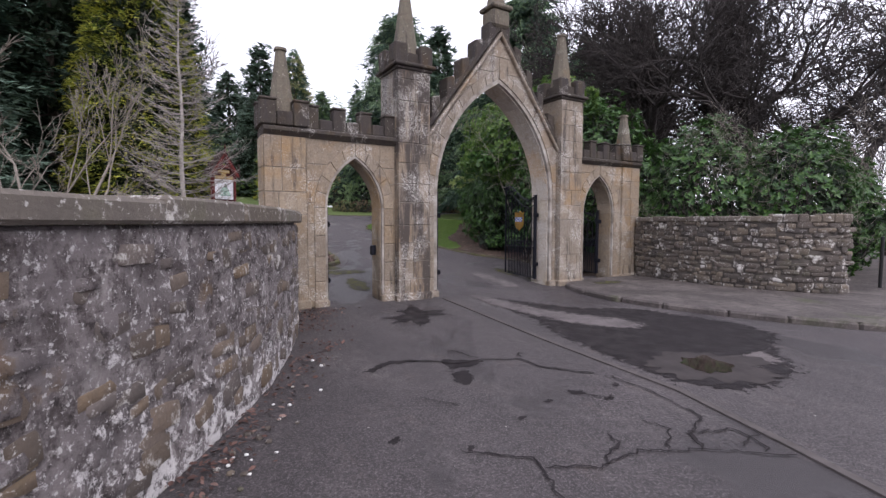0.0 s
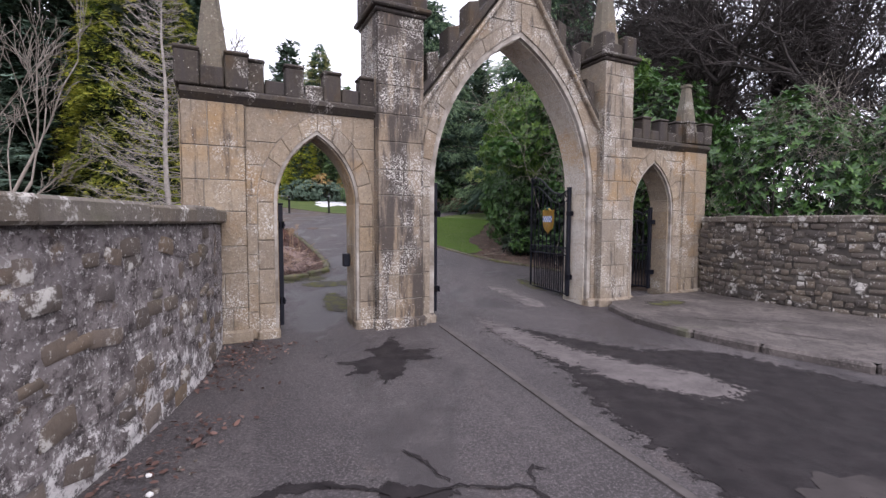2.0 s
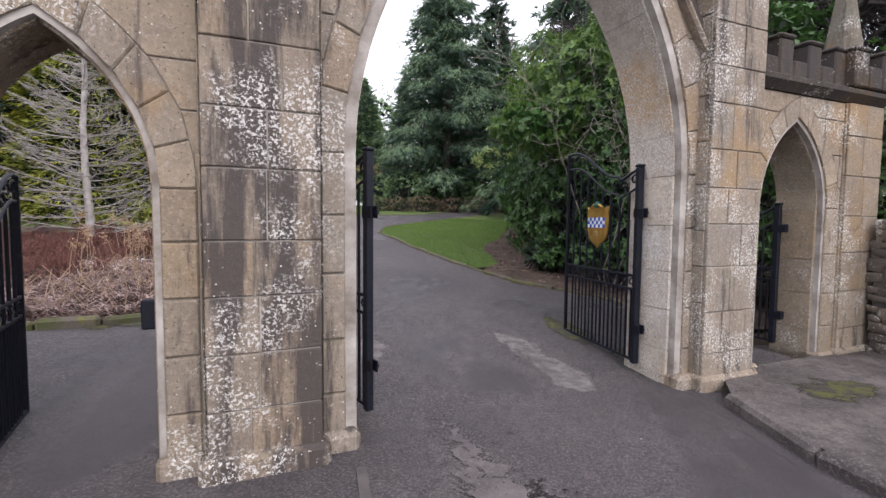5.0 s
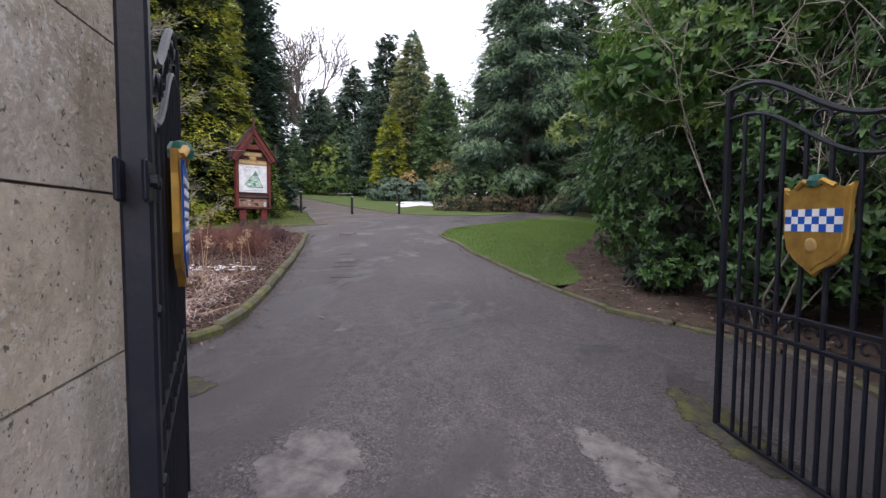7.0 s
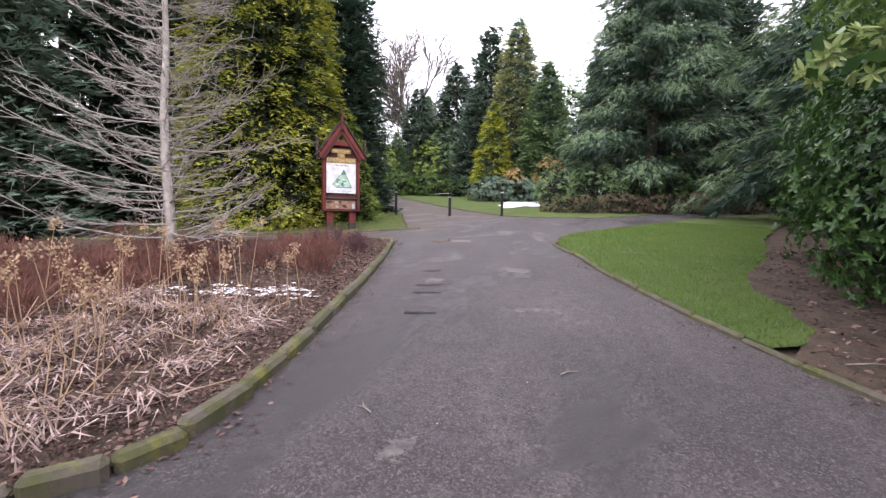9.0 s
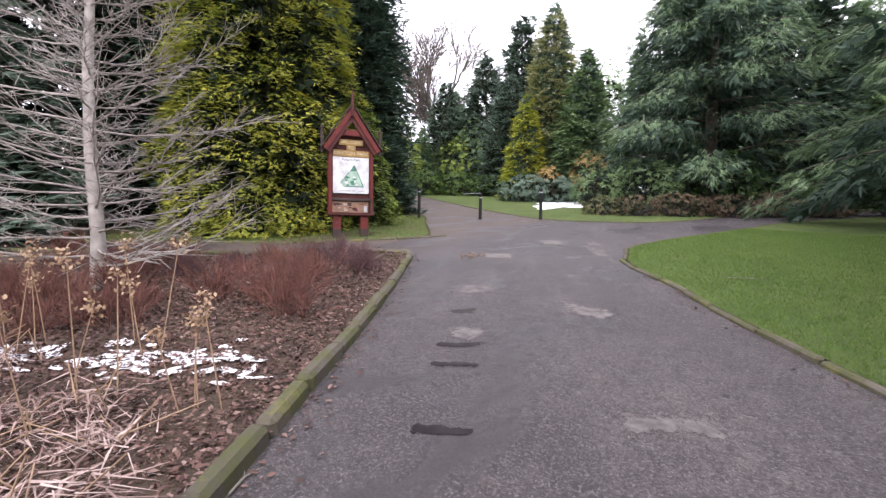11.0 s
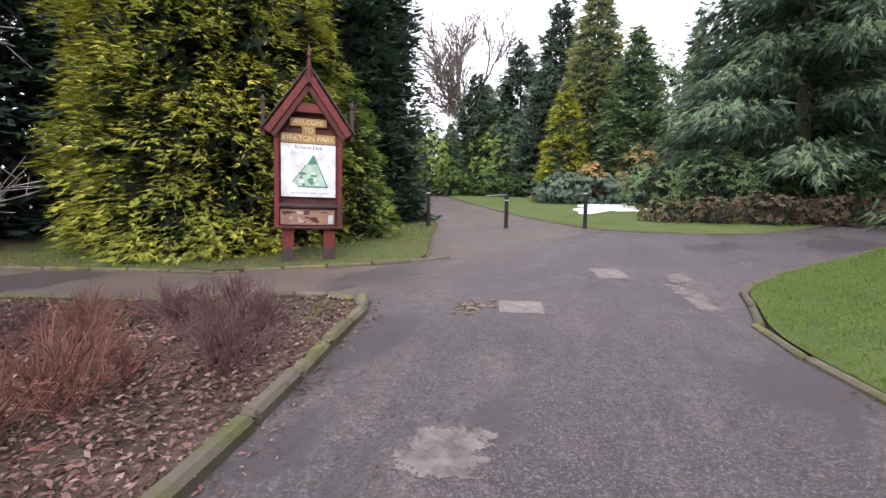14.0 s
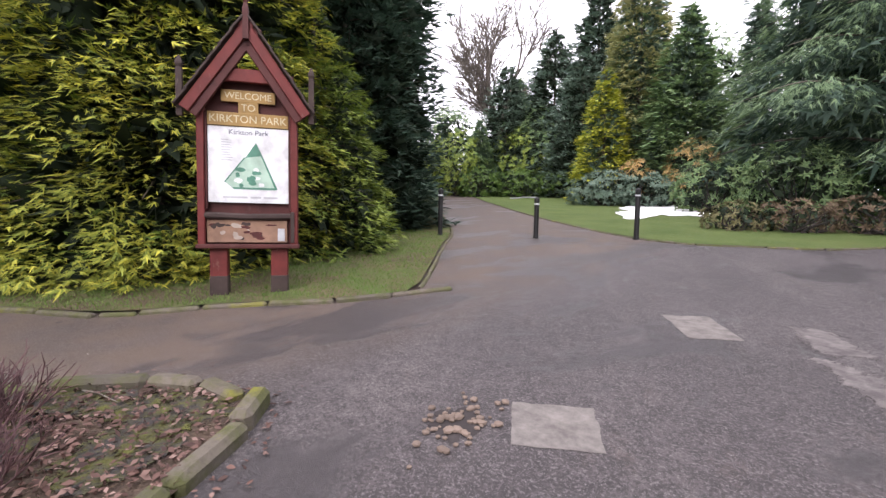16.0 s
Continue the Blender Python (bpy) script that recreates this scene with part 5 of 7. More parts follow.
def cedar_tree(x, y, h, seed):
    """A broad cedar: level limbs hung with drooping needle sprays."""
    r = np.random.default_rng(seed)
    rr = random.Random(seed)
    top = empty("spreading_cedar", x, y, height(x, y) - 0.05)
    tagged(top, "broad grey-green cedar with drooping layered branches", "tree")
    trunk_part(top, h, 0.42, BARK)
    A, B, RA, RB, P, O = [], [], [], [], [], []
    for i in range(62):
        f = (i + rr.random()) / 62
        a = i * 2.4 + rr.uniform(-0.4, 0.4)
        ln = (8.2 * (1 - f) ** 0.6 + 0.8) * rr.uniform(0.7, 1.12)
        p = Vector((0, 0, 1.6 + f * (h - 1.8)))
        d = Vector((math.cos(a), math.sin(a), 0.30))
        n = 8
        for k in range(n):
            q = p + d * ln / n
            d = (d + Vector((rr.gauss(0, 0.08), rr.gauss(0, 0.08), -0.10))).normalized()
            A.append(tuple(p)), B.append(tuple(q))
            RA.append(0.07 * (1 - f * 0.7) * (1 - k / n) + 0.01), RB.append(0.07 * (1 - f * 0.7) * (1 - (k + 1) / n) + 0.008)
            if k > 0:
                for _ in range(int(24 + 14 * ln / 4)):
                    t = rr.random()
                    side = Vector((-d.y, d.x, 0)) * rr.gauss(0, 0.55) * (0.5 + k / n)
                    P.append(tuple(p.lerp(q, t) + side + Vector((0, 0, rr.gauss(-0.28, 0.26)))))
                    O.append((d.x + side.x * 0.9, d.y + side.y * 0.9, -0.75))
            p = q
    A, B = np.array(A), np.array(B)
    foliage_part("branchwork", *tubes(A, B, np.array(RA), np.array(RB), 5), BARK, top)
    P, O = np.array(P), np.array(O)
    s = 0.50 * r.uniform(0.6, 1.4, len(P))
    foliage_part("crown", *fans(r, P, O + r.normal(0, 0.25, P.shape), np.array([[0, 0, 1.0]]) + r.normal(0, 0.3, P.shape), s, 9, 0.8, 0.03), CEDAR, top)
    # darker needles further in: the cedar's inner shade, painted as colour
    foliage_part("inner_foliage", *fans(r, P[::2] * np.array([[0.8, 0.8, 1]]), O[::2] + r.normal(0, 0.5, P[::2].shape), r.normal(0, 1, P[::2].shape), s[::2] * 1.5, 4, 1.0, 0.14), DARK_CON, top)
    return top


cedar_tree(-4.2, 44.8, 19.0, 21)
cedar_tree(6.2, 34.5, 17.0, 22)

# evergreen shrubs
bush("laurel_thicket", [(3.9, 20.3, 2.3, 3.1, 3.1, 2.6), (4.3, 17.5, 2.8, 2.3, 2.0, 3.0), (5.2, 15.4, 2.4, 1.9, 1.4, 2.7), (3.6, 24.3, 2.4, 2.7, 3.0, 2.7), (4.3, 21.5, 5.0, 2.4, 2.8, 2.0), (3.3, 18.2, 1.3, 1.7, 1.7, 1.6), (2.7, 20.6, 1.5, 1.9, 1.9, 1.8), (4.0, 16.4, 1.2, 1.5, 1.2, 1.5), (1.95, 17.5, 0.30, 0.6, 0.5, 0.32), (2.9, 16.2, 0.35, 0.6, 0.4, 0.35)],
     "dense dark glossy laurel thicket beside the lawn", LAUREL, 56, 0.11, 31, 5, 0.46)
# inner leaves of both rhododendrons take the darker laurel colour as painted shade
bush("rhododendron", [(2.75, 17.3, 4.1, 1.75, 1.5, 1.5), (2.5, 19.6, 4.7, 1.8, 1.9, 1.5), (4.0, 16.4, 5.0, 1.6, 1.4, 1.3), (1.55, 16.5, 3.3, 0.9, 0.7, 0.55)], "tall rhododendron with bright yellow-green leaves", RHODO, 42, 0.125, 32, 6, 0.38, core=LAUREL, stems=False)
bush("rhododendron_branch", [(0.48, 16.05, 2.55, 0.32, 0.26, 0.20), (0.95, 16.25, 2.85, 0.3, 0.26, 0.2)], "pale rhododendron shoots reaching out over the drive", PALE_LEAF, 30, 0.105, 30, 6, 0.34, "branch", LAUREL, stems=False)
bush("laurel_hedge", [(7.5, 13.0, 2.2, 1.5, 1.3, 1.7), (9.4, 12.2, 2.3, 1.5, 1.3, 1.7), (6.6, 14.9, 2.1, 1.4, 1.4, 2.1), (8.6, 15.0, 3.0, 1.8, 1.6, 2.0), (11.0, 14.2, 2.7, 1.6, 1.6, 2.0), (13.2, 16.5, 2.8, 1.8, 1.8, 2.2), (11.2, 12.9, 1.7, 1.3, 1.1, 1.5), (10.2, 15.6, 1.6, 2.0, 1.4, 1.6), (7.6, 16.0, 1.6, 1.6, 1.4, 1.7), (12.6, 14.4, 1.5, 1.5, 1.3, 1.5)],
     "overgrown green laurel hedge leaning over the wall", LAUREL, 44, 0.115, 33, 5, 0.46)
bush("rhododendron_bank", [(-29.5, 56.5, 1.1, 3.0, 1.6, 1.5), (-25.5, 57.5, 1.0, 2.8, 1.6, 1.4), (-33.0, 55.0, 1.3, 2.2, 1.8, 1.7)], "low bank of bright green rhododendron across the lawn", RHODO, 14, 0.24, 34)
bush("broadleaf_evergreens", [(-36.0, 55.0, 3.2, 3.0, 2.6, 3.4), (-38.5, 52.0, 2.6, 2.4, 2.4, 2.8), (-31.5, 60.0, 3.4, 3.0, 2.4, 3.4)], "tall mixed evergreen shrubs at the end of the drive", OLIVE, 9, 0.30, 35)
bush("mixed_evergreen_wood", [(-34.0, 66.0, 5.0, 4.2, 3.0, 6.2), (-27.5, 70.0, 6.0, 4.4, 3.0, 7.4), (-21.0, 66.0, 6.0, 4.2, 3.0, 8.0), (-9.5, 63.0, 5.5, 4.6, 3.0, 7.5), (-3.0, 60.0, 5.5, 4.6, 3.0, 7.5), (4.0, 58.0, 5.5, 4.6, 3.0, 7.5), (-41.0, 60.0, 4.5, 3.8, 3.0, 5.6), (-30.0, 61.5, 3.6, 3.2, 2.6, 4.8), (-15.0, 62.0, 5.0, 4.0, 3.0, 7.0)],
     "dense mixed evergreen wood closing the far side of the park", MID_CON, 7, 0.36, 39, 6, 0.4, "woodland")
bush("orange_shrub", [(-15.9, 49.6, 1.6, 1.1, 1.0, 1.2)], "pale orange-leaved shrub on the far lawn", ORANGE, 22, 0.22, 36)
bush("orange_shrub", [(-12.8, 50.2, 2.4, 1.4, 1.2, 1.5), (-13.6, 50.0, 1.4, 1.0, 1.0, 1.0)], "taller pale orange-leaved shrub on the far lawn", ORANGE, 22, 0.22, 37)
bush("spreading_juniper", [(-17.2, 47.6, 0.9, 2.1, 1.6, 1.2), (-14.8, 48.2, 0.8, 1.6, 1.4, 1.1)], "grey-green spreading juniper on the far lawn", BLUE_CON, 22, 0.24, 38)
for i, (x, y, s) in enumerate(((-8.0, 36.8, 0.8), (-6.6, 37.2, 0.9), (-4.9, 38.2, 1.05), (-3.1, 39.4, 1.0), (-1.2, 40.8, 1.1), (0.8, 42.0, 1.0))):
    bush("heather_shrub", [(x, y, 0.45 * s, 1.25 * s, 0.9 * s, 0.62 * s)], "low brown winter heather clump beside the path" if i else "low pale-green heather clump beside the path", BROWN_SHRUB if i else HEATH, 40, 0.13, 40 + i, 5)
for i, (x, y, s) in enumerate(((-7.2, 42.5, 1.0), (-3.5, 43.5, 1.1), (-10.5, 45.0, 0.9), (1.8, 45.5, 1.2), (-0.3, 46.5, 1.5))):
    bush("dark_evergreen_shrub", [(x, y, 1.2 * s, 1.9 * s, 1.6 * s, 1.7 * s)], "rounded dark evergreen shrub under the cedar", LAUREL if i % 2 else MID_CON, 17, 0.22, 50 + i, 5)

# leafless trees
larch = empty("bare_larch", -9.45, 16.5, height(-9.45, 16.5) - 0.05)
tagged(larch, "leafless larch with a pale silver trunk and drooping twigs", "tree")


def larch_parts(top, h, seed):
    r = random.Random(seed)
    trunk_part(top, h, 0.105, SILVER)
    seg = []
    for i in range(150):
        f = 0.05 + 0.94 * i / 150 + r.uniform(-0.01, 0.01)
        a = i * 2.399 + r.uniform(-0.6, 0.6)
        ln = (2.5 * (1 - f) ** 0.7 + 0.3) * r.uniform(0.45, 1.12)
        p, d, rad = Vector((0, 0, f * h)), Vector((math.cos(a), math.sin(a), 0.18 - 0.42 * (1 - f) * r.uniform(0.0, 1.3))).normalized(), 0.018 * (1 - f) + 0.007
        for k in range(7):
            d = (d + Vector((r.gauss(0, 0.13), r.gauss(0, 0.13), 0.085 + r.gauss(0, 0.06)))).normalized()
            q = p + d * ln / 7
            seg.append((p, q, rad, rad * 0.82))
            for _ in range(3 if k else 0):
                e = (d + Vector((-d.y, d.x, r.gauss(0, 0.35))) * r.choice((-1, 1)) * r.uniform(0.4, 1.2)).normalized()
                l2, pp = ln * r.uniform(0.10, 0.30), p.lerp(q, r.random())
                qq = pp + e * l2
                seg.append((pp, qq, 0.0052, 0.004))
                for _ in range(2):
                    w = (e + Vector((r.gauss(0, 0.7), r.gauss(0, 0.7), r.gauss(0.1, 0.5)))).normalized()
                    m = pp.lerp(qq, r.uniform(0.2, 0.95))
                    seg.append((m, m + w * l2 * r.uniform(0.3, 0.7), 0.0045, 0.003))
            p, rad = q, rad * 0.82
    a, b = np.array([tuple(s[0]) for s in seg]), np.array([tuple(s[1]) for s in seg])
    foliage_part("branchwork", *tubes(a, b, np.array([s[2] for s in seg]), np.array([s[3] for s in seg]), 3), SILVER, top, "drooping grey twigs")


larch_parts(larch, 8.8, 61)
spread_tree("bare_shrub_tree", -8.3, 9.3, 6.0, "leafless many-stemmed shrub with pale upright branches", PALE_TWIG, 62, levels=4, splits=(2, 3), first=0.44, spread=0.42, lift=0.6, r0=0.032, stems=7, shrink=0.62, fine=0.005, wander=0.11)
oak = spread_tree("bare_oak", 9.0, 20.4, 21.0, "large leafless tree with dark twisting limbs", TWIG, 63, levels=6, splits=(2, 4), first=0.22, spread=0.75, lift=0.5, r0=0.36, taper=0.64, shrink=0.78, fine=0.014, wander=0.15)
oak_b = spread_tree("bare_oak", 13.0, 17.0, 19.0, "spreading leafless tree reaching out over the hedge", TWIG, 65, levels=6, splits=(2, 4), first=0.22, spread=0.85, lift=0.3, r0=0.30, taper=0.66, shrink=0.78, lean=(-0.2, -0.2), fine=0.012, wander=0.15)
for src, x, y, a, s in ((oak, 15.6, 20.6, 20, 1.0), (oak_b, 18.0, 20.0, 200, 1.1), (oak, 13.5, 26.5, 190, 1.2), (oak_b, 9.5, 26.0, 60, 1.1), (oak, 20.5, 20.5, 300, 1.1), (oak, 11.0, 23.0, 130, 1.0)):
    copy_thing(src, pose(x, y, height(x, y) - 0.05, 0, 0, a) @ Matrix.Scale(s, 4))
# a thin wood of bare saplings behind them
tr = np.random.default_rng(71)
m = 170
sx, sy = tr.uniform(7, 34, m), tr.uniform(23, 44, m)
ok = sx > (sy - 23) * 0.35 + 7
sx, sy = sx[ok], sy[ok]
m = len(sx)
foot_p = np.stack([sx, sy, -(sx - GX) * UY * SLOPE * 0 + SLOPE * np.clip(-(sx - GX) * UY + (sy - GY) * UX, 0, 75)], axis=1)
sets, tips, dirs = [], foot_p, unit(np.stack([tr.normal(0, 0.12, m), tr.normal(0, 0.12, m), np.ones(m)], axis=1))
rad = tr.uniform(0.02, 0.05, m)
for lev, (reach_l, kids) in enumerate(((3.2, 3), (2.2, 3), (1.5, 2), (1.0, 0))):
    ends = tips + dirs * (reach_l * tr.uniform(0.7, 1.3, len(tips)))[:, None]
    sets.append(tubes(tips, ends, rad, rad * 0.6, 3))
    if kids:
        tips, rad = np.repeat(ends, kids, axis=0), np.repeat(np.maximum(rad * 0.6, 0.009), kids)
        dirs = unit(np.repeat(dirs, kids, axis=0) + tr.normal(0, 0.42, (len(tips), 3)))
wood = cloud_mesh("bare_woodland", *merge(*sets), TWIG)
tagged(wood, "thin grey-brown wood of leafless saplings behind the street wall", "woodland", kind="stuff")
spread_tree("bare_beech", -37.6, 64.0, 40.0, "tall leafless beech standing above the far wood", BARK, 74, levels=5, splits=(3, 4), first=0.20, spread=0.60, lift=0.5, r0=0.72, taper=0.64, shrink=0.78, fine=0.036, wander=0.10)
lilac = spread_tree("bare_lilac", 3.0, 15.9, 6.4, "leafless arching shrub with pale twigs in the thicket", PALE_TWIG, 68, levels=4, splits=(2, 3), first=0.42, spread=0.8, lift=0.05, r0=0.013, stems=6, shrink=0.70, fine=0.0042, wander=0.22)
for x, y, a, s in ((8.6, 12.3, 40, 0.75), (10.6, 13.0, 160, 0.8), (6.9, 14.2, 250, 0.75), (12.2, 14.6, 320, 0.9)):
    copy_thing(lilac, pose(x, y, height(x, y) - 0.05, 0, 0, a) @ Matrix.Scale(s, 4))


# ---------------------------------------------------------------- the iron gates
def bars_part(name, parent, paths, r, sides=6, mat=IRON, label=""):
    bm = bmesh.new()
    for p in paths:
        rod(bm, p, r, sides)
    return part(name, bm, mat, parent, label)


def scroll(cx, cz, r, turn=1, flip=1, n=16, y=0.0):
    return [(cx + flip * r * (1 - 0.75 * i / n) * math.cos(turn * math.tau * 0.85 * i / n), y, cz + r * (1 - 0.75 * i / n) * math.sin(turn * math.tau * 0.85 * i / n)) for i in range(n + 1)]


def gate_leaf(name, width, label, hinge_z=(0.42, 1.68), low=2.10, high=2.50, n=9):
    """A leaf along +x from its hinge at the origin."""
    top = empty(name)
    tagged(top, label, "gate")

    def crest(x):
        f = x / width
        return low + (high - low) * (0.5 - 0.5 * math.cos(math.pi * min(1, max(0, (f - 0.25) / 0.65)))) + 0.05 * math.cos(math.pi * f * 4) * (f < 0.25)

    box_part("hinge_post", top, IRON, -0.034, 0.034, -0.034, 0.034, 0.03, crest(0) + 0.02, 0.008)
    box_part("post_cap", top, IRON, -0.042, 0.042, -0.042, 0.042, crest(0) + 0.022, crest(0) + 0.05, 0.01)
    for z in (0.34, 0.62, 0.92, 1.36):
        rivet = lathe(bmesh.new(), [(0.017, 0.0), (0.015, 0.008), (0.004, 0.013)], 10)
        part("rivet", rivet, IRON, top).matrix_local = pose(0.0, -0.034, z, 90)
    box_part("end_post", top, IRON, width - 0.02, width + 0.02, -0.02, 0.02, 0.03, crest(width), 0.006)
    xs = [width * i / 24 for i in range(25)]
    bars_part("top_rail", top, [[(x, 0, crest(x)) for x in xs]], 0.017)
    bars_part("under_rail", top, [[(x, 0, crest(x) - 0.20) for x in xs]], 0.013)
    for z in (0.06, 0.84, 0.99):
        box_part("rail", top, IRON, 0.02, width - 0.02, -0.014, 0.014, z - 0.014, z + 0.014, 0.004)
    for i in range(1, n):
        x = width * i / n
        bars_part("bar", top, [[(x, 0, 0.06), (x, 0, crest(x) - 0.2)]], 0.0145)
        x2 = width * (i - 0.5) / n
        bars_part("dog_bar", top, [[(x2, 0, 0.06), (x2, 0, 0.84)]], 0.0115)
    for i in range(n):
        x = width * (i + 0.5) / n
        bars_part("scroll", top, [scroll(x, 0.915, 0.055, 1, 1 if i % 2 else -1)], 0.008, 5)
        bars_part("scroll", top, [scroll(x, crest(x) - 0.10, 0.075, 1, 1 if i % 2 else -1)], 0.010, 5)
    for z in hinge_z:
        bm = box(bmesh.new(), -0.11, 0.05, -0.034, -0.020, z - 0.05, z + 0.05, 0.006)
        box(bm, -0.11, 0.05, 0.020, 0.034, z - 0.05, z + 0.05, 0.006)
        for x in (-0.08, 0.0):
            rod(bm, [(x, -0.05, z), (x, -0.03, z)], 0.016, 8)
        part("hinge_strap", bm, IRON, top, "bolted iron hinge strap")
    return top


def shield_outline(w, h):
    pts = [(-0.52, 0.46), (-0.42, 0.40), (-0.25, 0.43), (-0.12, 0.50), (0, 0.52), (0.12, 0.50), (0.25, 0.43), (0.42, 0.40), (0.52, 0.46), (0.48, 0.30), (0.48, -0.10), (0.43, -0.25), (0.30, -0.36), (0.10, -0.43), (0, -0.52),
           (-0.10, -0.43), (-0.30, -0.36), (-0.43, -0.25), (-0.48, -0.10), (-0.48, 0.30)]
    return [(x * w, z * h) for x, z in pts]


def shield(parent_name, label, field, w=0.42, h=0.52):
    top = empty(parent_name)
    tagged(top, label, "plaque")
    part("rim", prism(bmesh.new(), shield_outline(w, h), -0.03, 0.0, 0.008), GILT, top, "gilded rim")
    part("field", prism(bmesh.new(), [(x * 0.88, z * 0.88) for x, z in shield_outline(w, h)], -0.036, -0.028, 0.003), field, top)
    crest = bmesh.new()
    lathe(crest, [(0.0, -0.035), (0.045, -0.03), (0.05, 0.0), (0.035, 0.03), (0.0, 0.04)], 10, 0, -0.02)
    ob = part("crest_knot", crest, VERDE, top, "green enamelled crest")
    ob.matrix_local = pose(0, 0, h * 0.5)
    part("crest_scroll", rod(rod(bmesh.new(), [(-0.12, -0.03, h * 0.43), (-0.06, -0.04, h * 0.50), (0, -0.035, h * 0.45)], 0.016), [(0.12, -0.03, h * 0.43), (0.06, -0.04, h * 0.50), (0, -0.035, h * 0.45)], 0.016), GILT, top)
    return top


def stand(u, v, turn, z=None):
    x, y, _ = on_gate(u, v)
    return pose(x, y, height(x, y) + 0.02 if z is None else z, 0, 0, turn)


# right carriage leaf, swung into the park; the chequered shield faces the drive
leaf_r = gate_leaf("iron_gate_leaf", 1.50, "black wrought-iron carriage gate leaf standing open")
leaf_r.matrix_world = stand(3.70, 0.46, 112, 0.10)
arms = shield("gilt_shield", "gilded shield with a blue and white chequered band", GILT)
arms.matrix_world = leaf_r.matrix_world @ pose(0.70, 0.03, 1.53, 0, 0, 180)
cw = 0.36 / 8
for i in range(8):
    for j in range(3):
        box_part("chequer", arms, BLUE if (i + j) % 2 else WHITE, -0.18 + i * cw, -0.18 + (i + 1) * cw - 0.001, -0.041, -0.035, -0.02 + j * 0.042, 0.022 + j * 0.042 - 0.001, 0.0)
bm = bmesh.new()
lathe(bm, [(0.0, -0.006), (0.04, -0.004), (0.042, 0.0), (0.030, 0.006), (0.0, 0.008)], 12)
ob = part("rosette", bm, SIGN_GOLD, arms, "pale gilt rosette")
ob.matrix_local = pose(0, -0.042, -0.095, 90)

# left carriage leaf; its blue plaque faces the drive
leaf_l = gate_leaf("iron_gate_leaf", 1.50, "black wrought-iron carriage gate leaf standing open")
leaf_l.matrix_world = stand(0.72, 0.36, 135.5, 0.06)
plaque = shield("memorial_plaque", "blue enamelled shield plaque with white lettering", BLUE)
plaque.matrix_world = leaf_l.matrix_world @ pose(0.71, -0.035, 1.60, 0, 0, 0)
for i, (text, s) in enumerate((("THESE GATES WERE", 0.030), ("PRESENTED BY", 0.030), ("", 0), ("IN MEMORY OF", 0.030), ("WALTER", 0.040), ("", 0), ("OF SCOTLAND", 0.030))):
    z = 0.135 - i * 0.042
    if text:
        words("lettering", text, s * 1.25, WHITE, plaque, 0, -0.038, z, "white painted letters")
    else:
        for a, b in ((-0.15, -0.07), (-0.055, 0.03), (0.045, 0.15)):
            box_part("lettering", plaque, WHITE, a, b, -0.040, -0.036, z - 0.011, z + 0.011, 0.0, "white painted letters")
# footway gates
foot = gate_leaf("iron_foot_gate", 0.90, "narrow black iron footway gate standing open", (0.4, 1.5), 1.72, 1.95, 6)
foot.matrix_world = stand(-1.74, 0.40, 129, 0.05)
foot2 = copy_thing(foot, stand(5.98, 0.44, 128, 0.12))
shield_s = shield("small_gilt_shield", "small red and gilt shield on the footway gate", DARK_RED, 0.26, 0.32)
shield_s.matrix_world = foot2.matrix_world @ pose(0.46, 0.03, 1.42, 0, 0, 180)
box_part("lock_box", empty("gate_lock_box", *on_gate(-0.80, 0.3, 1.02), 30), IRON, -0.05, 0.05, -0.05, 0.05, -0.1, 0.1, 0.01)
tagged(bpy.data.objects["gate_lock_box"], "black iron gate catch fixed to the arch jamb", "gate catch")

# ---------------------------------------------------------------- the notice board
BX, BY = -11.12, 22.98
board = empty("notice_board", BX, BY, height(BX, BY) - 0.02, math.degrees(math.atan2(0.85, 0.53)))
tagged(board, "red timber park notice board with a steep gabled roof", "notice board")
Z = 1.27   # foot of the map over the ground
for s in (-1, 1):
    x = s * 0.40 - (0.02 if s > 0 else -0.02)
    box_part("leg", board, RED, x - 0.11, x + 0.11, -0.06, 0.10, 0.0, 0.68, 0.012)
    box_part("leg_foot", board, DARK_WOOD, x - 0.114, x + 0.114, -0.064, 0.104, 0.0, 0.30, 0.012, "bare weathered timber foot")
    box_part("side_post", board, RED, s * 0.575 - 0.045, s * 0.575 + 0.045, -0.10, 0.14, 0.70, 2.50, 0.01)
    box_part("inner_trim", board, DARK_RED, s * 0.515 - 0.012, s * 0.515 + 0.012, -0.07, 0.02, 1.18, 2.45, 0.004)
    bm = bmesh.new()
    rod(bm, [(s * 0.80, -0.10, 2.35), (s * 0.80, -0.10, 2.95)], 0.05, 4)
    rod(bm, [(s * 0.80, -0.10, 2.95), (s * 0.80, -0.10, 2.99), (s * 0.80, -0.10, 3.02), (s * 0.80, -0.10, 3.10)], [0.035, 0.06, 0.055, 0.012], 4)
    part("corner_finial", bm, DARK_WOOD, board, "carved dark corner finial")
box_part("back_panel", board, DARK_RED, -0.56, 0.56, 0.02, 0.07, 0.72, 3.0, 0.005)
box_part("shelf", board, DARK_RED, -0.64, 0.64, -0.14, 0.12, 0.66, 0.72, 0.012)
box_part("lower_panel", board, PEELED, -0.52, 0.48, -0.045, -0.02, 0.74, 1.04, 0.004, "peeling plywood panel with torn brown paper")
part("rolled_flap", rod(bmesh.new(), [(-0.54, -0.06, 1.10), (0.0, -0.065, 1.085), (0.54, -0.06, 1.10)], 0.045, 8), DARK_WOOD, board, "weathered rolled board edge")
tp = random.Random(41)
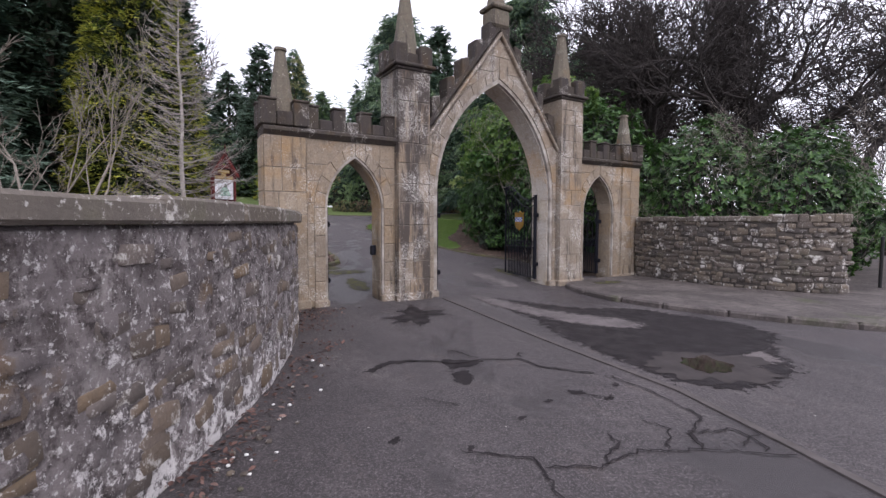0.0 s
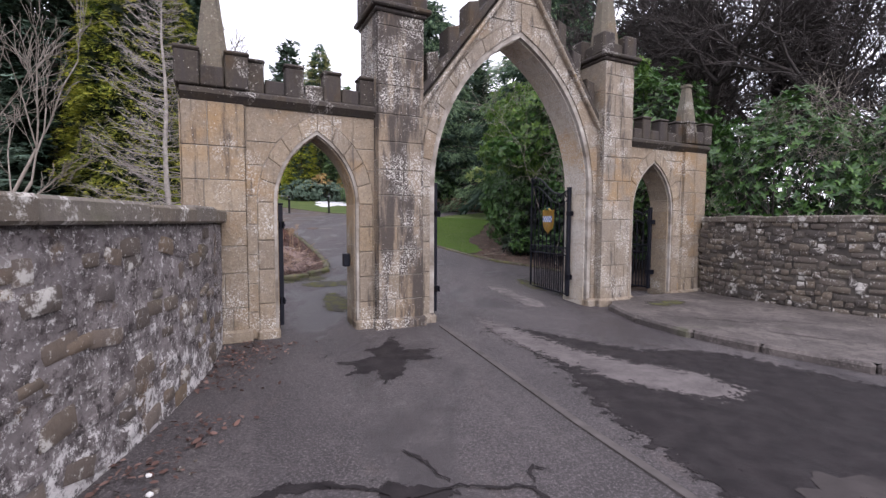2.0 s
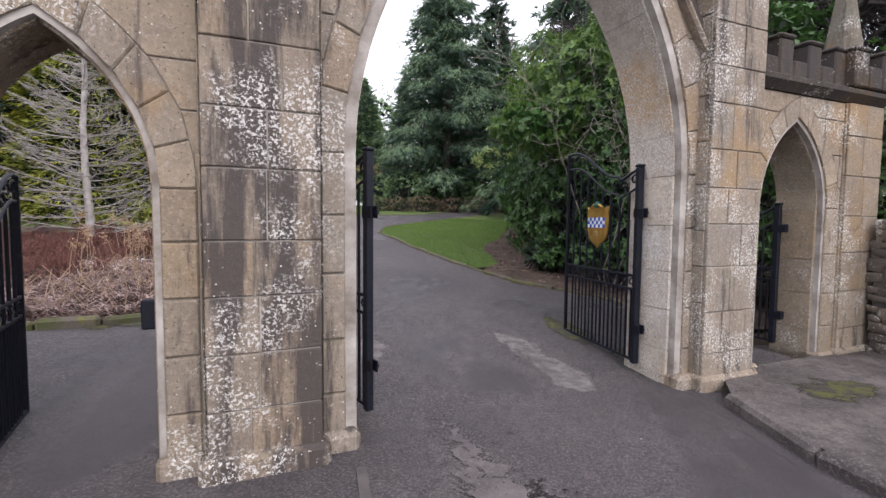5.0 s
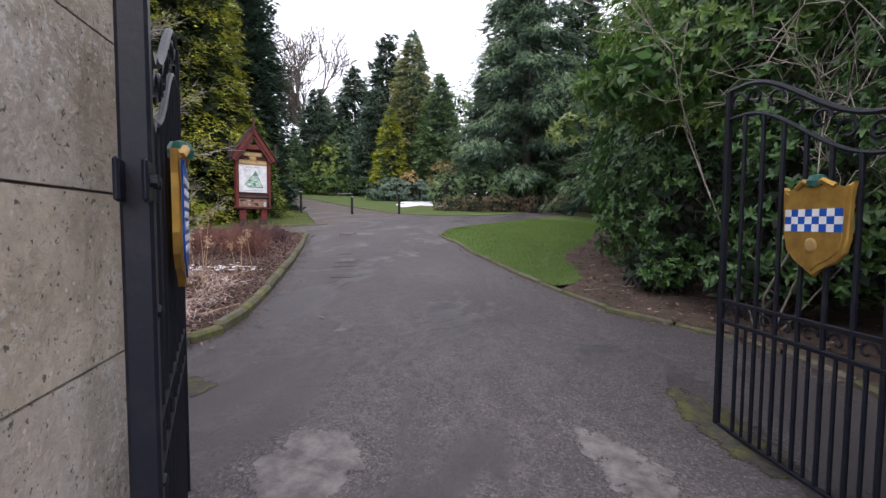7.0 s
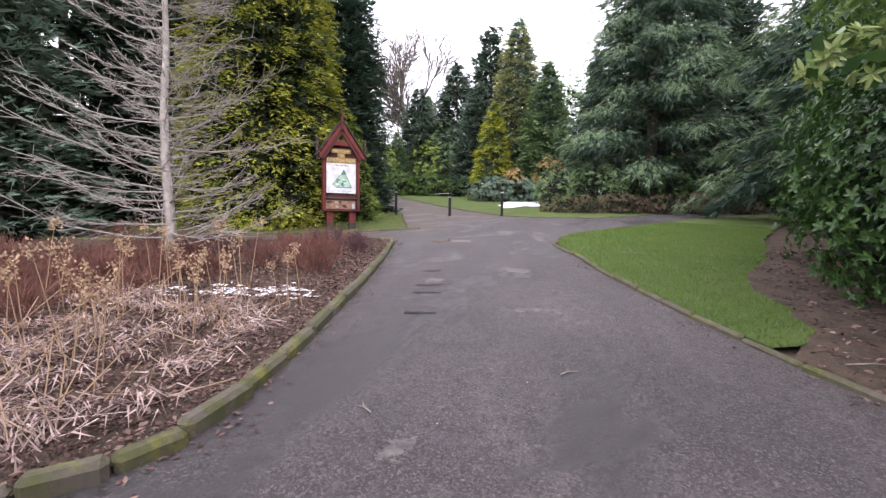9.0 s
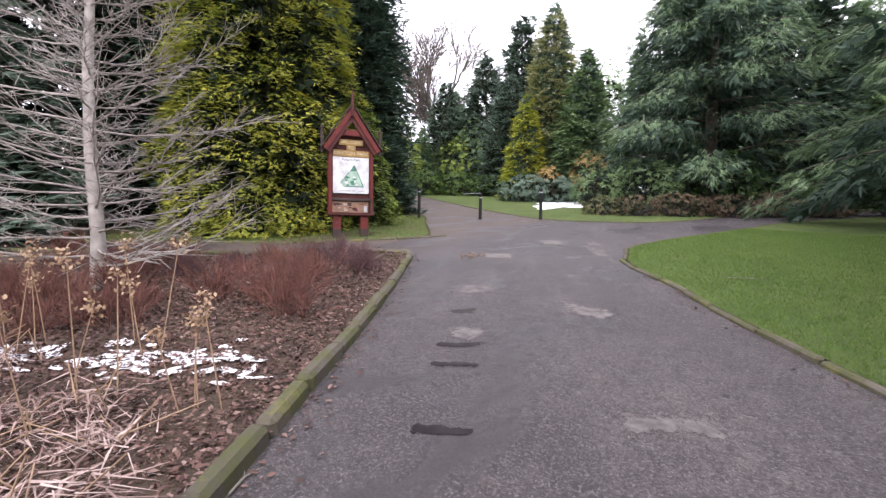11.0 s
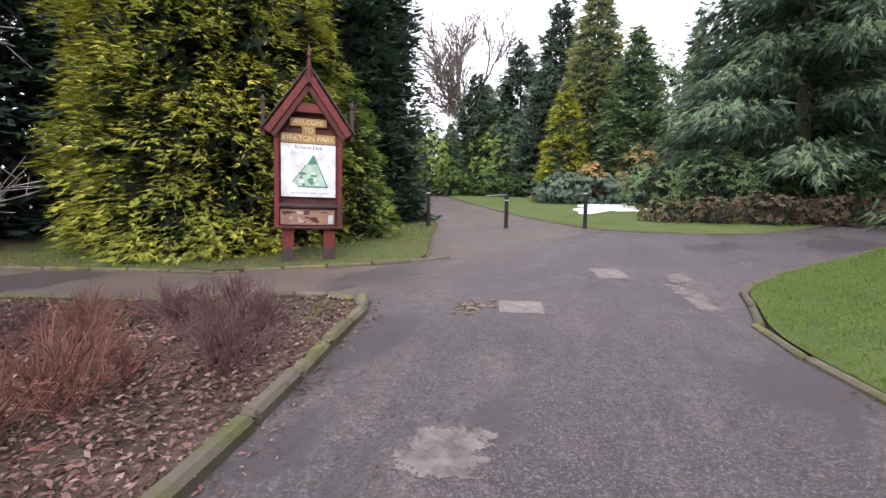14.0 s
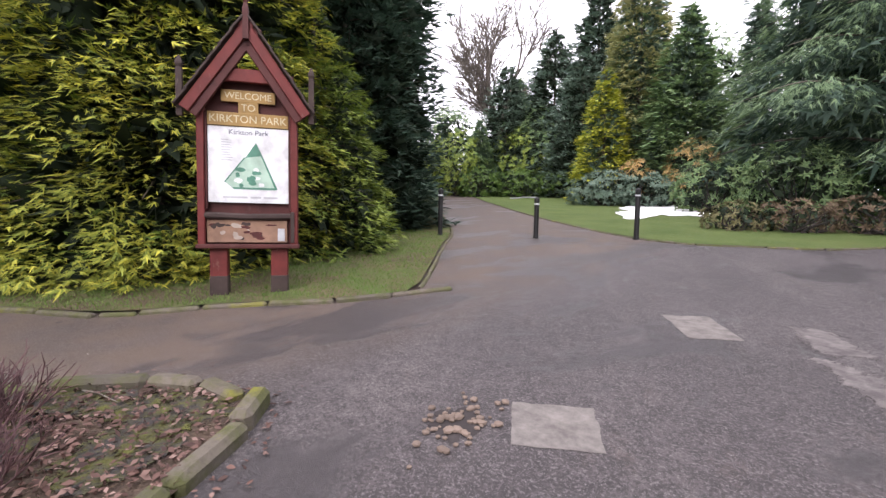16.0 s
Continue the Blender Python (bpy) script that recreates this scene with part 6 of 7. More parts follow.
for i in range(26):
    x, z, w, h = tp.uniform(-0.46, 0.30), tp.uniform(0.78, 1.0), tp.uniform(0.03, 0.10), tp.uniform(0.012, 0.04)
    bm = bmesh.new()
    bm.faces.new([bm.verts.new((x + w * math.cos(a) * tp.uniform(0.6, 1.1), -0.0465 - 0.0002 * i, z + h * math.sin(a) * tp.uniform(0.5, 1.2))) for a in [math.tau * j / 9 for j in range(9)]])
    part("torn_scrap", bm, (TORN_PALE, DARK_RED, PEELED, DARK_WOOD)[i % 4], board)
box_part("label_tag", board, MAP_GREY, 0.36, 0.45, -0.054, -0.046, 0.76, 0.93, 0.003, "small grey paper notice")
box_part("loose_batten", board, DARK_WOOD, 0.53, 0.58, -0.12, -0.09, 0.74, 1.16, 0.006)
box_part("map_panel", board, MAP_WHITE, -0.50, 0.50, -0.04, -0.02, Z, Z + 1.0, 0.003, "white printed map panel")
words("map_title", "Kirkton Park", 0.095, MAP_INK, board, 0.0, -0.043, Z + 0.925, "dark printed title")


def flat_tri(name, pts, mat, y):
    bm = bmesh.new()
    vs = [bm.verts.new((x, y, z)) for x, z in pts]
    bm.faces.new(vs)
    return part(name, bm, mat, board)


flat_tri("map_wood", [(0.09, Z + 0.80), (-0.04, Z + 0.60), (0.17, Z + 0.63)], MAP_GREEN, -0.0425)
flat_tri("map_park", [(-0.04, Z + 0.60), (-0.29, Z + 0.27), (-0.20, Z + 0.19), (0.35, Z + 0.19), (0.17, Z + 0.63)], MAP_PALE, -0.0425)
flat_tri("map_border", [(0.15, Z + 0.63), (0.17, Z + 0.63), (0.36, Z + 0.19), (0.33, Z + 0.19)], MAP_GREEN, -0.0440)
flat_tri("map_border", [(-0.20, Z + 0.205), (0.35, Z + 0.205), (0.35, Z + 0.18), (-0.19, Z + 0.18)], MAP_GREEN, -0.0442)
flat_tri("map_border", [(-0.04, Z + 0.60), (-0.06, Z + 0.60), (-0.31, Z + 0.27), (-0.29, Z + 0.27)], MAP_GREEN, -0.0440)
mr = random.Random(9)
for _ in range(13):
    x, z, w, h = mr.uniform(-0.17, 0.20), mr.uniform(Z + 0.23, Z + 0.45), mr.uniform(0.025, 0.07), mr.uniform(0.02, 0.05)
    flat_tri("map_field", [(x + w * math.cos(a), z + h * math.sin(a) * 0.8) for a in [math.tau * i / 7 + mr.uniform(-0.3, 0.3) for i in range(7)]], MAP_GREEN if mr.random() < 0.6 else MAP_WHITE, -0.0446 - 0.0004 * _)
for i in range(9):
    flat_tri("map_text", [(-0.34, Z + 0.83 - i * 0.033), (-0.34 + mr.uniform(0.06, 0.16), Z + 0.83 - i * 0.033), (-0.20, Z + 0.818 - i * 0.033), (-0.34, Z + 0.818 - i * 0.033)], MAP_GREY, -0.0430)
for x0, x1 in ((-0.32, -0.02), (0.02, 0.15), (0.18, 0.36)):
    flat_tri("map_text", [(x0, Z + 0.085), (x1, Z + 0.085), (x1, Z + 0.06), (x0, Z + 0.06)], MAP_GREY, -0.0430)
for text, z, w, h, s in (("KIRKTON PARK", 2.36, 0.50, 0.088, 0.135), ("TO", 2.515, 0.125, 0.075, 0.125), ("WELCOME", 2.665, 0.335, 0.078, 0.12)):
    y = -0.06 if w > 0.4 else -0.045
    box_part("sign_strip", board, SIGN_GOLD, -w, w, y, y + 0.03, z - h, z + h, 0.006, "ochre painted name strip")
    words("lettering", text, s, LETTER, board, 0, y - 0.003, z, "carved cream letters")
box_part("tie_beam", board, RED, -0.40, 0.40, -0.13, -0.06, 2.83, 3.0, 0.01)
APEX, EAVE, HALF = 3.62, 2.47, 0.79
for s in (-1, 1):
    d = Vector((s * HALF, EAVE - APEX)).normalized()
    n = Vector((-d.y, d.x)) * (1 if s > 0 else -1)
    a, b = Vector((0, APEX)), Vector((s * HALF, EAVE))
    for off, w, mat, y0, y1 in ((0.0, 0.13, RED, -0.20, -0.15), (-0.13, 0.10, DARK_RED, -0.17, -0.12)):
        p, q = a + n * off, b + n * off
        part("bargeboard", prism(bmesh.new(), [tuple(p), tuple(q), tuple(q - n * w), tuple(p - n * w)], y0, y1, 0.008), mat, board, "red painted bargeboard")
    for i in range(6):
        f0, f1 = i / 6, (i + 1.12) / 6
        p, q = a + (b - a) * f0 + n * (0.035 + 0.012), a + (b - a) * min(f1, 1.03) + n * (0.06)
        part("roof_board", prism(bmesh.new(), [tuple(p), tuple(q), tuple(q - n * 0.028), tuple(p - n * 0.028)], -0.24, 0.42, 0.006), DARK_WOOD, board)
bm = rod(bmesh.new(), [(0, -0.20, 3.35), (0, -0.20, 3.72), (0, -0.20, 3.80), (0, -0.20, 3.84), (0, -0.20, 4.05)], [0.05, 0.05, 0.03, 0.05, 0.012], 4)
part("ridge_finial", bm, DARK_RED, board, "pointed timber finial")


# ---------------------------------------------------------------- bollards
def bollard_thing(x, y, h, r=0.065):
    top = empty("bollard", x, y, height(x, y))
    tagged(top, "black painted metal bollard at the mouth of the drive", "bollard", "bollards across the drive")
    part("post", lathe(bmesh.new(), [(r * 1.15, -0.1), (r * 1.15, 0.06), (r, 0.07), (r, h - 0.16)], 14), BOLLARD, top, smooth=False)
    part("collar", lathe(bmesh.new(), [(r * 1.1, h - 0.20), (r * 1.1, h - 0.16)], 14), MAP_GREY, top, "grey reflective band")
    part("cap", lathe(bmesh.new(), [(r * 0.9, h - 0.15), (r * 1.12, h - 0.12), (r * 1.12, h - 0.04), (r * 0.7, h), (0.01, h + 0.012)], 14), BOLLARD, top)
    return top


bollard_thing(-13.75, 29.5, 1.33)
middle_bollard = bollard_thing(-11.55, 30.95, 1.10)
part("barrier_arm", rod(bmesh.new(), [(0.0, 0.0, 1.10), (-0.6, 0.25, 1.125), (-1.2, 0.5, 1.12)], 0.018, 6), MAP_GREY, middle_bollard, "thin pale metal barrier arm")
bollard_thing(-9.45, 32.5, 1.34)


# ---------------------------------------------------------------- patches, covers and stains on the drive
def patch(name, x, y, rx, ry, turn, mat, label, lift=0.004, rough=0.18, n=28, square=0.0, seed=1, category="road patch", thick=0.0):
    r = random.Random(seed)
    off = r.uniform(0, 50)
    pts = []
    for i in range(n):
        a = math.tau * i / n
        c, s = math.cos(a), math.sin(a)
        e = 1 / max(abs(c), abs(s)) if square else 1.0
        e = (1 - square) + square * e
        q = Vector((c * rx * e + off, s * ry * e + off * 0.7, 0))
        m = max(rx, ry)
        wob = noise.noise(q * 1.6 / m) + 0.7 * noise.noise(q * 4.0 / m) + 0.25 * noise.noise(q * 11.0)
        e *= max(0.15, 1 + min(rough, 0.85) * wob)
        px, py = c * e * rx, s * e * ry
        t = radians(turn)
        pts.append((x + px * math.cos(t) - py * math.sin(t), y + px * math.sin(t) + py * math.cos(t)))
    bm = bmesh.new()
    hub = bm.verts.new((x, y, height(x, y) + lift))
    rim = [bm.verts.new((px, py, height(px, py) + lift)) for px, py in pts]
    for i in range(n):
        bm.faces.new((hub, rim[i], rim[(i + 1) % n]))
    me = bpy.data.meshes.new(name)
    bm.to_mesh(me)
    bm.free()
    me.materials.append(mat)
    return tagged(new(name, me), label, category, kind="structure")


def stain(name, outline, mat, label, lift=0.004, seed=1, ragged=0.05, category="road patch"):
    """A patch on a fine grid whose wear value falls from its middle across its outline."""
    p = np.array(outline)
    q = np.roll(p, -1, axis=0)
    lo, hi = p.min(axis=0) - ragged, p.max(axis=0) + ragged
    step = min(0.10, max(0.03, ragged * 0.6))
    nx, ny = (int(v / step) + 2 for v in hi - lo)
    X, Y = np.meshgrid(lo[0] + np.arange(nx) * step, lo[1] + np.arange(ny) * step, indexing="ij")
    X, Y = X.ravel(), Y.ravel()
    g = np.stack([X, Y], axis=1)[:, None, :]
    e = (q - p)[None]
    t = np.clip(((g - p[None]) * e).sum(axis=2) / (e * e).sum(axis=2), 0, 1)
    d = np.linalg.norm(g - p[None] - e * t[..., None], axis=2).min(axis=1)
    cross = ((p[None, :, 1] > Y[:, None]) != (q[None, :, 1] > Y[:, None])) & (X[:, None] < (q - p)[None, :, 0] * (Y[:, None] - p[None, :, 1]) / np.where(q[:, 1] == p[:, 1], 1e-9, q[:, 1] - p[:, 1])[None] + p[None, :, 0])
    within = cross.sum(axis=1) % 2 == 1
    wear = np.clip(0.5 + np.where(within, d, -d) / (2 * ragged), 0, 1)
    i, j = np.meshgrid(np.arange(nx - 1), np.arange(ny - 1), indexing="ij")
    k = (i * ny + j).ravel()
    faces = np.stack([k, k + ny, k + ny + 1, k + 1], axis=1)
    faces = faces[wear[faces].max(axis=1) > 0.01]
    used, faces = np.unique(faces, return_inverse=True)
    faces = faces.reshape(-1, 4)
    v = SLOPE * np.clip(-(X - GX) * UY + (Y - GY) * UX - 0.2, 0, 75)
    ob = cloud_mesh(name, np.stack([X, Y, v + lift], axis=1)[used], faces, mat)
    ob.data.attributes.new("wear", "FLOAT", "POINT").data.foreach_set("value", wear[used].astype(np.float32))
    return tagged(ob, label, category, kind="structure")


def oval(x, y, rx, ry, turn):
    c, e = math.cos(radians(turn)), math.sin(radians(turn))
    ring_pts = [(rx * math.cos(math.tau * i / 9), ry * math.sin(math.tau * i / 9)) for i in range(9)]
    return [(x + a * c - b * e, y + a * e + b * c) for a, b in ring_pts]


patch("concrete_cover", -6.40, 22.84, 0.27, 0.26, 33, CONCRETE, "pale square concrete cover set in the drive", square=1.0, n=40, rough=0.05, seed=2)
patch("concrete_cover", -6.26, 25.63, 0.25, 0.40, 35, CONCRETE, "grey concrete cover sunk in the drive", square=1.0, n=40, rough=0.05, seed=3)
patch("road_patch_broken", -6.90, 22.45, 0.15, 0.20, 20, RUBBLE_PATCH_DARK, "broken hole in the tarmac filled with stones", rough=0.5, n=80, seed=4)
patch("road_patch_broken", -4.74, 18.80, 0.15, 0.12, 30, RUBBLE_PATCH_DARK, "crumbling hollow of loose grit in the tarmac", rough=0.6, n=80, seed=45)
DRIVE_PATCHES = [
    ([(-5.38, 19.52), (-4.97, 19.78), (-5.12, 20.22), (-5.48, 20.02)], "pale square patch on the drive"),
    ([(-4.42, 17.92), (-4.10, 18.02), (-4.20, 18.36), (-4.46, 18.22)], "pale worn patch on the drive"),
    ([(-3.98, 20.02), (-3.60, 19.86), (-3.36, 19.92), (-3.08, 19.74), (-3.32, 19.48), (-3.62, 19.50), (-3.76, 19.76)], "long pale scuffed patch on the drive"),
    ([(-5.58, 26.26), (-5.25, 26.39), (-4.92, 25.72), (-5.26, 25.53)], "pale scuffed strip at the fork of the drive"),
    ([(-5.32, 25.34), (-5.05, 25.36), (-4.78, 25.08), (-4.44, 24.30), (-4.62, 24.10), (-5.05, 24.85)], "pale scuffed strip at the fork of the drive"),
    ([(-1.05, 11.40), (-0.74, 11.12), (-0.41, 11.28), (-0.42, 11.68), (-0.67, 12.00), (-1.02, 11.92)], "dry pale patch inside the gate"),
    ([(0.70, 12.66), (1.09, 12.54), (1.34, 12.30), (1.44, 11.95), (1.80, 11.56), (1.90, 11.05), (1.50, 11.05), (1.22, 11.75), (1.0, 12.12)], "dry pale streak inside the gate"),
    ([(-2.45, 17.12), (-1.92, 17.38), (-1.98, 17.56), (-2.52, 17.28)], "pale worn patch on the drive"),
    ([(-1.98, 13.78), (-1.80, 13.86), (-1.82, 14.05), (-1.94, 13.98)], "small pale scuff on the drive"),
]
for i, (o, label) in enumerate(DRIVE_PATCHES):
    stain("road_patch_pale", o, PALE_EDGE, label, 0.0045, 40 + i, 0.10)
for i, o in enumerate(([(-4.10, 17.20), (-3.76, 17.40), (-3.78, 17.48), (-4.12, 17.30)], [(-3.58, 16.24), (-3.24, 16.46), (-3.26, 16.55), (-3.60, 16.36)], [(-4.34, 17.60), (-4.12, 17.72), (-3.98, 17.88), (-4.04, 17.92), (-4.36, 17.68)])):
    stain("road_patch_dark", o, WET_EDGE, "dark sunken edge of a tarmac repair", 0.0045, 60 + i, 0.03)
# outside the gate: damp ground, a pothole and the joint beside the footway
stain("damp_stain", [(0.75, 9.2), (1.25, 8.15), (1.55, 7.35), (1.66, 6.4), (1.85, 5.75), (2.12, 5.05), (2.36, 4.45), (2.75, 4.25), (3.2, 4.35), (3.85, 4.85), (4.2, 5.7), (4.75, 6.4), (4.65, 7.05), (4.1, 7.65), (3.6, 8.2), (3.2, 8.3), (2.6, 8.25), (1.9, 8.75), (1.2, 9.3)], WET_EDGE, "broad damp stain along the road's edge", 0.0045, 15, 0.16)
stain("road_patch_pale", [(0.45, 10.2), (1.25, 9.05), (1.75, 8.25), (2.3, 7.75), (2.95, 7.4), (3.1, 6.95), (2.85, 6.7), (2.4, 6.85), (1.95, 7.2), (1.45, 7.85), (0.95, 8.65)], DRIED_EDGE, "dry pale tongue of road on the damp ground", 0.0085, 34, 0.16)
stain("road_patch_pale", [(3.5, 4.9), (3.9, 5.1), (3.95, 5.5), (3.6, 5.35)], DRIED_EDGE, "dry pale island on the damp road", 0.0085, 35, 0.08)
stain("damp_stain", [(-1.08, 7.45), (-0.80, 7.52), (-0.62, 7.75), (-0.82, 8.0), (-0.66, 8.1), (-0.64, 8.7), (-0.50, 8.35), (-0.36, 8.0), (0.05, 8.12), (-0.12, 7.85), (0.12, 7.72), (-0.28, 7.58), (-0.20, 7.15), (-0.36, 6.85), (-0.50, 7.2), (-0.80, 7.0), (-0.72, 7.3)], WET_EDGE, "dark star-shaped wet blot on the footway", 0.0045, 17, 0.06)
stain("damp_stain", [(-0.06, 5.12), (0.12, 4.84), (0.30, 4.92), (0.46, 5.10), (0.22, 5.16)], WET_EDGE, "dark wet crack on the footway", 0.0045, 18, 0.05)
stain("damp_stain", [(0.10, 4.72), (0.14, 4.40), (0.26, 4.34), (0.32, 4.62), (0.22, 4.78)], WET_EDGE, "dark wet crack on the footway", 0.0045, 19, 0.05)
stain("damp_stain", [(-0.86, 4.70), (-0.74, 4.72), (-0.58, 4.98), (-0.30, 5.08), (-0.30, 5.16), (-0.64, 5.06)], WET_EDGE, "dark wet crack on the footway", 0.0045, 28, 0.03)
patch("pothole", 2.95, 4.95, 0.62, 0.48, 10, RUBBLE_PATCH_DARK, "rough pothole with loose grit", 0.0090, 0.55, 90, 0, 20)
patch("puddle", 2.96, 4.95, 0.24, 0.30, -20, PUDDLE, "muddy puddle in the pothole", 0.0130, 0.35, 60, 0, 21)
for i, (x, y, rx, ry) in enumerate(((-3.35, 12.25, 0.34, 0.14), (-3.9, 11.75, 0.4, 0.12), (-2.0, 10.5, 0.12, 0.4), (-2.6, 11.9, 0.35, 0.16), (2.6, 11.9, 0.10, 0.3), (1.85, 13.0, 0.12, 0.35), (4.1, 11.2, 0.25, 0.12))):
    stain("moss_patch", oval(x, y, rx * 1.7, ry * 1.7, 25), MOSS, "yellow-green moss spreading on the ground", 0.0065 if i < 6 else 0.105, 60 + i, 0.12, "moss")
for i, (x, y, r) in enumerate(((1.25, 4.15, 0.05), (1.5, 4.0, 0.035), (0.95, 3.95, 0.03), (0.65, 3.6, 0.03), (-0.35, 3.2, 0.035), (1.7, 4.35, 0.03), (0.2, 3.1, 0.025))):
    patch("damp_stain", x, y, r * 1.6, r, 15 * i, WET, "small dark pit in the footway", 0.0045, 0.7, 30, 0, 80 + i)


def crack_line(seed, x, y, turn, length, width=0.016, lift=0.0125):
    """A jagged crack with a few side branches."""
    r = random.Random(seed)
    bm = bmesh.new()

    def run(p, a, left, w):
        prev = None
        while left > 0:
            a2 = a + r.gauss(0, 0.55)
            q = p + Vector((math.cos(a2), math.sin(a2), 0)) * r.uniform(0.06, 0.16)
            nrm = Vector((-math.sin(a2), math.cos(a2), 0)) * w * r.uniform(0.5, 1.4)
            ends = prev or (bm.verts.new(p - nrm), bm.verts.new(p + nrm))
            nxt = (bm.verts.new(q - nrm), bm.verts.new(q + nrm))
            bm.faces.new((ends[0], ends[1], nxt[1], nxt[0]))
            prev, left = nxt, left - (q - p).length
            p = q
            if r.random() < 0.12 and w > 0.006:
                run(p, a + r.choice((-1, 1)) * r.uniform(0.6, 1.3), left * 0.45, w * 0.7)

    run(Vector((x, y, 0)), radians(turn), length, width)
    for v in bm.verts:
        v.co.z = height(v.co.x, v.co.y) + lift
    for f in bm.faces:
        f.normal_update()
        if f.normal.z < 0:
            f.normal_flip()
    me = bpy.data.meshes.new("road_crack")
    bm.to_mesh(me)
    bm.free()
    me.materials.append(WET)
    return tagged(new("road_crack", me), "dark jagged crack in the asphalt", "road crack", kind="structure")


def crack_along(line, width, seed, lift=0.0125):
    """A crack that wanders along a few given corners, thick and thin."""
    r = random.Random(seed)
    bm = bmesh.new()
    prev = None
    pts = []
    for p, q in zip(line, line[1:]):
        p, q = Vector((*p, 0)), Vector((*q, 0))
        m = max(2, int((q - p).length / 0.05))
        pts += [p.lerp(q, j / m) + Vector((r.gauss(0, 0.014), r.gauss(0, 0.014), 0)) for j in range(m)]
    for i, p in enumerate(pts):
        t = (pts[min(i + 1, len(pts) - 1)] - pts[max(i - 1, 0)]).normalized()
        nrm = Vector((-t.y, t.x, 0)) * width * (0.5 + 0.9 * abs(noise.noise(p * 4.0 + Vector((seed, 0, 0))))) * r.uniform(0.7, 1.3) * (0.3 if i in (0, len(pts) - 1) else 1)
        ends = [bm.verts.new(c + Vector((0, 0, height(c.x, c.y) + lift))) for c in (p - nrm, p + nrm)]
        if prev:
            bm.faces.new((prev[0], ends[0], ends[1], prev[1]))
        prev = ends
    ob = part("road_crack", bm, WET)
    return tagged(ob, "dark jagged crack in the asphalt", "road crack", kind="structure")


CRACKS = [([(-0.40, 5.12), (-0.05, 5.05), (0.16, 5.0), (0.40, 5.14), (0.91, 5.18), (1.07, 4.92), (1.37, 4.76), (1.68, 4.65)], 0.022), ([(0.40, 5.18), (0.15, 5.45), (0.0, 5.58)], 0.016), ([(0.91, 5.2), (0.92, 5.42), (1.07, 5.38)], 0.014),
          ([(0.12, 3.05), (0.6, 2.95), (0.67, 2.78), (0.70, 2.5), (0.74, 2.1)], 0.013), ([(0.64, 2.84), (1.02, 2.84), (1.37, 3.06), (1.83, 3.08), (2.04, 3.06), (2.5, 2.99)], 0.012), ([(1.05, 2.88), (1.3, 3.18), (1.19, 3.36)], 0.012),
          ([(1.83, 3.1), (1.86, 3.3), (2.12, 3.61), (2.07, 3.84), (1.9, 4.3), (1.72, 4.66)], 0.013), ([(1.86, 3.3), (2.26, 3.41), (2.3, 3.1), (2.2, 3.0)], 0.012), ([(2.1, 3.1), (2.35, 3.3), (2.5, 3.6)], 0.010), ([(1.6, 3.07), (1.75, 3.4), (1.55, 3.6)], 0.010),
          ([(-0.2, 4.0), (0.1, 3.85), (0.22, 3.9)], 0.010), ([(1.3, 4.1), (1.5, 4.0), (1.62, 4.15)], 0.012), ([(-1.25, 7.5), (-1.2, 7.8), (-1.05, 7.85)], 0.012)]
for i, (line, w) in enumerate(CRACKS):
    crack_along(line, w, 100 + i)
for i, (x, y, a, l) in enumerate(((3.6, 9.9, -30, 1.6), (4.6, 9.0, -35, 1.8), (5.6, 9.6, 170, 1.2), (6.4, 8.3, -20, 1.6))):
    crack_line(113 + i, x, y, a, l, 0.009, 0.105)

# the long joint between footway and carriageway
joint = strip([Vector((*p, 0)) for p in ((0.02, 9.35), (0.75, 7.6), (1.37, 6.1), (1.9, 4.95), (2.25, 4.2), (2.5, 3.1), (2.7, 2.0), (2.9, 0.0))], -0.035, 0.035, -0.05, 0.016, "road_joint", KERB_LINE)
tagged(joint, "worn flush kerb line across the road", "road joint", kind="structure")

sr = random.Random(43)
for i in range(70):
    px, py = -6.88 + sr.gauss(0, 0.10), 22.45 + sr.gauss(0, 0.16)
    r = sr.uniform(0.012, 0.035)
    bm = bmesh.new()
    bmesh.ops.create_icosphere(bm, subdivisions=1, radius=r)
    for v in bm.verts:
        v.co = Vector((v.co.x * sr.uniform(0.8, 1.3), v.co.y * sr.uniform(0.8, 1.2), v.co.z * 0.6))
    ob = part("loose_stone", bm, RUBBLE_PATCH)
    ob.matrix_world = pose(px, py, height(px, py) + r * 0.35 + 0.004, 0, 0, sr.uniform(0, 360))
    tagged(ob, "small pale broken stone lying in the hole", "stone", "loose stones in the drive")
for i in range(46):
    px, py = sr.uniform(-1.5, -1.15), sr.uniform(1.8, 5.5)
    r = sr.uniform(0.008, 0.03)
    bm = bmesh.new()
    bmesh.ops.create_icosphere(bm, subdivisions=1, radius=r)
    for v in bm.verts:
        v.co = Vector((v.co.x * sr.uniform(0.8, 1.4), v.co.y * sr.uniform(0.8, 1.2), v.co.z * 0.6))
    ob = part("loose_stone", bm, RUBBLE if i % 3 else WHITE)
    ob.matrix_world = pose(px, py, r * 0.35 + 0.002, 0, 0, sr.uniform(0, 360))
    tagged(ob, "small pale pebble fallen at the wall's foot" if i % 3 == 0 else "small grey pebble fallen at the wall's foot", "stone", "pebbles by the wall")
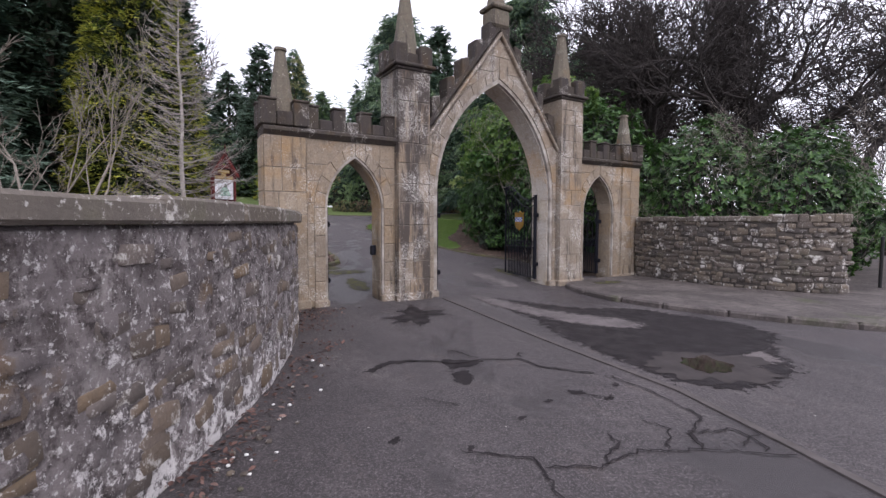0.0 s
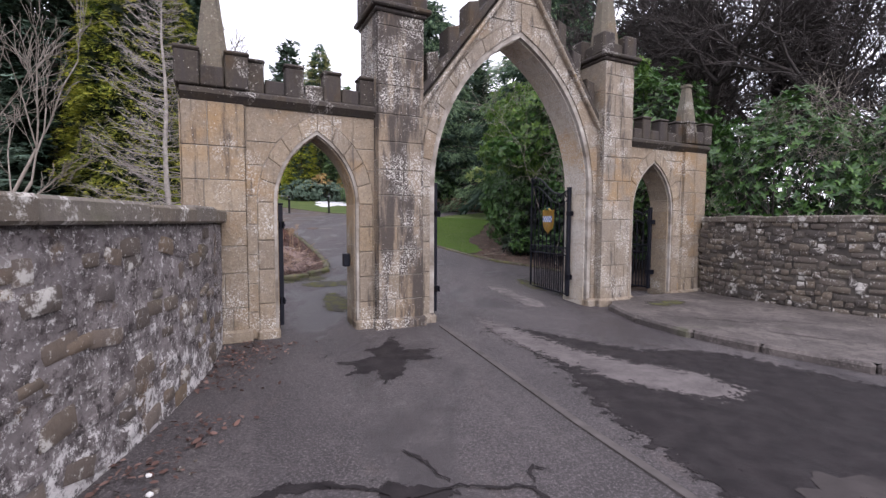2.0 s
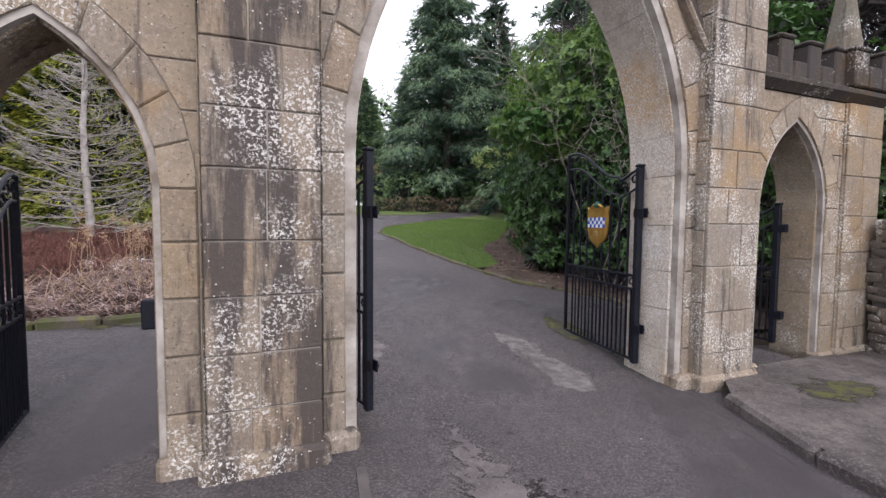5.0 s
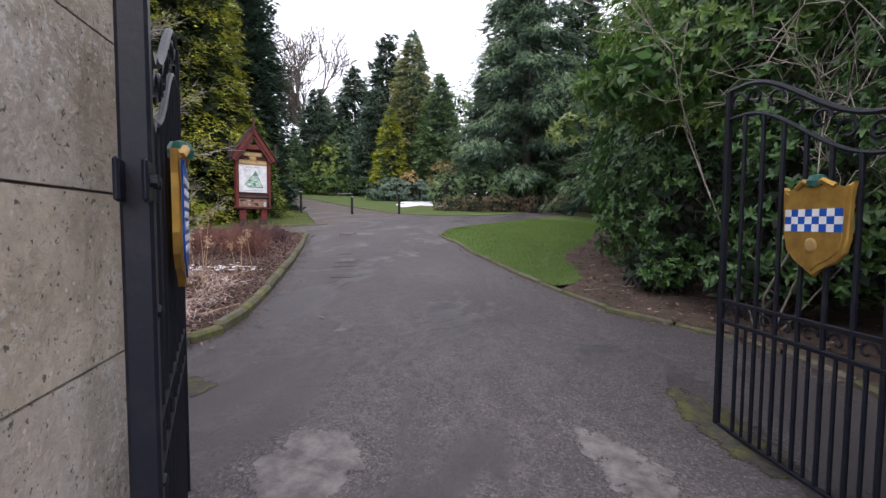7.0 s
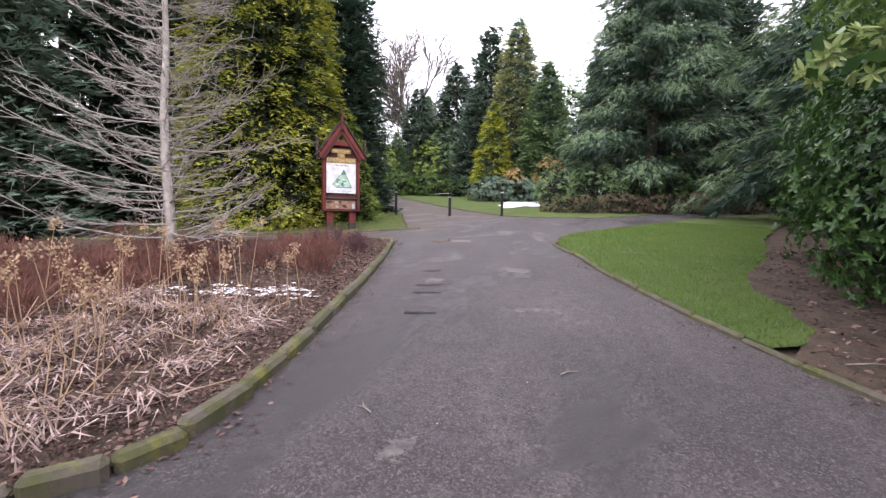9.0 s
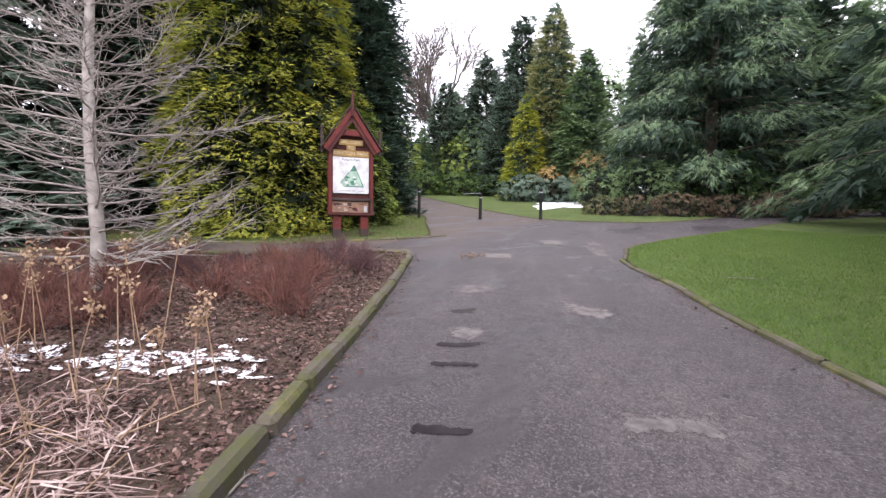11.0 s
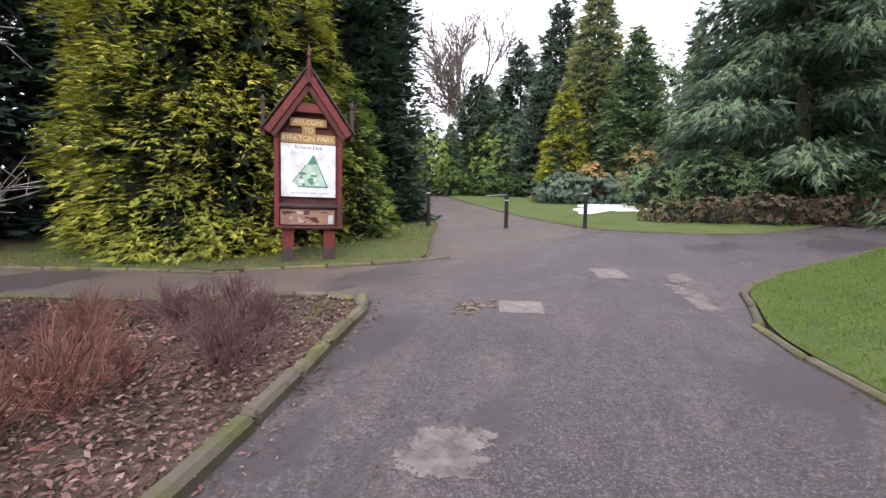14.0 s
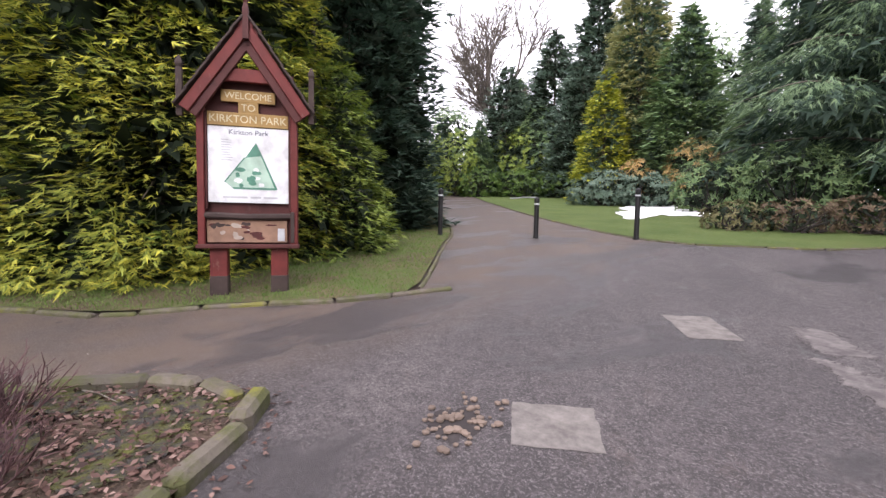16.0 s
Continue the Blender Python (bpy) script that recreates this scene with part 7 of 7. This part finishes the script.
# thin fallen twigs on the drive and lawn
for i, (x, y, a, l) in enumerate(((-3.55, 13.9, 70, 0.5), (-4.0, 15.4, 110, 0.28), (-1.9, 22.9, 10, 0.5), (-8.9, 20.9, 20, 0.55), (-2.4, 14.2, 150, 0.2), (1.0, 17.1, 30, 0.5), (1.4, 17.6, 160, 0.4), (-1.3, 15.6, 60, 0.2))):
    top = empty("fallen_twig", x, y, height(x, y) + (0.008 if i not in (2, 3, 5, 6) else 0.065), a)
    tagged(top, "thin dry twig lying on the ground", "twig", "fallen twigs")
    part("stem", rod(bmesh.new(), [(-l / 2, 0, 0), (0, 0.02, 0.006), (l / 2, -0.01, 0)], [0.007, 0.006, 0.003], 5), PALE_TWIG, top)
    part("side_shoot", rod(bmesh.new(), [(0, 0.02, 0.006), (l * 0.22, 0.07, 0.012)], [0.004, 0.002], 4), PALE_TWIG, top)

post = empty("street_post", 10.1, 10.35, height(10.1, 10.35))
tagged(post, "thin dark metal post on the street footway", "post")
part("shaft", rod(bmesh.new(), [(0, 0, -0.1), (0, 0, 1.25)], 0.035, 10), BOLLARD, post)
part("cap", lathe(bmesh.new(), [(0.042, 1.22), (0.042, 1.27), (0.01, 1.30)], 10), BOLLARD, post)


# ---------------------------------------------------------------- small growth and litter
def inside(poly, x, y):
    hit = np.zeros(len(x), dtype=bool)
    j = len(poly) - 1
    for i in range(len(poly)):
        (xi, yi), (xj, yj) = poly[i], poly[j]
        if yi != yj:
            hit ^= ((yi > y) != (yj > y)) & (x < (xj - xi) * (y - yi) / (yj - yi) + xi)
        j = i
    return hit


def heights(x, y):
    v = -(x - GX) * UY + (y - GY) * UX
    return SLOPE * np.clip(v - 0.2, 0, 75)


def scatter(r, n, x0, x1, y0, y1, test):
    x, y = r.uniform(x0, x1, n), r.uniform(y0, y1, n)
    ok = test(x, y)
    return x[ok], y[ok]


rg = np.random.default_rng(77)
bed_poly = [(p.x - 0.02, p.y) for p in bed_line[::2]] + [(-16, 13), (-15, 9)]


# fallen leaves over the bed
x, y = scatter(rg, 120000, -13, -3, 11, 22, lambda a, b: inside(bed_poly, a, b) & (rg.uniform(0, 1, len(a)) < np.clip(1.45 - 0.10 * np.hypot(a + 5, b - 15), 0.3, 1)))
n = len(x)
L = rg.uniform(0.022, 0.068, n)
way = np.stack([rg.normal(0, 1, n), rg.normal(0, 1, n), rg.normal(0, 0.25, n)], axis=1)
up = np.stack([rg.normal(0, 0.45, n), rg.normal(0, 0.45, n), np.ones(n)], axis=1)
lit = cloud_mesh("fallen_leaves", *leaves(np.stack([x, y, heights(x, y) + 0.06 + rg.uniform(0, 0.04, n)], axis=1), way, up, L, L * 0.5, 0.18, True), LITTER)
tagged(lit, "brown and pinkish fallen leaves covering the flower bed", "leaf litter", kind="stuff")


# collapsed pale stalks near the front of the bed
def stalk_clump(x, y, n, reach, seed, mat=STRAW, label="collapsed clump of pale dead stalks and strap leaves"):
    r = np.random.default_rng(seed)
    top = empty("dead_perennial_clump", x, y, height(x, y) + 0.05)
    tagged(top, label, "dead plant", "dead plants in the bed")
    a = r.normal(r.uniform(0, math.tau), 0.95, n)
    st = np.stack([r.normal(0, 0.13, n), r.normal(0, 0.13, n), r.uniform(0.0, 0.10, n)], axis=1)
    ln = reach * r.uniform(0.4, 1.1, n)
    m = st + np.stack([np.cos(a) * ln * 0.45, np.sin(a) * ln * 0.45, r.uniform(0.02, 0.11, n)], axis=1)
    e = st + np.stack([np.cos(a) * ln, np.sin(a) * ln, r.uniform(0.0, 0.06, n)], axis=1) + r.normal(0, 0.05, (n, 3)) * np.array([[1, 1, 0.2]])
    w = r.uniform(0.003, 0.0085, n)
    part_a = blades(st, m - st, np.array([[0, 0, 1.0]]) + r.normal(0, 0.3, (n, 3)), np.linalg.norm(m - st, axis=1) * 1.15, w)
    part_b = blades(m, e - m, np.array([[0, 0, 1.0]]) + r.normal(0, 0.3, (n, 3)), np.linalg.norm(e - m, axis=1), w)
    foliage_part("dead_foliage", *merge(part_a, part_b), mat, top)
    k = max(4, n // 16)
    foliage_part("stalkwork", *tubes(st[:k], st[:k] + np.stack([r.normal(0, 0.25, k), r.normal(0, 0.25, k), r.uniform(0.1, 0.4, k)], axis=1), np.full(k, 0.006), np.full(k, 0.004), 4), DRY, top)
    return top


rs = random.Random(12)
clumps = []
for i in range(44):
    for _ in range(40):
        s = rs.uniform(4.6, 12.5)
        p, t, nn = at_length(bed_line, s + 4.0)
        d = rs.uniform(0.35, 3.2)
        q = p + Vector((-abs(nn.x), nn.y if nn.x < 0 else -nn.y, 0)).normalized() * d
        if inside(bed_poly, np.array([q.x]), np.array([q.y]))[0] and all((q - c).length > 0.42 for c in clumps):
            clumps.append(q)
            break
for i, q in enumerate(clumps):
    if q.y < 15.1:
        stalk_clump(q.x, q.y, rs.randint(70, 120), rs.uniform(0.22, 0.46), 200 + i)


def dry_flower(x, y, h, seed):
    """Tall dead flower stalks with papery heads."""
    r = random.Random(seed)
    top = empty("dead_flower_stalks", x, y, height(x, y) + 0.04)
    tagged(top, "upright dead flower stalks with papery brown heads", "dead plant", "dead plants in the bed")
    g = np.random.default_rng(seed)
    for i in range(r.randint(3, 4)):
        lean = Vector((r.gauss(0, 0.14), r.gauss(0, 0.14), 1)).normalized()
        l = h * r.uniform(0.6, 1.05)
        b = Vector((r.gauss(0, 0.12), r.gauss(0, 0.12), 0))
        tip = b + lean * l
        stalk = part("stalk", rod(bmesh.new(), [b, b + lean * l * 0.5 + Vector((r.gauss(0, 0.01), 0, 0)), tip], [0.006, 0.005, 0.003], 4), DRY, top)
        n = 46
        p = np.array([tuple(tip)]) + g.normal(0, 1, (n, 3)) * np.array([[0.035, 0.035, 0.05]])
        foliage_part("seed_head", *leaves(p, g.normal(0, 1, (n, 3)), g.normal(0, 1, (n, 3)), np.full(n, 0.035), np.full(n, 0.022)), DRY, stalk)
    return top


for i, (x, y, h) in enumerate(((-5.4, 13.7, 1.0), (-4.9, 13.2, 1.1), (-6.0, 14.1, 1.0), (-5.6, 15.2, 1.05), (-6.3, 15.8, 1.0), (-5.2, 14.6, 0.95), (-4.7, 14.4, 0.9), (-7.2, 15.2, 1.05), (-6.9, 13.9, 1.1), (-4.3, 13.2, 0.8), (-6.2, 13.3, 0.9), (-5.0, 15.6, 0.8))):
    dry_flower(x, y, h, 300 + i)


def stem_shrub(name, x, y, h, spread, n, mat, label, seed):
    """A low leafless shrub: many upright forking stems."""
    g = np.random.default_rng(seed)
    top = empty(name, x, y, height(x, y) + 0.03)
    tagged(top, label, "shrub", "leafless shrubs in the bed")
    a = g.uniform(0, math.tau, n)
    st = np.stack([g.normal(0, 0.09, n), g.normal(0, 0.09, n), 0 * a], axis=1)
    q = g.uniform(0.05, 1, n)
    w = unit(np.stack([np.cos(a) * q * spread, np.sin(a) * q * spread, np.full(n, 1.0)], axis=1) + g.normal(0, 0.12, (n, 3)))
    l = h * g.uniform(0.55, 1.1, n)
    m = st + w * (l * 0.5)[:, None]
    sets = [tubes(st, m, np.full(n, 0.006), np.full(n, 0.005), 3)]
    for k in range(4):
        e = m + unit(w + g.normal(0, 0.28, (n, 3))) * (l * g.uniform(0.3, 0.55, n))[:, None]
        sets.append(tubes(m, e, np.full(n, 0.0045), np.full(n, 0.0025), 3))
        for _ in range(2):
            f = g.uniform(0.3, 0.9, (n, 1))
            b = m * (1 - f) + e * f
            t = b + unit(w + g.normal(0, 0.55, (n, 3))) * (l * g.uniform(0.10, 0.24, n))[:, None]
            sets.append(tubes(b, t, np.full(n, 0.003), np.full(n, 0.002), 3))
    foliage_part("stemwork", *merge(*sets), mat, top)
    return top


red = stem_shrub("dogwood_shrub", -7.4, 16.1, 0.55, 1.45, 40, DOGWOOD, "leafless dogwood with reddish-brown stems", 401)
purple = stem_shrub("spirea_shrub", -7.3, 19.6, 0.5, 1.4, 52, PURPLE, "low leafless shrub with purple-brown twigs", 402)
spots = []
for i in range(900):
    x, y = rs.uniform(-13.0, -5.0), rs.uniform(13.0, 21.4)
    s = min((Vector((x, y, 0)) - p).length for p in bed_line)
    if not inside(bed_poly, np.array([x]), np.array([y]))[0] or s < (0.85 if y < 19.3 else 0.6) or any(math.hypot(x - a, y - b) < 0.50 for a, b in spots):
        continue
    if y < 17 and s < 2.9:
        continue
    spots.append((x, y))
for i, (x, y) in enumerate(spots[:130]):
    copy_thing(red if (i % 3 or y < 17.5) and y < 19.5 else purple, pose(x, y, height(x, y) + 0.03, 0, 0, rs.uniform(0, 360)) @ Matrix.Scale(rs.uniform(0.55, 1.2), 4))

# old snow in the bed and on the far lawn
for i in range(80):
    s = rs.uniform(0, 1)
    x, y = -5.1 - s * 2.4 + rs.gauss(0, 0.25), 16.3 - s * 1.4 + rs.gauss(0, 0.22)
    if min((Vector((x, y, 0)) - p).length for p in bed_line) < 0.4:
        continue
    tagged(patch("snow_patch", x, y, rs.uniform(0.04, 0.15), rs.uniform(0.02, 0.06), rs.gauss(20, 30), SNOW, "thin remnant of old snow on the bed", 0.072, 0.5, 60, 0, 500 + i), category="snow")
patch("snow_field", -12.9, 44.5, 1.9, 6.0, 20, SNOW, "melting snow lying on the far lawn", 0.06, 0.5, 60, 0, 600, "snow")

for i, (x, y, a, b) in enumerate(((-8.3, 21.2, 0.4, 0.16), (-8.9, 20.8, 0.35, 0.2), (-8.0, 20.9, 0.22, 0.3), (-9.4, 20.2, 0.4, 0.2), (-8.6, 20.3, 0.3, 0.2))):
    stain("moss_patch", oval(x, y, a * 1.2, b * 1.2, 40), MOSS, "patch of moss and low grass at the bed's corner", 0.056 + 0.004 * i, 640 + i, 0.10, "moss")
# grass
lawn_poly = [(p.x + 0.06, p.y + 0.03) for p in drive_right if p.y > 17.0] + LAWN_BACK
isle_poly = [(p.x - 0.05, p.y + 0.08) for p in island_line] + [(p.x - 0.08, p.y) for p in drive_left if p.y > 24.8] + [(-45, 56), (-30, 30), (-19, 18.5)]


def turf_blades(name, poly, x0, x1, y0, y1, m, label):
    x, y = scatter(rg, m, x0, x1, y0, y1, lambda a, b: inside(poly, a, b))
    n = len(x)
    p = np.stack([x, y, heights(x, y) + 0.034], axis=1)
    w = np.stack([rg.normal(0, 0.5, n), rg.normal(0, 0.5, n), np.ones(n)], axis=1)
    ob = cloud_mesh(name, *blades(p, w, rg.normal(0, 1, (n, 3)), rg.uniform(0.03, 0.06, n), np.full(n, 0.006)), BLADES)
    tagged(ob, label, "grass", kind="stuff")


turf_blades("grass", lawn_poly, -4.4, 1.4, 16.8, 33, 95000, "short green blades of the lawn beside the drive")
turf_blades("grass", isle_poly, -17, -9.4, 19, 30, 34000, "worn grass blades round the notice board")

# stray leaves, twigs and grit along the edges
x = np.concatenate([rg.normal(0, 0.16, 500) - 1.55 + 0 * rg.normal(0, 1, 500), rg.normal(-2.2, 0.25, 420)])
y = np.concatenate([rg.uniform(1.5, 6.0, 500), rg.uniform(6.4, 8.2, 420)])
side = np.array([a > np.interp(b, [2.6, 4.2, 5.7, 7.0, 8.1], [-1.66, -1.68, -1.92, -2.28, -2.75]) for a, b in zip(x, y)])
x, y = x[side], y[side]
n = len(x)
L = rg.uniform(0.025, 0.07, n)
lit = cloud_mesh("fallen_leaves", *leaves(np.stack([x, y, heights(x, y) + 0.012 + rg.uniform(0, 0.02, n)], axis=1), np.stack([rg.normal(0, 1, n), rg.normal(0, 1, n), rg.normal(0, 0.2, n)], axis=1), np.stack([rg.normal(0, 0.4, n), rg.normal(0, 0.4, n), np.ones(n)], axis=1), L, L * 0.5), LITTER)
tagged(lit, "brown leaves and grit gathered at the wall's foot", "leaf litter", kind="stuff")
x, y = scatter(rg, 9000, -1.5, 6, 15, 26, lambda a, b: ~inside(lawn_poly, a, b) & (a > np.interp(b, [15.4, 16.0, 16.9, 17.9, 20.0], [2.3, 1.3, 0.5, 0.5, 0.4])))
n = len(x)
L = rg.uniform(0.03, 0.085, n)
lit = cloud_mesh("fallen_leaves", *leaves(np.stack([x, y, heights(x, y) + 0.034 + rg.uniform(0, 0.03, n)], axis=1), np.stack([rg.normal(0, 1, n), rg.normal(0, 1, n), rg.normal(0, 0.2, n)], axis=1), np.stack([rg.normal(0, 0.4, n), rg.normal(0, 0.4, n), np.ones(n)], axis=1), L, L * 0.45), LITTER)
tagged(lit, "dry brown leaves under the laurels", "leaf litter", kind="stuff")

# crumbs of leaf and grit along the bed's kerb
ex, ey = [], []
er = random.Random(31)
for _ in range(520):
    p, t, nn = at_length(bed_line, er.uniform(11.0, span(bed_line) - 7.5))
    q = p - nn * (0.05 + abs(er.gauss(0, 0.12)))
    ex.append(q.x), ey.append(q.y)
for _ in range(420):
    p, t, nn = at_length(drive_right, er.uniform(1.0, 12.0))
    q = p + nn * (0.06 + abs(er.gauss(0, 0.14)))
    ex.append(q.x), ey.append(q.y)
ex, ey = np.array(ex), np.array(ey)
n = len(ex)
L = rg.uniform(0.015, 0.06, n)
crumbs = cloud_mesh("kerb_litter", *leaves(np.stack([ex, ey, heights(ex, ey) + 0.008 + rg.uniform(0, 0.012, n)], axis=1), np.stack([rg.normal(0, 1, n), rg.normal(0, 1, n), rg.normal(0, 0.15, n)], axis=1), np.stack([rg.normal(0, 0.3, n), rg.normal(0, 0.3, n), np.ones(n)], axis=1), L, L * 0.5), LITTER)
tagged(crumbs, "small dead leaves and grit lying along the kerbs", "leaf litter", kind="stuff")

# ---------------------------------------------------------------- stones of the walls, last
lr = random.Random(91)
count = 0
total = span(left_line)
s_start = next(i for i, p in enumerate(left_line) if p.y > 0.8) * 0.25
for i in range(900):
    s = lr.uniform(s_start, total - 0.1)
    p, t, nn = at_length(left_line, s)
    z = lr.uniform(0.08, 1.5)
    w, h = lr.uniform(0.12, 0.34), lr.uniform(0.07, 0.19)
    if count >= 230 or lr.random() < 0.35:
        continue
    ob = new("stone", BROWN_LUMPS[lr.randrange(10)])
    ob.parent = left_wall
    ob.matrix_local = Matrix.Translation(p + nn * lr.uniform(-0.016, 0.008) + Vector((0, 0, z))) @ Matrix.Rotation(math.atan2(t.y, t.x), 4, "Z") @ Matrix.Rotation(lr.gauss(0, 0.12), 4, "Y") @ Matrix.Diagonal((w, 0.045, h, 1))
    count += 1


def rubble_course_wall(wall, line, s0, s1, base, top, rows):
    h = (top - base) / rows
    for j in range(rows):
        s = s0 - lr.uniform(0, 0.2)
        while s < s1:
            w = lr.choice((lr.uniform(0.10, 0.18), lr.uniform(0.18, 0.42)))
            p, t, nn = at_length(line, max(0.0, s + w / 2))
            ob = new("stone", LUMPS[lr.randrange(10)])
            ob.parent = wall
            hh = h * lr.uniform(0.7, 1.5)
            ob.matrix_local = Matrix.Translation(p + nn * 0.02 + Vector((0, 0, base + (j + 0.5) * h + lr.gauss(0, 0.03)))) @ Matrix.Rotation(math.atan2(t.y, t.x), 4, "Z") @ Matrix.Rotation(lr.gauss(0, 0.06), 4, "Y") @ Matrix.Diagonal((w * 0.97, lr.uniform(0.035, 0.07), hh * 0.97, 1))
            s += w


rubble_course_wall(right_wall, right_line, 0.0, 6.4, 0.08, 1.62, 13)


def coping_run(wall, line, s0, s1, z, w, size, h, y_mid, mat=COPING):
    s = s0
    while s < s1:
        l = size * lr.uniform(0.75, 1.25)
        p, t, nn = at_length(line, min(s + l / 2, span(line)))
        hh = h * lr.uniform(0.9, 1.15)
        ob = part("coping_stone", box(bmesh.new(), -l / 2 + 0.004, l / 2 - 0.004, -w / 2, w / 2, z, z + hh, 0.022), mat, wall)
        ob.matrix_local = Matrix.Translation(p + nn * y_mid) @ Matrix.Rotation(math.atan2(t.y, t.x) + lr.gauss(0, 0.012), 4, "Z")
        s += l


coping_run(left_wall, left_line, max(0, s_start - 4), total - 0.15, 1.585, 0.54, 0.85, 0.15, 0.20)
coping_run(right_wall, right_line, 0.0, 3.3, 1.62, 0.46, 0.55, 0.12, 0.2)
coping_run(right_wall, right_line, 3.3, 7.5, 1.60, 0.42, 0.22, 0.17, 0.2)
